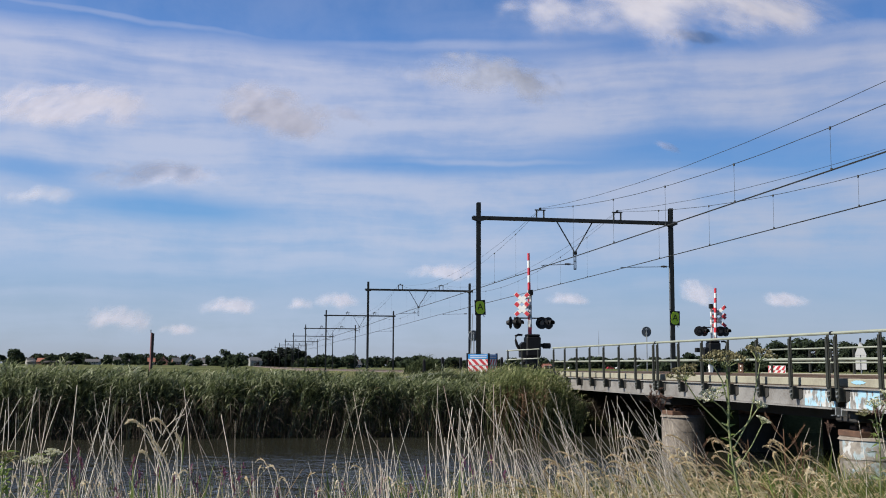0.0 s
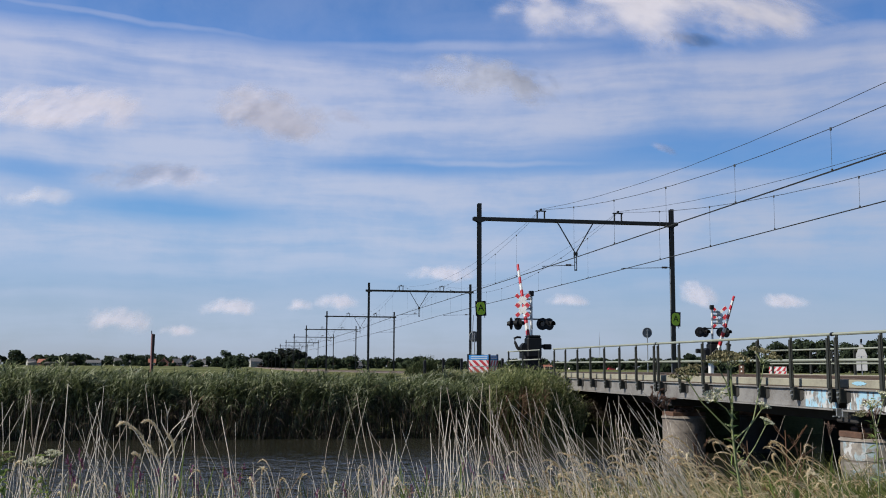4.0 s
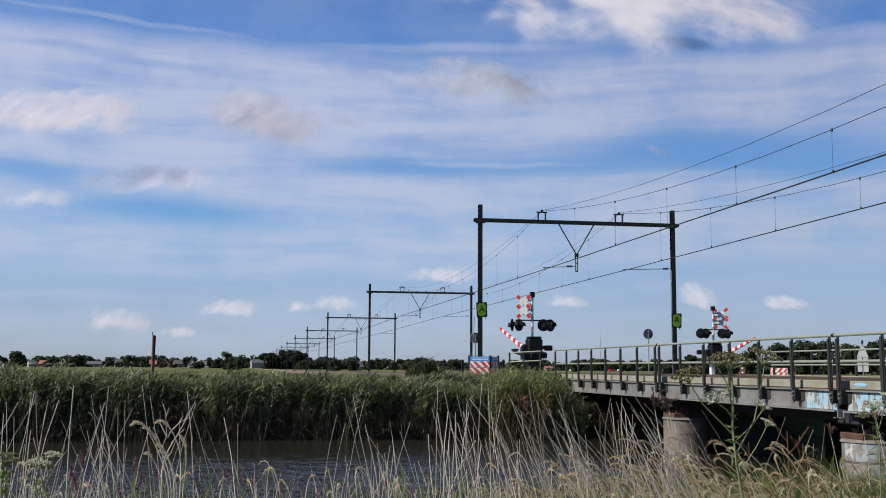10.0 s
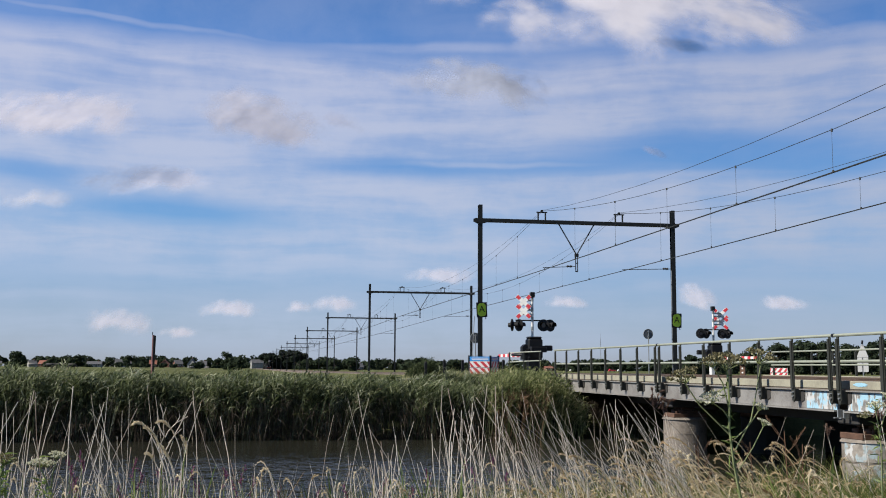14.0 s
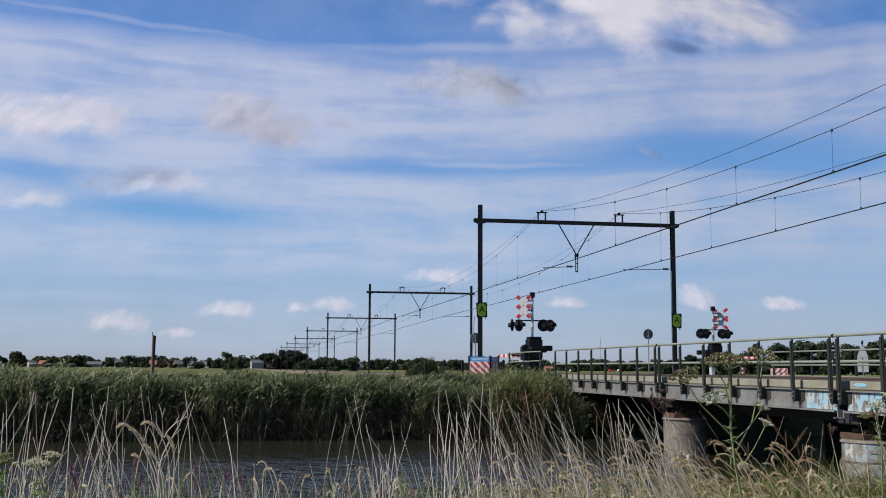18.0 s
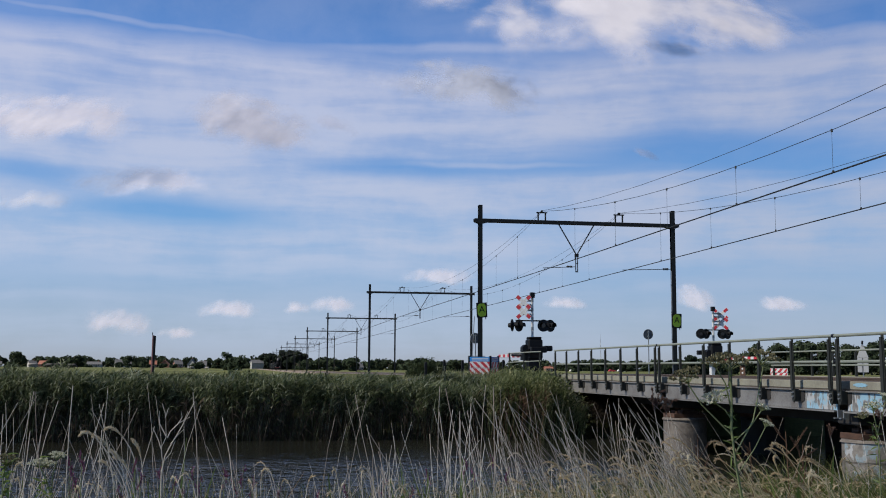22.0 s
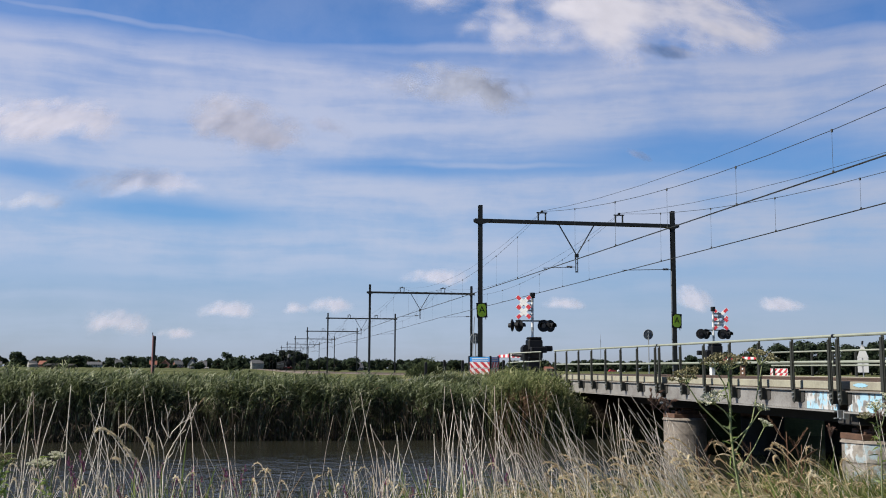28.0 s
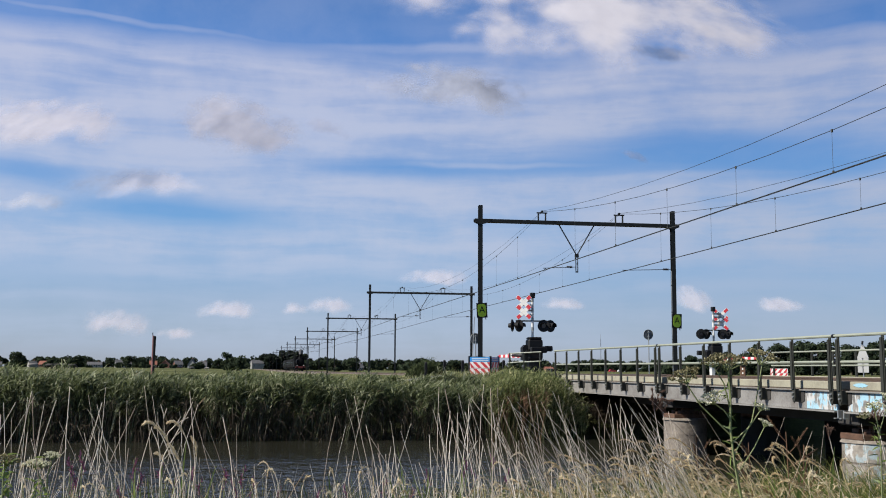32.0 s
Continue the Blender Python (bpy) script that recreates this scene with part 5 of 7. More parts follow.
def build_locomotive():
    """A steam engine whose front faces -y."""
    t = thing("steam_locomotive", "black steam locomotive that comes along the line", "locomotive", pose(0, 0, 0))
    part("boiler", Mesh().tube([(0, 0.5, 2.55), (0, 0.6, 2.55), (0, 6.5, 2.55), (0, 8.0, 2.6)], [0.85, 0.92, 0.95, 1.0], 20), LOCO_BLACK, t, "", True)
    part("smokebox_door", Mesh().tube([(0, 0.38, 2.55), (0, 0.46, 2.55), (0, 0.52, 2.55)], [0.35, 0.68, 0.72], 18), LOCO_BLACK, t, "", True)
    part("chimney", Mesh().tube([(0, 1.5, 3.3), (0, 1.5, 3.5), (0, 1.5, 4.5), (0, 1.5, 4.62)], [0.44, 0.32, 0.36, 0.44], 14), LOCO_BLACK, t, "", True)
    part("dome", Mesh().tube([(0, 4.2, 3.4), (0, 4.2, 3.75), (0, 4.2, 3.95)], [0.42, 0.38, 0.15], 14), LOCO_BLACK, t, "", True)
    part("cab", Mesh().box(-1.45, 1.45, 8.0, 10.4, 1.3, 3.7, c=0.05).prism([(-1.5, 3.65), (1.5, 3.65), (1.1, 3.98), (0, 4.12), (-1.1, 3.98)], "y", 7.8, 10.6), LOCO_BLACK, t)
    part("running_board", Mesh().box(-1.42, 1.42, -0.2, 8.0, 1.28, 1.36), LOCO_BLACK, t)
    part("buffer_beam", Mesh().box(-1.35, 1.35, -0.42, -0.2, 0.85, 1.3, c=0.03), BUFFER_RED, t, "dull red buffer beam")
    for x in (-0.88, 0.88):
        part("buffer", Mesh().rod((x, -0.42, 1.05), (x, -0.95, 1.05), 0.09, n=10).rod((x, -0.95, 1.05), (x, -1.0, 1.05), 0.24, n=14), LOCO_BLACK, t)
        part("lamp", Mesh().rod((x, -0.35, 1.55), (x, -0.15, 1.55), 0.13, n=10), WHITE, t, "round white lamp")
        part("smoke_deflector", Mesh().box(x * 1.55 - 0.02, x * 1.55 + 0.02, 0.2, 2.4, 1.4, 3.9), LOCO_BLACK, t)
        part("cylinder", Mesh().rod((x * 1.32, 0.6, 0.75), (x * 1.32, 1.7, 0.75), 0.36, n=14), LOCO_BLACK, t)
        for k, (wy, r) in enumerate(((0.3, 0.45), (2.9, 0.88), (4.9, 0.88), (6.9, 0.88), (9.2, 0.5))):
            w = part("wheel", Mesh().rod((x * 0.86 - 0.07, wy, r), (x * 0.86 + 0.07, wy, r), r, n=18), LOCO_BLACK, t)
            part("hub", Mesh().rod((x * 0.86 - 0.1, wy, r), (x * 0.86 + 0.1, wy, r), 0.16, n=10), BUFFER_RED, w)
    for k in range(6):
        part("smoke_puff", Mesh().tube([(0.1 * k, 1.6 + 1.3 * k, 4.55 + 0.14 * k), (0.1 * k, 1.9 + 1.3 * k, 4.9 + 0.12 * k), (0.12 * k, 2.4 + 1.3 * k, 5.1 + 0.1 * k)], [0.15, 0.35 + 0.07 * k, 0.12], 8), SMOKE, t, "grey smoke", True)
    part("tender", Mesh().box(-1.4, 1.4, 10.8, 17.0, 1.1, 2.9, c=0.05), LOCO_BLACK, t)
    return t


def build_coach():
    c = thing("railway_coach", "dark old railway coach with a grey roof", "coach", pose(0, 0, 0), "coaches of the train")
    part("body", Mesh().box(-1.4, 1.4, 0.3, 19.7, 1.0, 3.1, c=0.06), COACH, c)
    part("roof", Mesh().prism([(-1.46, 3.05), (1.46, 3.05), (1.2, 3.5), (0.6, 3.75), (-0.6, 3.75), (-1.2, 3.5)], "y", 0.2, 19.8), COACH_ROOF, c)
    for s in (-1, 1):
        for k in range(10):
            y = 1.5 + k * 1.85
            part("window", Mesh().box(s * 1.405 - 0.01, s * 1.405 + 0.01, y, y + 1.1, 1.95, 2.75), PANE, c)
    for y in (2.2, 4.4, 15.4, 17.6):
        for x in (-0.75, 0.75):
            part("wheel", Mesh().rod((x - 0.06, y, 0.45), (x + 0.06, y, 0.45), 0.45, n=14), LOCO_BLACK, c)
    part("underframe", Mesh().box(-1.1, 1.1, 0.3, 19.7, 0.75, 1.0), LOCO_BLACK, c)
    return c


loco = build_locomotive()
coaches = [build_coach()]
for k in range(4):
    coaches.append(copy_thing(coaches[0], pose(0, 100, 0)))

# ---- drifting cumulus ----


def cloud_material(name, coarse):
    """Cloud with soft lumps; coarse makes them broader."""
    m = bpy.data.materials.new(name)
    m.use_nodes = True
    N = Nodes(m.node_tree)
    tc = N.add("ShaderNodeTexCoord")
    info = N.add("ShaderNodeObjectInfo")
    rnd = info.outputs["Random"]
    shift = N.add("ShaderNodeCombineXYZ", ins={0: N.math("MULTIPLY", rnd, 900.0), 1: N.math("MULTIPLY", rnd, 370.0)}).outputs[0]
    pos = N.add("ShaderNodeVectorMath", operation="ADD", ins={0: tc.outputs["Object"], 1: shift}).outputs[0]
    g = N.add("ShaderNodeVectorMath", operation="MULTIPLY_ADD", ins={0: tc.outputs["Generated"], 1: (2, 2, 0), 2: (-1, -1, 0)}).outputs[0]
    rad = N.add("ShaderNodeVectorMath", operation="LENGTH", ins={0: g}).outputs["Value"]
    pos = N.add("ShaderNodeVectorMath", operation="MULTIPLY", ins={0: pos, 1: (1.0 / coarse, 0.5 / coarse, 1.0)}).outputs[0]
    puff = N.noise(pos, 0.011, 7.0, 0.50, 0.2)
    wisp = N.noise(pos, 0.040, 6.0, 0.60, 0.4)
    broad = N.noise(pos, 0.0040, 3.0, 0.5)
    bend = N.add("ShaderNodeVectorMath", operation="MULTIPLY_ADD", ins={0: N.noise(pos, 0.008, 3.0, 0.5, color=True), 1: (1.0, 1.0, 0), 2: g}).outputs[0]
    bent = N.add("ShaderNodeSeparateXYZ", ins={0: N.add("ShaderNodeVectorMath", operation="SUBTRACT", ins={0: bend, 1: (0.5, 0.5, 0)}).outputs[0]})
    flat_foot = N.math("MAXIMUM", bent.outputs[1], N.math("MULTIPLY", bent.outputs[1], -1.45))
    rad2 = N.math("SQRT", N.math("ADD", N.math("MULTIPLY", bent.outputs[0], bent.outputs[0]), N.math("MULTIPLY", flat_foot, flat_foot)))
    lumps = N.math("ADD", N.math("MULTIPLY", broad, 0.7), N.math("ADD", N.math("MULTIPLY", puff, 1.25), N.math("MULTIPLY", wisp, 0.22)))
    body = N.math("SUBTRACT", lumps, N.math("MULTIPLY", rad2, 0.85))
    alpha = N.smooth(body, 0.28, 0.90, 0.0, 0.80)
    alpha = N.math("MULTIPLY", N.math("MULTIPLY", alpha, info.outputs["Alpha"]), N.smooth(rad, 1.0, 0.70), clamp=True)
    tone = N.ramp(N.noise(pos, 0.02, 3.0, 0.5), [(0.30, (0.385, 0.375, 0.405)), (0.70, (0.455, 0.44, 0.465))])
    tone = N.mix(1.0, tone, info.outputs["Color"], "MULTIPLY")
    swell = N.math("ADD", N.noise(pos, 0.006, 2.0, 0.45), N.math("MULTIPLY", N.noise(pos, 0.016, 2.0, 0.4), 0.35))
    relief = N.add("ShaderNodeBump", ins={"Strength": 0.5, "Distance": 28.0, "Height": N.math("SUBTRACT", swell, N.math("MULTIPLY", rad2, 0.25))})
    s = N.add("ShaderNodeBsdfDiffuse", ins={"Color": tone, "Normal": relief.outputs[0]}).outputs[0]
    clear = N.add("ShaderNodeBsdfTransparent")
    N.add("ShaderNodeOutputMaterial", ins={"Surface": N.add("ShaderNodeMixShader", ins={0: alpha, 1: clear.outputs[0], 2: s}).outputs[0]})
    return m


CUMULUS, WIDE_CUMULUS, BROAD_CUMULUS = cloud_material("cumulus", 1.0), cloud_material("wide_cumulus", 1.2), cloud_material("broad_cumulus", 2.2)
REST = look(EYE, EYE + Vector((math.sin(radians(YAW)) * math.cos(radians(PITCH)), math.cos(radians(YAW)) * math.cos(radians(PITCH)), math.sin(radians(PITCH)))), LEAN)
SKY_FAR = 3000.0


def sky_pose(u, w, tilt=0.0):
    """A pose in the far sky at tangents u and w off the line of sight, facing the viewer."""
    far = SKY_FAR * (1.3 if w < 0 else 1.0)
    return REST @ Matrix.Translation((u * far, w * far, -far)) @ Matrix.Rotation(radians(tilt), 4, "Z") @ Matrix.Rotation(radians(-62), 4, "X")


# centre u, centre w, half width, half height, tilt, drift in u and w over the clip (all in thousandths)
HIGH_CLOUDS = ((158, 226, 215, 112, -3, -40, -17), (40, 149, 92, 44, -14, -37, -8), (-36, 154, 70, 22, -6, -36, -8), (-174, 118, 80, 40, -20, -34, -10), (-352, 121, 116, 42, -5, -29, -13),
               (-266, 62, 90, 23, -2, -21, -5), (-388, 44, 48, 16, 0, -12, -4))
LOW_CLOUDS = ((-202, -57, 36, 12, 0, -4, -1), (-307, -69, 44, 16, -6, -4, -1), (-98, -53, 30, 13, 0, -8, -2), (-137, -56, 17, 9, 0, -7, -2),
          (234, -46, 25, 16, 0, -7, -3), (113, -51, 25, 9, 0, -6, -2), (192, 90, 18, 9, -15, -32, -6), (-97, 117, 30, 15, -25, -24, -9), (222, 188, 40, 16, -10, -32, -13), (-5, -26, 44, 11, 0, -9, -2), (-244, -79, 26, 9, 0, -4, -1), (316, -51, 28, 9, 0, -7, -2))


def build_clouds():
    made = []
    r = random.Random(9)
    LIT = (1.06, 1.02, 1.04, 0.68)
    thin = {0: (0.86, 0.87, 0.91, 1.25), 1: (0.68, 0.76, 0.90, 1.25), 2: (0.78, 0.83, 0.92, 0.5), 3: (0.92, 0.94, 1.02, 1.1), 4: (1.0, 0.97, 0.98, 0.85), 5: (1.22, 1.17, 1.18, 0.62), 7: LIT, 8: LIT, 9: LIT, 10: LIT, 11: LIT, 12: LIT, 16: LIT, 17: LIT, 18: LIT, 6: (1, 1, 1, 0.6), 13: (1, 0.95, 1, 0.4), 14: (0.85, 0.85, 0.95, 0.4), 15: (1.0, 1.0, 1.03, 0.45)}
    for k, (u, w, a, b, tilt, du, dw) in enumerate(HIGH_CLOUDS + LOW_CLOUDS):
        far = SKY_FAR * (1.3 if w < 0 else 1.0)
        sx, sy = a * far / 1000, b * far / 1000 * 2.1
        nx, ny = 16, 10
        vs = [(sx * (2 * i / nx - 1), sy * (2 * j / ny - 1), 0.04 * sy * (1 - (2 * j / ny - 1) ** 2) * (1 - (2 * i / nx - 1) ** 2) + r.uniform(-1, 1)) for j in range(ny + 1) for i in range(nx + 1)]
        q = [(j * (nx + 1) + i, j * (nx + 1) + i + 1, (j + 1) * (nx + 1) + i + 1, (j + 1) * (nx + 1) + i) for j in range(ny) for i in range(nx)]
        ob = new("cloud", sheet_mesh("cloud", vs, q, BROAD_CUMULUS if k == 0 else (WIDE_CUMULUS if k < 6 else CUMULUS)))
        ob.data.shade_smooth()
        ob.matrix_basis = sky_pose(u / 1000, w / 1000, tilt)
        ob.color = thin.get(k, (1, 1, 1, 1))
        tagged(ob, "soft white and grey cumulus cloud drifting across the sky", "cloud", "drifting clouds")
        made.append((ob, u / 1000, w / 1000, tilt, du / 1000, dw / 1000))
    return made


clouds = build_clouds()


def build_shading_cloud(half, dense):
    """A thin cloud high beside the place, which drifts through the sunlight: half its length, and its density."""
    m = bpy.data.materials.new("thin_cloud")
    m.use_nodes = True
    N = Nodes(m.node_tree)
    tc = N.add("ShaderNodeTexCoord")
    g = N.add("ShaderNodeVectorMath", operation="MULTIPLY_ADD", ins={0: tc.outputs["Generated"], 1: (2, 2, 0), 2: (-1, -1, 0)}).outputs[0]
    rad = N.add("ShaderNodeVectorMath", operation="LENGTH", ins={0: g}).outputs["Value"]
    thick = N.math("ADD", dense, N.math("MULTIPLY", N.noise(tc.outputs["Object"], 0.03, 4.0), 0.3))
    alpha = N.math("MULTIPLY", N.smooth(rad, 1.0, 0.35), thick)
    white = N.add("ShaderNodeBsdfDiffuse", ins={"Color": (0.5, 0.49, 0.49, 1)}).outputs[0]
    clear = N.add("ShaderNodeBsdfTransparent").outputs[0]
    N.add("ShaderNodeOutputMaterial", ins={"Surface": N.add("ShaderNodeMixShader", ins={0: alpha, 1: clear, 2: white}).outputs[0]})
    n = 12
    vs = [(half * (2 * i / n - 1), 260 * (2 * j / n - 1), 6 * math.cos(i * 1.7) * math.sin(j * 2.1)) for j in range(n + 1) for i in range(n + 1)]
    q = [(j * (n + 1) + i, j * (n + 1) + i + 1, (j + 1) * (n + 1) + i + 1, (j + 1) * (n + 1) + i) for j in range(n) for i in range(n)]
    ob = new("cloud", sheet_mesh("cloud", vs, q, m))
    ob.data.shade_smooth()
    return tagged(ob, "thin white cloud drifting through the sunlight", "cloud", "drifting clouds")


shading_clouds = ((build_shading_cloud(98, 0.42), 20.9), (build_shading_cloud(165, 0.12), 5.0))

# ---- plants on the near bank ----
STRAW = foliage("dry_straw", [(0.0, (0.28, 0.19, 0.15)), (0.35, (0.60, 0.52, 0.43)), (1.0, (0.88, 0.82, 0.72))], 0.7, 0.2)
CREAMY = foliage("cream_seed_grass", [(0.0, (0.42, 0.31, 0.17)), (0.4, (0.72, 0.61, 0.42)), (1.0, (0.92, 0.84, 0.66))], 0.7, 0.3)
GOLDEN_STEM = foliage("golden_stem", [(0.0, (0.22, 0.15, 0.08)), (0.5, (0.54, 0.44, 0.25)), (1.0, (0.84, 0.75, 0.52))], 0.7, 0.25)
BROWN_PLUME = foliage("brown_plume", [(0.0, (0.07, 0.04, 0.03)), (0.6, (0.16, 0.095, 0.07)), (1.0, (0.30, 0.21, 0.16))], 0.8, 0.25)
GOLD = foliage("golden_seed_grass", [(0.0, (0.19, 0.10, 0.055)), (0.25, (0.40, 0.27, 0.14)), (0.55, (0.68, 0.55, 0.34)), (1.0, (0.92, 0.83, 0.60))], 0.7, 0.3)
GREEN_GRASS = foliage("green_grass", [(0.0, (0.025, 0.042, 0.010)), (0.50, (0.090, 0.118, 0.022)), (0.80, (0.21, 0.215, 0.050)), (1.0, (0.46, 0.37, 0.16))], 0.5, 0.3)
STALK = foliage("green_stalk", [(0.0, (0.13, 0.16, 0.06)), (1.0, (0.28, 0.30, 0.15))], 0.6, 0.1)
UMBEL = foliage("cream_umbel", [(0.0, (0.36, 0.36, 0.22)), (0.5, (0.64, 0.62, 0.46)), (1.0, (0.84, 0.82, 0.70))], 0.8, 0.3)
SEEDY = foliage("ripening_umbel", [(0.0, (0.11, 0.10, 0.048)), (0.6, (0.22, 0.195, 0.105)), (1.0, (0.38, 0.34, 0.21))], 0.8, 0.25)
PURPLE = foliage("purple_flower", [(0.0, (0.10, 0.035, 0.06)), (0.6, (0.23, 0.075, 0.145)), (1.0, (0.42, 0.20, 0.30))], 0.7, 0.3)
BIGLEAF = foliage("broad_leaf", [(0.0, (0.07, 0.11, 0.025)), (1.0, (0.27, 0.34, 0.09))], 0.5, 0.4)


def spot(u, w, d):
    """A point d metres ahead, at tangents u and w off the line of sight."""
    return REST @ Vector((u * d, w * d, -d))


def stalks(base, top, bow, radius, k=6, n=4, tip=0.55):
    """Many thin tapered stems at once, each bowed by its own vector."""
    m = len(base)
    s = np.linspace(0, 1, k + 1)
    c = base[:, None, :] + (top - base)[:, None, :] * s[None, :, None] + bow[:, None, :] * (4 * s * (1 - s))[None, :, None]
    kink = np.random.RandomState(m).normal(0, 0.0045, (m, k + 1, 3)) * np.array([1, 1, 0.3])
    c = c + kink * np.minimum(s, 1 - s)[None, :, None] * 3
    ang = np.arange(n) * 2 * np.pi / n
    ring = np.stack([np.cos(ang), np.sin(ang), np.zeros(n)], 1)
    r = radius[:, None] * (1 - (1 - tip) * s)[None, :]
    v = (c[:, :, None, :] + ring[None, None] * r[:, :, None, None]).reshape(-1, 3)
    i = np.arange(m)[:, None, None] * ((k + 1) * n) + np.arange(k)[None, :, None] * n
    a = np.arange(n)[None, None, :]
    b = (a + 1) % n
    q = np.stack([i + a, i + b, i + n + b, i + n + a], -1).reshape(-1, 4)
    return v, q


def seed_head(points, size, count, seed, spread=0.24):
    """Small pointed husks set round a drooping spine."""
    r = np.random.RandomState(seed)
    pts = np.array(points)
    f = np.sort(r.uniform(0, 1, count)) * (len(pts) - 1)
    i = np.minimum(f.astype(int), len(pts) - 2)
    p = pts[i] + (pts[i + 1] - pts[i]) * (f - i)[:, None]
    d = pts[i + 1] - pts[i]
    d /= np.linalg.norm(d, axis=1)[:, None] + 1e-9
    out = r.normal(0, 1, (count, 3))
    dirn = d * 0.9 + out * spread
    dirn /= np.linalg.norm(dirn, axis=1)[:, None]
    side = np.cross(dirn, r.normal(0, 1, (count, 3)))
    side /= np.linalg.norm(side, axis=1)[:, None] + 1e-9
    fade = np.sin(np.clip(f / (len(pts) - 1), 0.06, 0.97) * np.pi) ** 0.5
    return blades(p, dirn, size * r.uniform(0.8, 1.5, count) * fade, np.full(count, size * 0.26) * fade, np.zeros((count, 3)), side, 2, 0.3)


# stands of last year's dry stems: from u, to u, lowest and highest top w, distance from, to, count, lean of the tops
STANDS = ((-0.415, -0.30, -0.20, -0.12, 4.6, 6.5, 50, 0.02, 0.2), (-0.31, -0.22, -0.19, -0.125, 5.0, 6.5, 16, 0.0, 0.12), (-0.24, -0.10, -0.235, -0.15, 5.0, 7.0, 14, -0.04, 0.1),
          (-0.10, 0.01, -0.21, -0.125, 5.0, 7.0, 40, -0.16, 0.1), (0.00, 0.062, -0.185, -0.125, 5.5, 7.5, 46, -0.12, 0.12), (0.055, 0.20, -0.20, -0.13, 6.0, 8.5, 125, -0.5, 0.16),
          (0.16, 0.24, -0.20, -0.15, 7.0, 9.0, 48, -0.5, 0.20), (0.30, 0.41, -0.20, -0.15, 7.0, 9.0, 10, 0.05, 0.25))


swaying = [(ob, 1.1) for ob in reeds]
gusted = []


def build_dry_stems():
    r = np.random.RandomState(21)
    for u0, u1, w0, w1, d0, d1, n, lean, wild in STANDS:
        u, w, d = r.uniform(u0, u1, n), w0 + (w1 - w0) * r.uniform(0, 1, n) ** 1.5, r.uniform(d0, d1, n)
        top = np.array([spot(a, b, c) for a, b, c in zip(u, w, d)])
        tall = top[:, 2] + 0.95
        base = top.copy()
        base[:, 0] -= (lean + r.normal(0, wild, n)) * tall
        base[:, 1] += r.normal(0, 0.08, n) * tall
        base[:, 2] = ground_height(base[:, 0], base[:, 1]) - 0.02
        bow = np.stack([r.normal(0, 0.11, n), r.normal(0, 0.05, n), np.zeros(n)], 1)
        v, q = stalks(base, top, bow, 0.0015 + 0.0022 * r.uniform(0, 1, n) ** 1.6, 8)
        foot = base.mean(axis=0)
        ob = new("dry_reed_stems", sheet_mesh("dry_reed_stems", v - foot, q, STRAW))
        ob.location = foot
        swaying.append((ob, 0.9))
        tagged(ob, "pale dry reed stems leaning on the near bank", "dry stems", kind="stuff")


build_dry_stems()


def arch(root, top, tip, n=14):
    """Points on one smooth curve from a root up over a crest and down to a nodding tip."""
    root, top, tip = Vector(root), Vector(top), Vector(tip)
    crest = top + (top - root) * 0.14
    pts = []
    for i in range(n + 1):
        f = (i / n) ** 0.8
        pts.append(root * (1 - f) ** 3 + root.lerp(top, 0.6) * 3 * f * (1 - f) ** 2 + crest * 3 * f * f * (1 - f) + tip * f ** 3)
    return pts


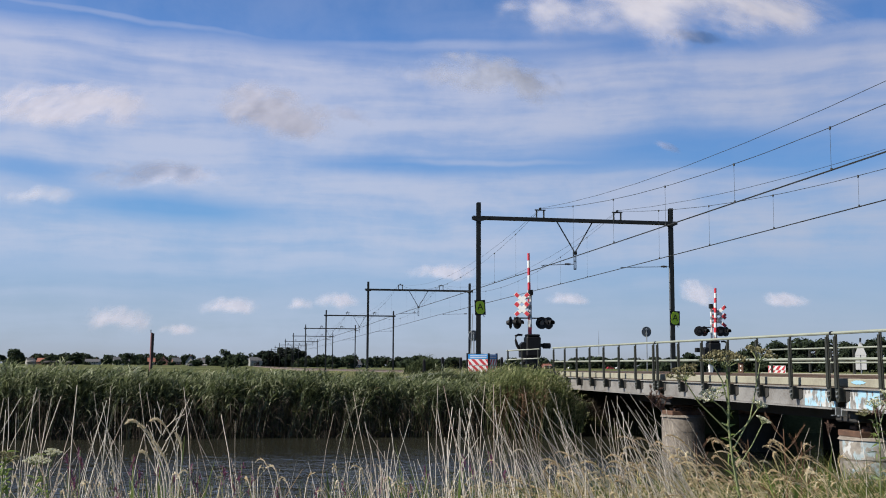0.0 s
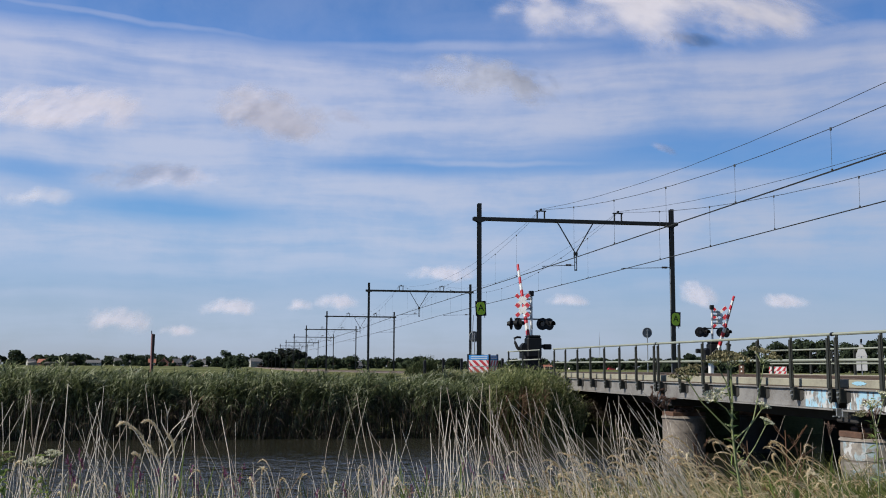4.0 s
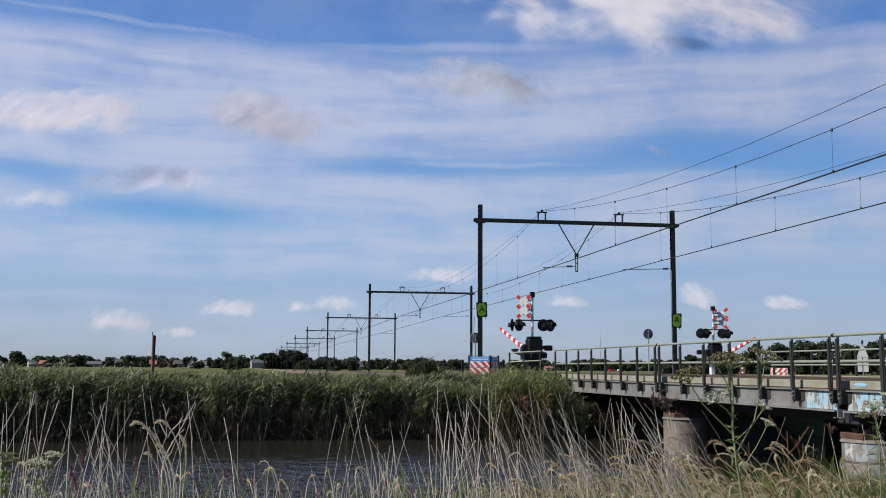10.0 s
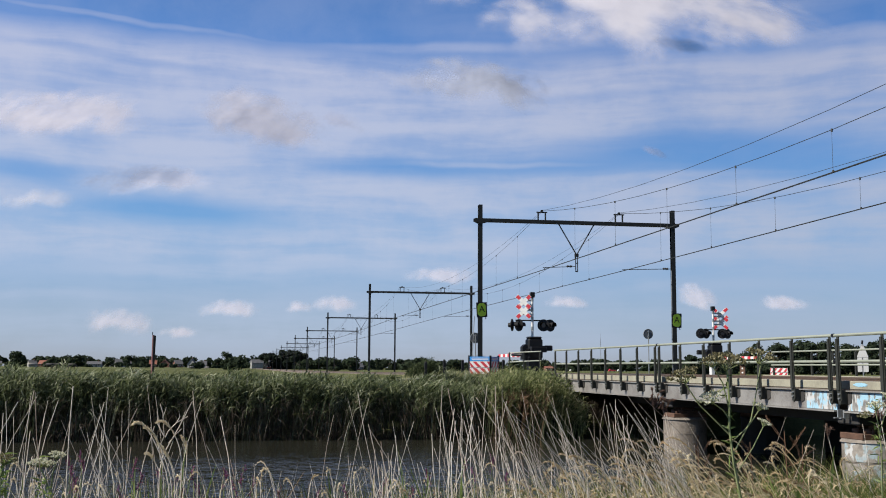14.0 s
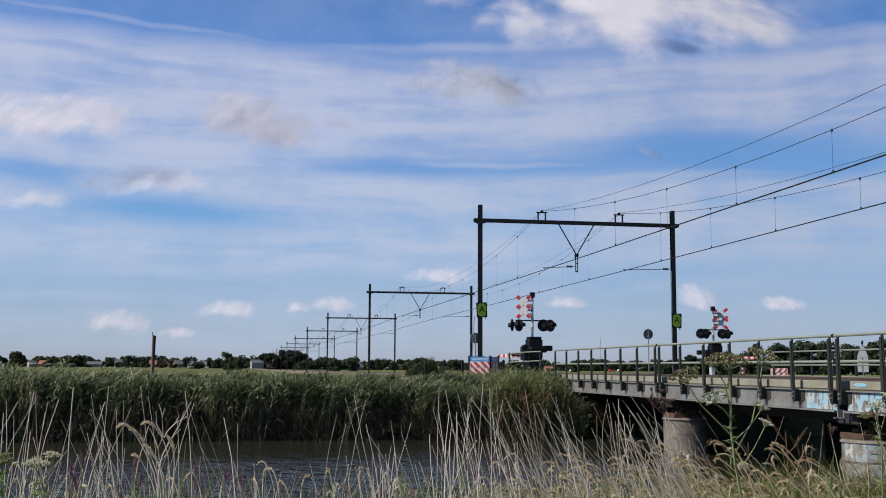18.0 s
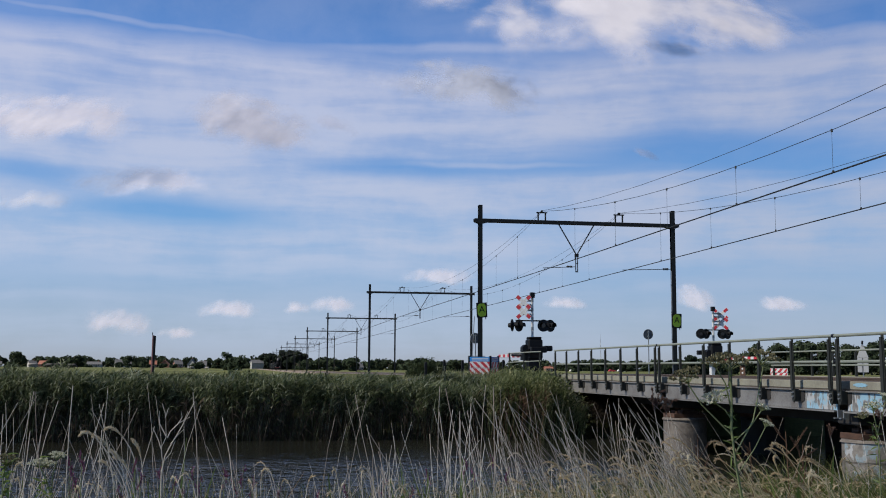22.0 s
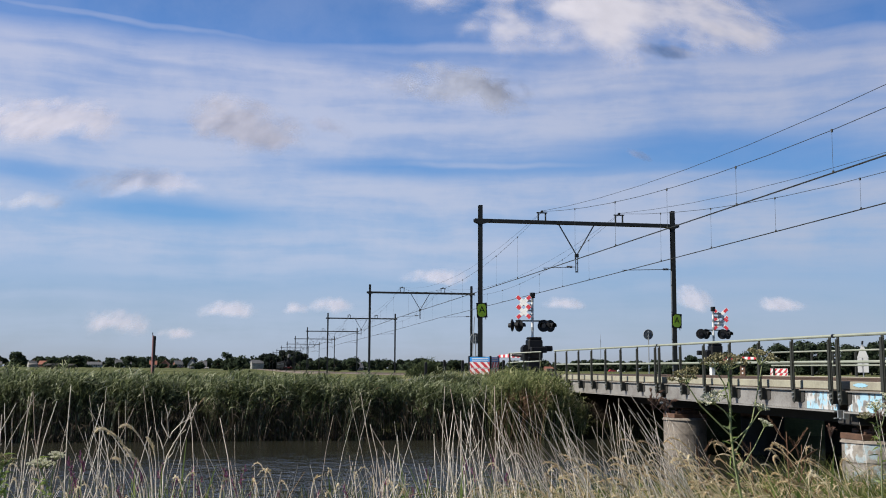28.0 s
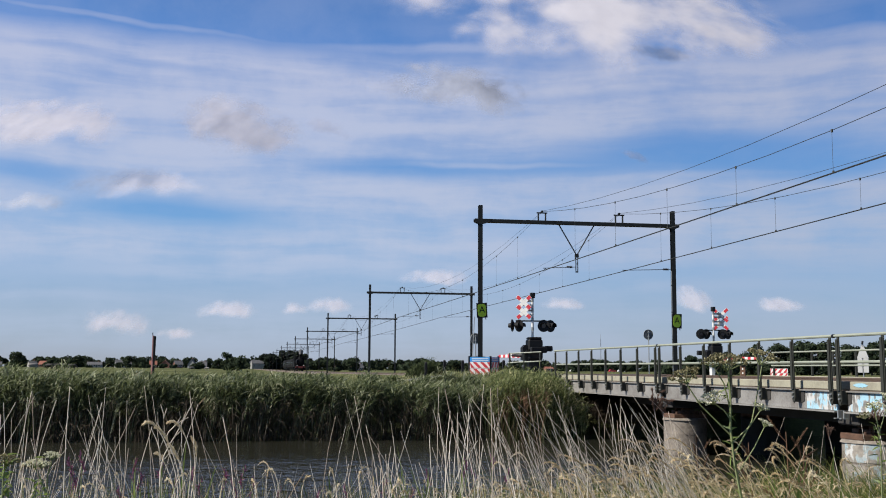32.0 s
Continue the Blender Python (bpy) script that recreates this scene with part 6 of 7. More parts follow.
def build_seed_grasses():
    """Tall grasses with arching golden heads: root u, top u and w, tip du and dw, distance."""
    r = random.Random(31)
    rows = [(-0.40, -0.41, -0.20, 0.02, -0.008, 5.0), (-0.16, -0.19, -0.215, -0.018, -0.006, 5.5), (-0.12, -0.135, -0.212, 0.02, -0.006, 5.5), (-0.205, -0.22, -0.21, -0.022, -0.006, 5.0),
            (-0.05, -0.06, -0.222, 0.03, -0.004, 5.6), (0.07, 0.05, -0.212, -0.025, -0.008, 6.0), (0.09, 0.06, -0.198, -0.02, -0.008, 6.2), (0.11, 0.085, -0.190, -0.025, -0.006, 6.4)]
    for k in range(30):
        u = -0.41 + 0.45 * r.random() ** (1.6 if k % 2 else 0.7)
        rows.append((u + r.uniform(0.0, 0.05), u, r.uniform(-0.236, -0.206), r.uniform(-0.022, -0.004) * r.choice((1, 1, -0.8)), r.uniform(-0.006, 0.008), r.uniform(5.0, 6.2)))
    for k in range(150):
        u = r.uniform(0.08, 0.37)
        w = -0.185 - 0.050 * r.random() - 0.02 * max(0, 0.2 - u) / 0.1
        rows.append((u + r.uniform(0.03, 0.13), u, w, r.uniform(-0.034, -0.014) * r.choice((1, 1, 1, 1, -0.6)), r.uniform(-0.004, 0.008), r.uniform(6.0, 9.5)))
    for k, (ru, tu, tw, du, dw, d) in enumerate(rows):
        top, tip = spot(tu, tw, d), spot(tu + du, tw + dw, d + r.uniform(-0.1, 0.1))
        root = spot(ru, tw, d)
        root.z = float(ground_height(root.x, root.y)) - 0.02
        pts = arch(root, top, tip)
        g = thing("seed_grass", "tall dry grass with an arching golden seed head", "grass", pose(*root), "golden grasses on the near bank")
        loc = [p - root for p in pts]
        part("stem", Mesh().tube(loc, [0.0031 - 0.0016 * i / len(loc) for i in range(len(loc))], 4), STRAW if k < 38 else GOLDEN_STEM, g)
        v, q = seed_head([tuple(p) for p in loc[-7:]], 0.013 if k < 38 else 0.018, 250, k, 0.17 if k < 38 else 0.20)
        part("seed_head", sheet_mesh("seed_head", v, q, CREAMY if (k < 38 and k % 2) or k % 4 == 0 else GOLD), None, g, "pale nodding seed head")
        if k < 60:
            swaying.append((g, 1.6))
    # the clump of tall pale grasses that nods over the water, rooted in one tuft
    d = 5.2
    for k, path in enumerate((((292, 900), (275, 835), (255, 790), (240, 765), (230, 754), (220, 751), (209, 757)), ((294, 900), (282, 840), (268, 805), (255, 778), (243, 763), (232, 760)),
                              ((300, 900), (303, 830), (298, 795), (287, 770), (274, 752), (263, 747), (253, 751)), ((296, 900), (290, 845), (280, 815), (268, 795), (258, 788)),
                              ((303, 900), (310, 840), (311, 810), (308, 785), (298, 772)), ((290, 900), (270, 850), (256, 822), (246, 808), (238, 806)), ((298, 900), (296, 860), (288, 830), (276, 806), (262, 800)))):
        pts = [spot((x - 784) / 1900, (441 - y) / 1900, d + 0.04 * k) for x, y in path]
        root = pts[0].copy()
        root.z = float(ground_height(root.x, root.y)) - 0.02
        loc = [Vector((0, 0, 0))]
        for a, b in zip(pts, pts[1:]):
            loc += [a.lerp(b, f) - root for f in (0.0, 0.33, 0.67)]
        loc.append(pts[-1] - root)
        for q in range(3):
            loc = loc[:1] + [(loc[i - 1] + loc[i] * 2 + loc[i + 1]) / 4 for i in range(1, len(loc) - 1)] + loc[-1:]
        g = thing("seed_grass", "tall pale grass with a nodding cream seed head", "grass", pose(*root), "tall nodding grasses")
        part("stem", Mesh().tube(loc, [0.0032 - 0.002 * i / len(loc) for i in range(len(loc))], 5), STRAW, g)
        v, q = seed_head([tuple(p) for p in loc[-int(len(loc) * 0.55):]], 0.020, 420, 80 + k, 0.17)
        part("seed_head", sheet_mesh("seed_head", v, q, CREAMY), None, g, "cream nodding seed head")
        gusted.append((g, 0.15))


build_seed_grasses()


def build_meadow_heads():
    """The mass of golden grass heads on the bank, too many to tell apart."""
    r = random.Random(33)
    stem_v, heads = [], []
    n = 1900
    base, top, bow = np.zeros((n, 3)), np.zeros((n, 3)), np.zeros((n, 3))
    for k in range(n):
        x, y = (r.uniform(2.6, 10.5), r.uniform(7.0, 16.0)) if k < 1000 else (r.uniform(1.0, 4.6), r.uniform(5.6, 10.5))
        z = float(ground_height(x, y))
        h = r.uniform(0.55, 0.95) if x < 2.4 else (r.uniform(0.65, 1.05) if x < 4.0 else r.uniform(0.40, 0.78))
        p = Vector((x, y, z))
        t = p + Vector((r.uniform(-1.0, -0.05) * h, r.uniform(-0.15, 0.15), h * r.uniform(0.68, 0.95)))
        base[k], top[k] = p, t
        e = t + Vector((r.uniform(-0.24, 0.08), r.uniform(-0.06, 0.06), r.uniform(-0.12, 0.03)))
        c = t + (t - p).normalized() * 0.08
        pts = [tuple(t.lerp(c, f).lerp(c.lerp(e, f), f)) for f in (0, 0.25, 0.5, 0.75, 1)]
        heads.append(seed_head(pts, 0.019, 70, 2000 + k, 0.24))
    bow[:, 0] = 0.05
    v, q = stalks(base, top, bow, np.full(n, 0.0018), 5, 3)
    tagged(new("golden_grass_stems", sheet_mesh("golden_grass_stems", v, q, GOLDEN_STEM)), "dry golden grass stems on the canal bank", "grass", kind="stuff")
    v, q = joined(heads)
    tagged(new("golden_grass_heads", sheet_mesh("golden_grass_heads", v, q, GOLD)), "golden nodding seed heads above the bank grass", "grass", kind="stuff")


build_meadow_heads()


def build_bank_grass():
    r = np.random.RandomState(41)
    groups = []
    for n, x0, x1, y0, y1, h0, h1 in ((12500, 2.2, 12.0, 6.0, 18.5, 0.4, 0.9), (6000, 2.5, 5.0, 6.6, 11.0, 0.6, 1.0), (6000, 1.2, 4.5, 6.0, 9.8, 0.4, 0.85), (3000, 6.0, 14.0, 14.0, 21.5, 0.4, 0.8), (4000, -8.0, 2.0, 2.5, 12.0, 0.25, 0.6)):
        x, y = r.uniform(x0, x1, n), r.uniform(y0, y1, n)
        keep = (near_shore(x) - y > -0.2) & (x * x + y * y > 4.0)
        x, y = x[keep], y[keep]
        m = len(x)
        base = np.stack([x, y, ground_height(x, y) - 0.02], 1)
        dirn = np.stack([r.normal(-0.5, 0.3, m), r.normal(0, 0.25, m), np.ones(m)], 1)
        droop = np.stack([r.normal(0.1, 0.3, m), r.normal(0, 0.3, m), -r.uniform(0.05, 0.45, m)], 1)
        a = r.uniform(0, np.pi, m)
        side = np.stack([np.cos(a), np.sin(a), np.zeros(m)], 1)
        groups.append(blades(base, dirn, r.uniform(h0, h1, m) * (1 + 0.35 * np.sin(x * 1.7) * np.sin(y * 1.3)), r.uniform(0.007, 0.019, m), droop, side, 5))
    v, q = joined(groups)
    tagged(new("bank_grass", sheet_mesh("bank_grass", v, q, GREEN_GRASS)), "long green and yellowing grass on the canal bank", "grass", kind="stuff")


build_bank_grass()


def build_low_growth():
    """The mixed green and brown undergrowth along the water's edge, below the tall stems."""
    r = np.random.RandomState(47)
    for name, n, material, low, high, label in (("undergrowth", 2900, GREEN_GRASS, -0.262, -0.203, "mixed green undergrowth at the water's edge"), ("dry_undergrowth", 560, STRAW, -0.255, -0.190, "dry broken stalks in the undergrowth"),
                                                ("brown_undergrowth", 750, GOLD, -0.255, -0.200, "brown withered leaves in the undergrowth")):
        u, d = r.uniform(-0.43, 0.17, n), r.uniform(4.8, 7.2, n)
        w = low + (high - low) * r.uniform(0, 1, n) ** 1.6
        top = np.array([spot(a, b, c) for a, b, c in zip(u, w, d)])
        base = top.copy()
        base[:, 0] += r.normal(0.06, 0.16, n)
        base[:, 1] += r.normal(0, 0.12, n)
        base[:, 2] = ground_height(base[:, 0], base[:, 1]) - 0.02
        dirn = top - base
        ln = np.linalg.norm(dirn, axis=1)
        a = r.uniform(0, np.pi, n)
        side = np.stack([np.cos(a), np.sin(a), np.zeros(n)], 1)
        bend = np.stack([r.normal(0, 0.14, n), r.normal(0, 0.1, n), -np.abs(r.normal(0, 0.05, n))], 1)
        v, q = blades(base, dirn / ln[:, None], ln, r.uniform(0.005, 0.013, n), bend, side, 6)
        tagged(new(name, sheet_mesh(name, v, q, material)), label, "undergrowth", kind="stuff")


build_low_growth()


def umbel(parent, centre, size, up, material, seed, rays=14):
    """A flat-topped flower head: thin rays that each carry a small cluster."""
    r = np.random.RandomState(seed)
    c, up = Vector(centre), Vector(up).normalized()
    q = up.to_track_quat("Z", "Y").to_matrix()
    foot = c - up * size * 0.55
    ends = []
    m = Mesh()
    for k in range(rays):
        a, f = k * 2.4, math.sqrt((k + 0.5) / rays)
        e = c + q @ Vector((math.cos(a) * f * size, math.sin(a) * f * size, (1 - f * f) * size * 0.22))
        m.tube([foot, foot.lerp(e, 0.6) + up * size * 0.06, e], [0.0022, 0.0017, 0.0013], 3)
        ends.append(e)
    part("rays", m, STALK, parent)
    n = rays * 26
    i = np.repeat(np.arange(rays), 26)
    p = np.array([tuple(e) for e in ends])[i] + r.normal(0, size * 0.085, (n, 3)) * np.array([1, 1, 0.55])
    d = r.normal(0, 0.6, (n, 3)) + np.array(tuple(up))
    d /= np.linalg.norm(d, axis=1)[:, None]
    s = np.cross(d, r.normal(0, 1, (n, 3)))
    s /= np.linalg.norm(s, axis=1)[:, None] + 1e-9
    v, f = blades(p, d, np.full(n, size * 0.12), np.full(n, size * 0.11), np.zeros((n, 3)), s, 2, 0.6)
    part("flower_head", sheet_mesh("flower_head", v, f, material), None, parent, "flat umbel of tiny flowers")


def build_umbellifer(d, root, forks, label, heads):
    """A branching stalk; forks are lists of (u, w) points, heads are (u, w, size, tilt, ripe)."""
    base = spot(root[0], root[1], d)
    base.z = float(ground_height(base.x, base.y)) - 0.02
    t = thing("cow_parsley", label, "wild plant", pose(*base))
    for k, (pts, rad) in enumerate(forks):
        loc = [spot(a, b, d) - base for a, b in pts]
        if k == 0:
            loc = [Vector((0, 0, 0))] + loc
        part("stalk", Mesh().tube(loc, [rad * (1 - 0.45 * i / len(loc)) for i in range(len(loc))], 7), STALK, t, "", True)
    for k, (u, w, size, tilt, ripe) in enumerate(heads):
        umbel(t, spot(u, w, d) - base, size, (tilt, -0.25, 1.0), SEEDY if ripe else UMBEL, 60 + k)
    r = np.random.RandomState(77)
    n = 46
    us = np.array([forks[0][0][i % len(forks[0][0])] for i in range(n)])
    p = np.array([tuple(spot(a, b - 0.01 + r.uniform(-0.02, 0.02), d) - base) for a, b in us])
    dr = r.normal(0, 0.5, (n, 3)) + np.array([0, 0, 0.35])
    dr /= np.linalg.norm(dr, axis=1)[:, None]
    s = np.cross(dr, r.normal(0, 1, (n, 3)))
    s /= np.linalg.norm(s, axis=1)[:, None]
    v, q = blades(p, dr, r.uniform(0.03, 0.07, n), r.uniform(0.007, 0.014, n), np.tile([0, 0, -0.3], (n, 1)), s, 3)
    part("leaves", sheet_mesh("leaves", v, q, BIGLEAF), None, t, "small feathery green leaves")
    swaying.append((t, 0.7))
    return t


build_umbellifer(5.6, (0.276, -0.22), (
    ([(0.278, -0.232), (0.272, -0.200), (0.268, -0.168), (0.268, -0.140), (0.266, -0.110)], 0.0085), ([(0.268, -0.150), (0.262, -0.125), (0.252, -0.108)], 0.004),
    ([(0.270, -0.175), (0.255, -0.160), (0.240, -0.145), (0.227, -0.125)], 0.0045), ([(0.272, -0.190), (0.288, -0.160), (0.293, -0.135), (0.298, -0.105)], 0.004),
    ([(0.270, -0.180), (0.286, -0.165), (0.296, -0.150)], 0.0035), ([(0.269, -0.160), (0.262, -0.150), (0.252, -0.143)], 0.004), ([(0.274, -0.21), (0.290, -0.185), (0.300, -0.165)], 0.003)),
    "tall branching umbellifer with ripening flat flower heads",
    ((0.225, -0.118, 0.085, -0.5, True), (0.266, -0.104, 0.105, 0.1, True), (0.298, -0.100, 0.085, 0.3, True), (0.250, -0.139, 0.07, -0.6, False), (0.297, -0.147, 0.045, 0.4, False), (0.252, -0.105, 0.06, -0.3, True), (0.301, -0.162, 0.04, 0.5, False)))
build_umbellifer(5.0, (-0.365, -0.25), (([(-0.366, -0.235), (-0.372, -0.215), (-0.378, -0.203)], 0.005), ([(-0.367, -0.228), (-0.366, -0.21), (-0.362, -0.197)], 0.0035)),
                 "white-flowered umbellifer on the near bank", ((-0.380, -0.199, 0.045, -0.2, False), (-0.362, -0.192, 0.04, 0.2, False), (-0.371, -0.20, 0.035, 0.0, False)))
build_umbellifer(6.8, (0.405, -0.2), (([(0.408, -0.19), (0.405, -0.165), (0.402, -0.150)], 0.005), ([(0.406, -0.172), (0.412, -0.150), (0.414, -0.140)], 0.0035)),
                 "umbellifer with cream flower heads near the bridge", ((0.402, -0.146, 0.06, -0.2, False), (0.414, -0.137, 0.05, 0.3, False), (0.392, -0.155, 0.045, -0.4, True)))
build_umbellifer(4.6, (-0.41, -0.22), (([(-0.412, -0.21), (-0.408, -0.200)], 0.004),), "brownish seeding umbellifer at the water's edge", ((-0.408, -0.196, 0.05, 0.3, True),))


def build_loosestrife():
    r = random.Random(51)
    for k, (u, w, d) in enumerate(((-0.347, -0.195, 5.2), (-0.340, -0.215, 5.3), (-0.262, -0.200, 5.6), (-0.250, -0.213, 5.6), (-0.244, -0.222, 5.5), (-0.204, -0.205, 5.6), (-0.195, -0.215, 5.7), (-0.30, -0.222, 5.0), (-0.152, -0.222, 5.8),
                                   (-0.055, -0.215, 6.0), (-0.03, -0.222, 6.0), (0.02, -0.195, 6.2), (0.028, -0.205, 6.3), (-0.09, -0.22, 5.6), (-0.115, -0.225, 5.6), (0.06, -0.205, 6.5),
                                   (-0.288, -0.196, 5.2), (-0.283, -0.206, 5.2), (-0.345, -0.206, 5.0), (-0.336, -0.190, 5.1), (-0.232, -0.204, 5.5), (-0.226, -0.214, 5.5), (-0.186, -0.203, 5.7), (-0.178, -0.213, 5.7), (0.045, -0.192, 6.4), (-0.014, -0.206, 6.1))):
        top = spot(u, w, d)
        root = top.copy()
        root.x += r.uniform(-0.06, 0.08)
        root.z = float(ground_height(root.x, root.y)) - 0.02
        t = thing("loosestrife", "purple loosestrife spike among the dry stems", "wild flower", pose(*root), "purple loosestrife")
        h = top - root
        part("stem", Mesh().tube([Vector((0, 0, 0)), h * 0.5 + Vector((0.01, 0, 0)), h], [0.004, 0.0032, 0.002], 5), STALK, t)
        pts = [tuple(h - h.normalized() * 0.11 + h.normalized() * 0.12 * i / 4 + Vector((0.012 * math.sin(i * 1.3 + k), 0, 0))) for i in range(5)]
        v, q = seed_head(pts, 0.020, 60, 300 + k, 0.5)
        part("spike", sheet_mesh("spike", v, q, PURPLE), None, t, "purple flower spike")
        rr = np.random.RandomState(900 + k)
        n = 16
        p = np.array([tuple(h * f) for f in rr.uniform(0.35, 0.85, n)])
        a = rr.uniform(0, 6.28, n)
        dr = np.stack([np.cos(a), np.sin(a), np.full(n, 0.5)], 1)
        s = np.stack([-np.sin(a), np.cos(a), np.zeros(n)], 1)
        v, q = blades(p, dr, rr.uniform(0.04, 0.08, n), np.full(n, 0.012), np.tile([0, 0, -0.4], (n, 1)), s, 2)
        part("leaves", sheet_mesh("leaves", v, q, BIGLEAF), None, t)


build_loosestrife()


def build_broad_leaves():
    r = np.random.RandomState(61)
    for k, (u, w, d, ln, lean) in enumerate(((-0.032, -0.200, 5.6, 0.5, -0.5), (-0.028, -0.212, 5.6, 0.45, -0.3), (-0.086, -0.215, 5.6, 0.5, -0.2), (-0.018, -0.215, 5.7, 0.5, 0.3), (-0.256, -0.195, 5.4, 0.45, 0.1),
                                             (-0.25, -0.205, 5.4, 0.4, 0.3), (-0.26, -0.21, 5.4, 0.4, -0.3), (-0.012, -0.222, 5.8, 0.5, -0.6), (0.03, -0.22, 6.0, 0.5, 0.2), (0.318, -0.185, 7.5, 0.6, -0.2), (0.33, -0.20, 7.5, 0.6, 0.3), (0.352, -0.195, 8.0, 0.6, -0.1))):
        top = spot(u, w, d)
        root = top - Vector((lean * 0.35, 0, ln))
        root.z = float(ground_height(root.x, root.y)) - 0.02
        n = 12
        t = thing("sedge_tuft", "fresh green sedge tuft with broad blades", "sedge", pose(*root), "green tufts on the near bank")
        h = np.array(tuple(top - root))
        dr = np.tile(h, (n, 1)) + r.normal(0, 0.12, (n, 3))
        a = r.uniform(0, np.pi, n)
        s = np.stack([np.cos(a), np.sin(a) * 0.4, np.zeros(n)], 1)
        v, q = blades(np.zeros((n, 3)) + r.normal(0, 0.02, (n, 3)) * np.array([1, 1, 0]), dr, r.uniform(0.8, 1.02, n), r.uniform(0.03, 0.065, n), np.stack([r.normal(0, 0.08, n), r.normal(0, 0.05, n), -r.uniform(0.0, 0.08, n)], 1), s, 6, 0.05)
        part("leaf_tuft", sheet_mesh("leaf_tuft", v, q, BIGLEAF), None, t)


build_broad_leaves()


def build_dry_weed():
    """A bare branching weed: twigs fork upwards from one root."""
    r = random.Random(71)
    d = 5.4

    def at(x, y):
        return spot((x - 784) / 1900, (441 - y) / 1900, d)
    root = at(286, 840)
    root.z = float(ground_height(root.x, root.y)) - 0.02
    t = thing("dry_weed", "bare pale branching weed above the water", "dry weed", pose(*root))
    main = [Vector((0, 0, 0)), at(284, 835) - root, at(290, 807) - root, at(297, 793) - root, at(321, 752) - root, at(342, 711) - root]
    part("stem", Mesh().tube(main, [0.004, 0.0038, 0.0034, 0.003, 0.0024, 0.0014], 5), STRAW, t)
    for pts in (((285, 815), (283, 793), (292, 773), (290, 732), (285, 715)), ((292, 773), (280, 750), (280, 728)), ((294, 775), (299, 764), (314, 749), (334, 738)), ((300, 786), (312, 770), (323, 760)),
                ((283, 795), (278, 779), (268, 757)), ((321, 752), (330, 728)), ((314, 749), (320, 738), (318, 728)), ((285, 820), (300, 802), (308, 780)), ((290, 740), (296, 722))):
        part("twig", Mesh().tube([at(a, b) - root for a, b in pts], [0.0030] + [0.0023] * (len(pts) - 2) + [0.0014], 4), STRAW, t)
    swaying.append((t, 0.8))


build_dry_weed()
RUSTY = foliage("rusty_dock", [(0.0, (0.09, 0.05, 0.03)), (0.6, (0.17, 0.095, 0.055)), (1.0, (0.26, 0.16, 0.09))], 0.8, 0.2)
MOUND_X = (8.1, 8.74, 9.38, 9.7, 10.03, 10.35, 10.7, 11.05, 11.5)
MOUND_TOP = (0.10, 0.20, 0.38, 0.46, 0.40, 0.12, -0.05, -0.32, -0.9)
dock = reed_belt("rusty_docks", 60, 8.0, 9.9, 36.5, 37.3, 18, 1.8, 9, "rust-brown seeding docks among the reeds", ((8.0, 9.0, 9.9), (-0.3, 0.05, -0.35)), 0.6)
dock.data.materials[0] = RUSTY
swaying.append((dock, 0.8))
tangle = reed_belt("herb_tangle", 1750, 8.1, 11.5, 36.8, 40.6, 8, 2.0, 13, "tangled green and rusty herbs at the bridge end", (MOUND_X, MOUND_TOP), 0.62)
weeds = reed_belt("weed_patch", 420, 8.5, 10.4, 58.0, 60.5, 15, 2.0, 10, "dark weedy clump beside the track", ((8.5, 9.2, 9.9, 10.4), (0.4, 0.85, 0.75, 0.4)), 0.8)
weeds.data.materials[0] = WEED
tangle.data.materials[0] = HERB
# Dark growth added for the missing shade on the slope under the bridge.
shade_growth = reed_belt("dry_herbs", 500, 11.4, 14.2, 37.4, 40.8, 9, 2.0, 8, "dark brown herbs added as shade on the slope under the bridge end", ((11.4, 14.2), (-0.75, -0.75)), 0.6)
shade_growth.data.materials[0] = SHADED_DEAD_REED
swaying.append((tangle, 0.9))


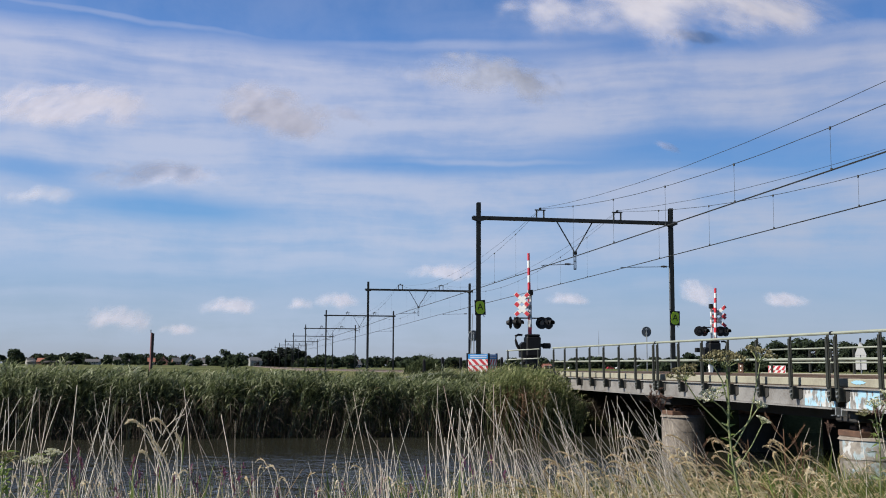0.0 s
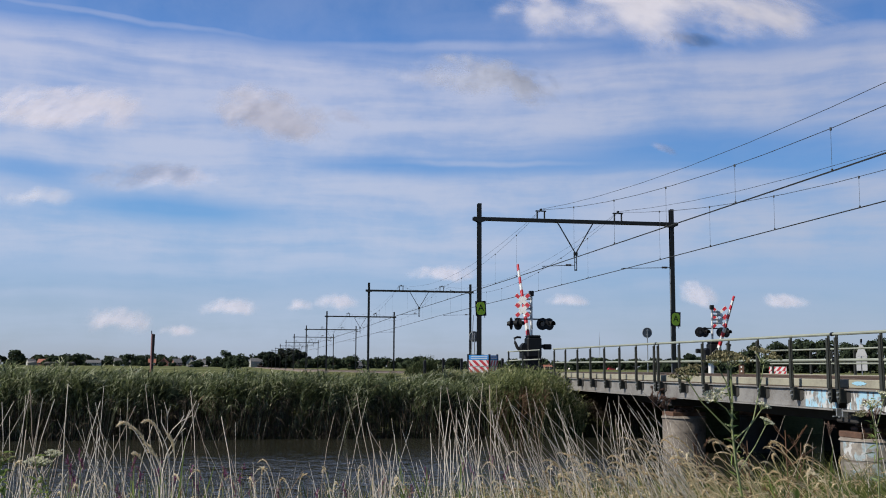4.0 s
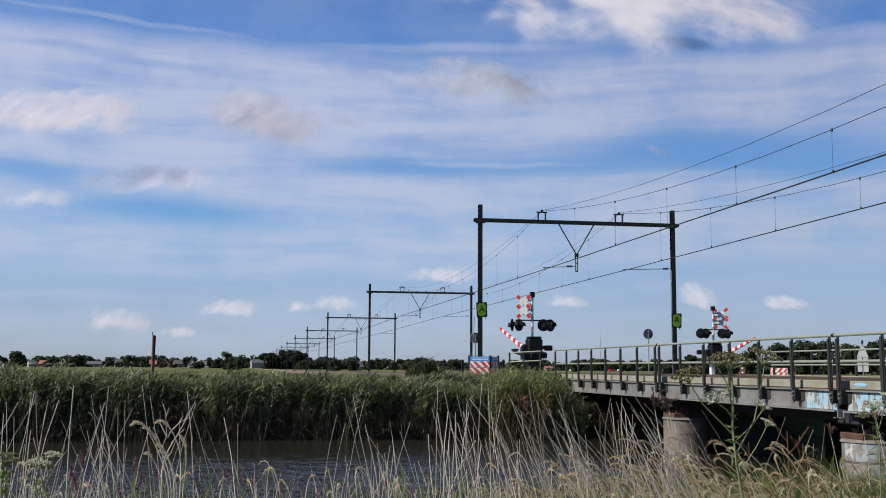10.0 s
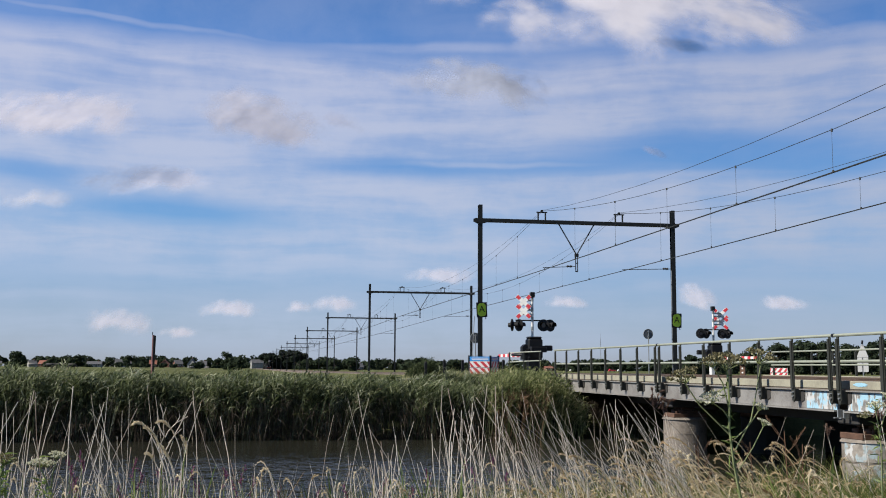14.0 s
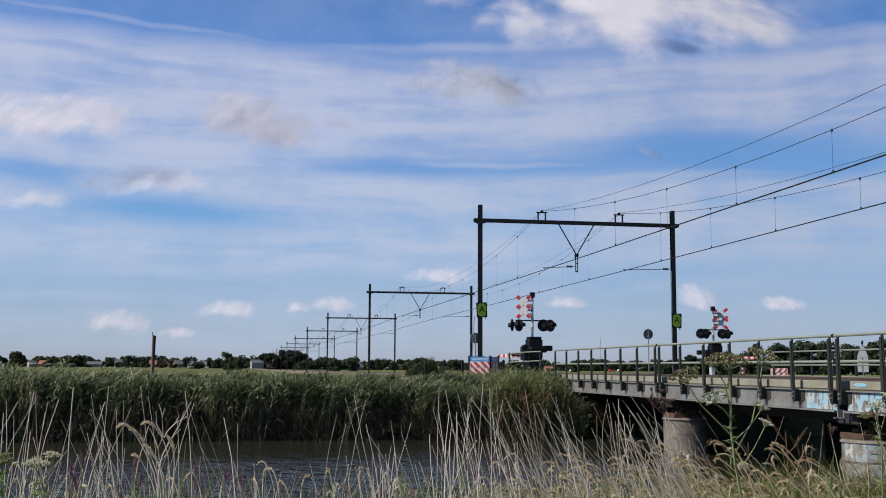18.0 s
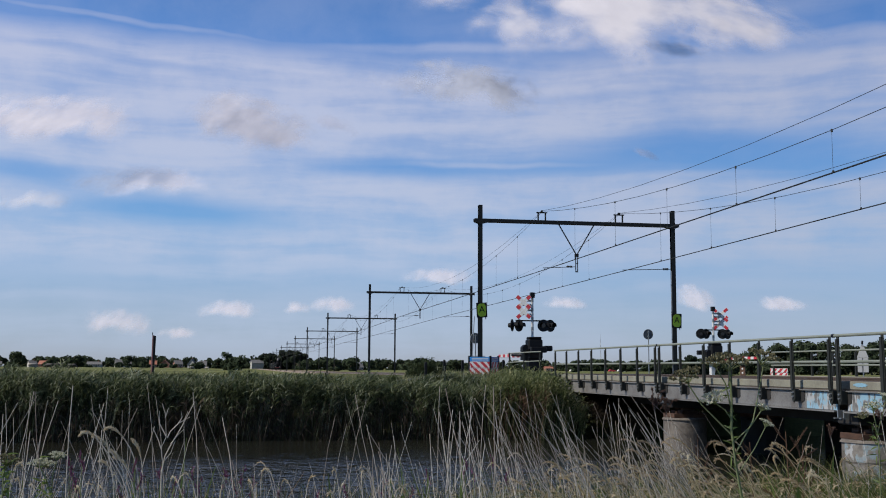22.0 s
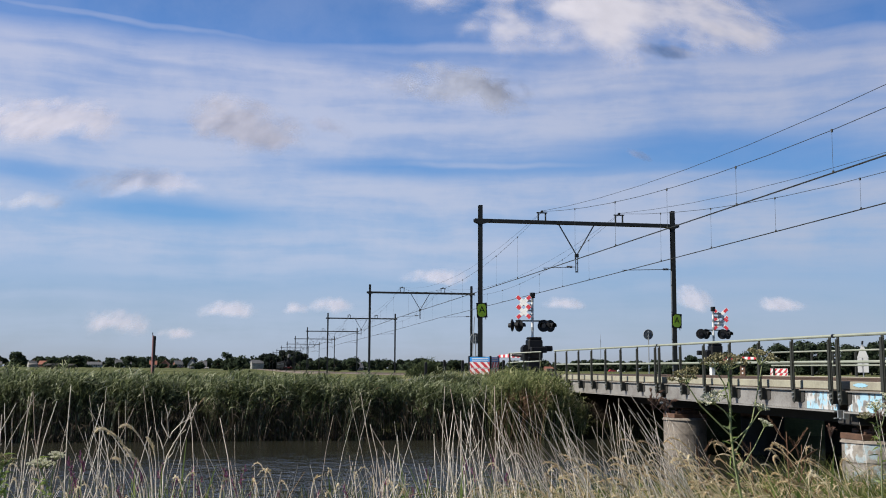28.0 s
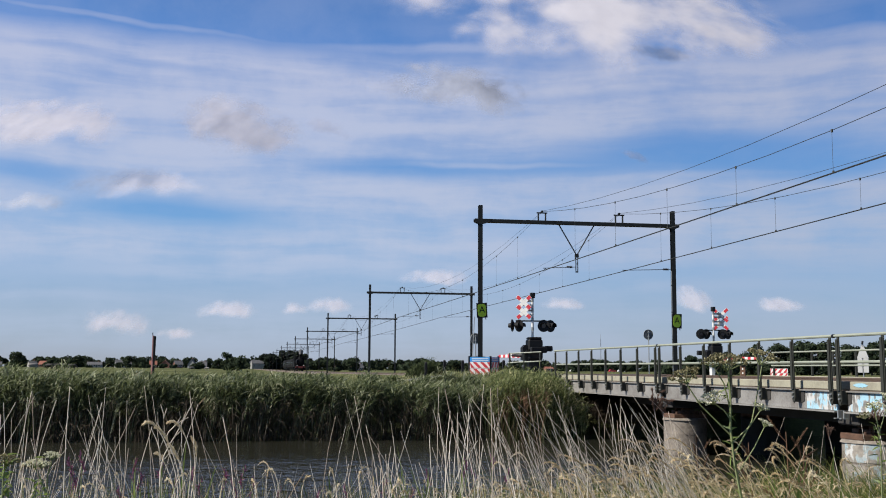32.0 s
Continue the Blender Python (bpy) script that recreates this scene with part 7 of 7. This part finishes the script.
def build_plumes():
    """Fluffy brown seed plumes on stems, and a brown dock, in front of the bridge."""
    r = random.Random(81)
    for k, (u, w, d, size) in enumerate(((0.196, -0.146, 8.5, 0.16), (0.206, -0.150, 8.6, 0.12), (0.405, -0.155, 8.0, 0.12), (0.36, -0.172, 8.4, 0.09))):
        top = spot(u, w, d)
        root = top + Vector((r.uniform(0.1, 0.3), 0, 0))
        root.z = float(ground_height(root.x, root.y)) - 0.02
        t = thing("reed_plume", "reed stem with a fluffy brown seed plume", "reed", pose(*root))
        h = top - root
        part("stem", Mesh().tube([Vector((0, 0, 0)), h * 0.55 + Vector((0.03, 0, 0)), h], [0.004, 0.003, 0.002], 5), STRAW, t)
        groups = []
        for b in range(7):
            e = h + Vector((r.uniform(-0.5, 1.0) * size, r.uniform(-0.4, 0.4) * size, r.uniform(-0.3, 0.9) * size))
            c = h.lerp(e, 0.5) + Vector((0, 0, size * 0.25))
            groups.append(seed_head([tuple(h - Vector((0, 0, 0.04))), tuple(c), tuple(e)], size * 0.13, 200, 700 + 10 * k + b))
        v, q = joined(groups)
        part("plume", sheet_mesh("plume", v, q, BROWN_PLUME), None, t, "fluffy brown plume")
        swaying.append((t, 1.0))
    for k, (u, w, d) in enumerate(((0.319, -0.170, 7.6), (0.335, -0.182, 7.8), (0.237, -0.176, 8.6), (0.285, -0.180, 8.2))):
        top = spot(u, w, d)
        root = top + Vector((r.uniform(-0.05, 0.12), 0, 0))
        root.z = float(ground_height(root.x, root.y)) - 0.02
        t = thing("dock", "dried dock with rust-brown seed stalks", "wild plant", pose(*root), "dried docks on the bank")
        h = top - root
        part("stem", Mesh().tube([Vector((0, 0, 0)), h * 0.5, h], [0.006, 0.005, 0.003], 6), RUSTY, t)
        for b in range(8):
            p = h * (0.45 + 0.07 * b)
            e = p + Vector((r.uniform(-0.22, 0.22), r.uniform(-0.1, 0.1), r.uniform(0.08, 0.22)))
            part("twig", Mesh().tube([p, p.lerp(e, 0.5) + Vector((0, 0, -0.02)), e], [0.003, 0.002, 0.0015], 4), RUSTY, t)
            v, q = seed_head([tuple(p.lerp(e, 0.3)), tuple(p.lerp(e, 0.65)), tuple(e)], 0.026, 60, 760 + 10 * k + b)
            part("seed_cluster", sheet_mesh("seed_cluster", v, q, RUSTY), None, t, "rust-brown seed cluster")
        swaying.append((t, 0.6))


build_plumes()

# ---- what moves ----
LOWERING = ((0.0, 88), (2.7, 88), (3.1, 83), (3.5, 75), (4.5, 63), (5.5, 53), (6.0, 48), (7.0, 39.5), (8.0, 32), (9.0, 24.5), (10.0, 17), (11.0, 10), (11.5, 6.5), (12.3, 1.5), (13.0, 0), (32.0, 0))

# how far the gusts push the tall nodding grasses, at their heads
GUSTS = ((0.0, 11), (2.0, -25), (4.0, 0), (6.0, 10), (8.0, 7), (10.0, 15), (12.0, 2), (14.0, 16), (17.0, 7), (19.0, -11), (21.0, -31), (23.0, -56), (25.0, 1), (28.0, -28), (30.0, 14), (31.0, -12), (32.0, 29))


def rail_spot(y):
    return pose(14.5 + line_shift(y), y, RAIL_TOP - 0.02 + float(line_drop(y)), 0, 0, math.degrees((line_shift(y - 5) - line_shift(y + 5)) / 10))


def sway(ob, degrees, seed):
    """Wind: a slow uneven rocking of a rooted plant about its foot."""
    r = random.Random(seed)
    p1, p2, a, b = r.uniform(2.2, 3.4), r.uniform(5.0, 8.0), r.uniform(0, 6.28), r.uniform(0, 6.28)
    rest = ob.matrix_basis.copy()
    rows = []
    for k in range(41):
        t = 0.8 * k
        s = 0.6 * math.sin(2 * math.pi * t / p1 + a) + 0.4 * math.sin(2 * math.pi * t / p2 + b)
        rows.append((t, rest @ Euler((radians(degrees * 0.3 * math.sin(2 * math.pi * t / p2 + a)), radians(degrees * s), 0)).to_matrix().to_4x4()))
    walk(ob, rows)


def motions():
    for boom, pivot, heading, share in ((boom_a, BOOM_A, 6, 1.0), (boom_b, BOOM_B, -172, 0.92)):
        walk(boom, [(t, pose(*pivot, -(90 - (a if a > 80 else a * share)), 0, heading)) for t, a in LOWERING])
    for ob, back in [(loco, 0.0)] + [(c, 17.6 + 20.2 * i) for i, c in enumerate(coaches)]:
        walk(ob, [(t, rail_spot(300 + 24.0 * (32 - t) + back)) for t in range(0, 33, 4)])
    for k, (ob, degrees) in enumerate(swaying):
        sway(ob, degrees, 70 + k)
    overhead = Vector((6, 25, 0)) + SUN_TO * 1200
    for ob, middle in shading_clouds:
        walk(ob, [(t, pose(overhead.x + 22.0 * (middle - t), overhead.y, overhead.z + (0 if middle > 10 else 60))) for t in (0, 16, 32)])
    for ob, share in gusted:
        rest = ob.matrix_basis.copy()
        walk(ob, [(t, rest @ Euler((0, radians(share * g), 0)).to_matrix().to_4x4()) for t, g in GUSTS])
    for ob, u, w, tilt, du, dw in clouds:
        walk(ob, [(t, sky_pose(u + du * (t / 32 - 0.5), w + dw * (t / 32 - 0.5), tilt)) for t in (0, 16, 32)])


motions()
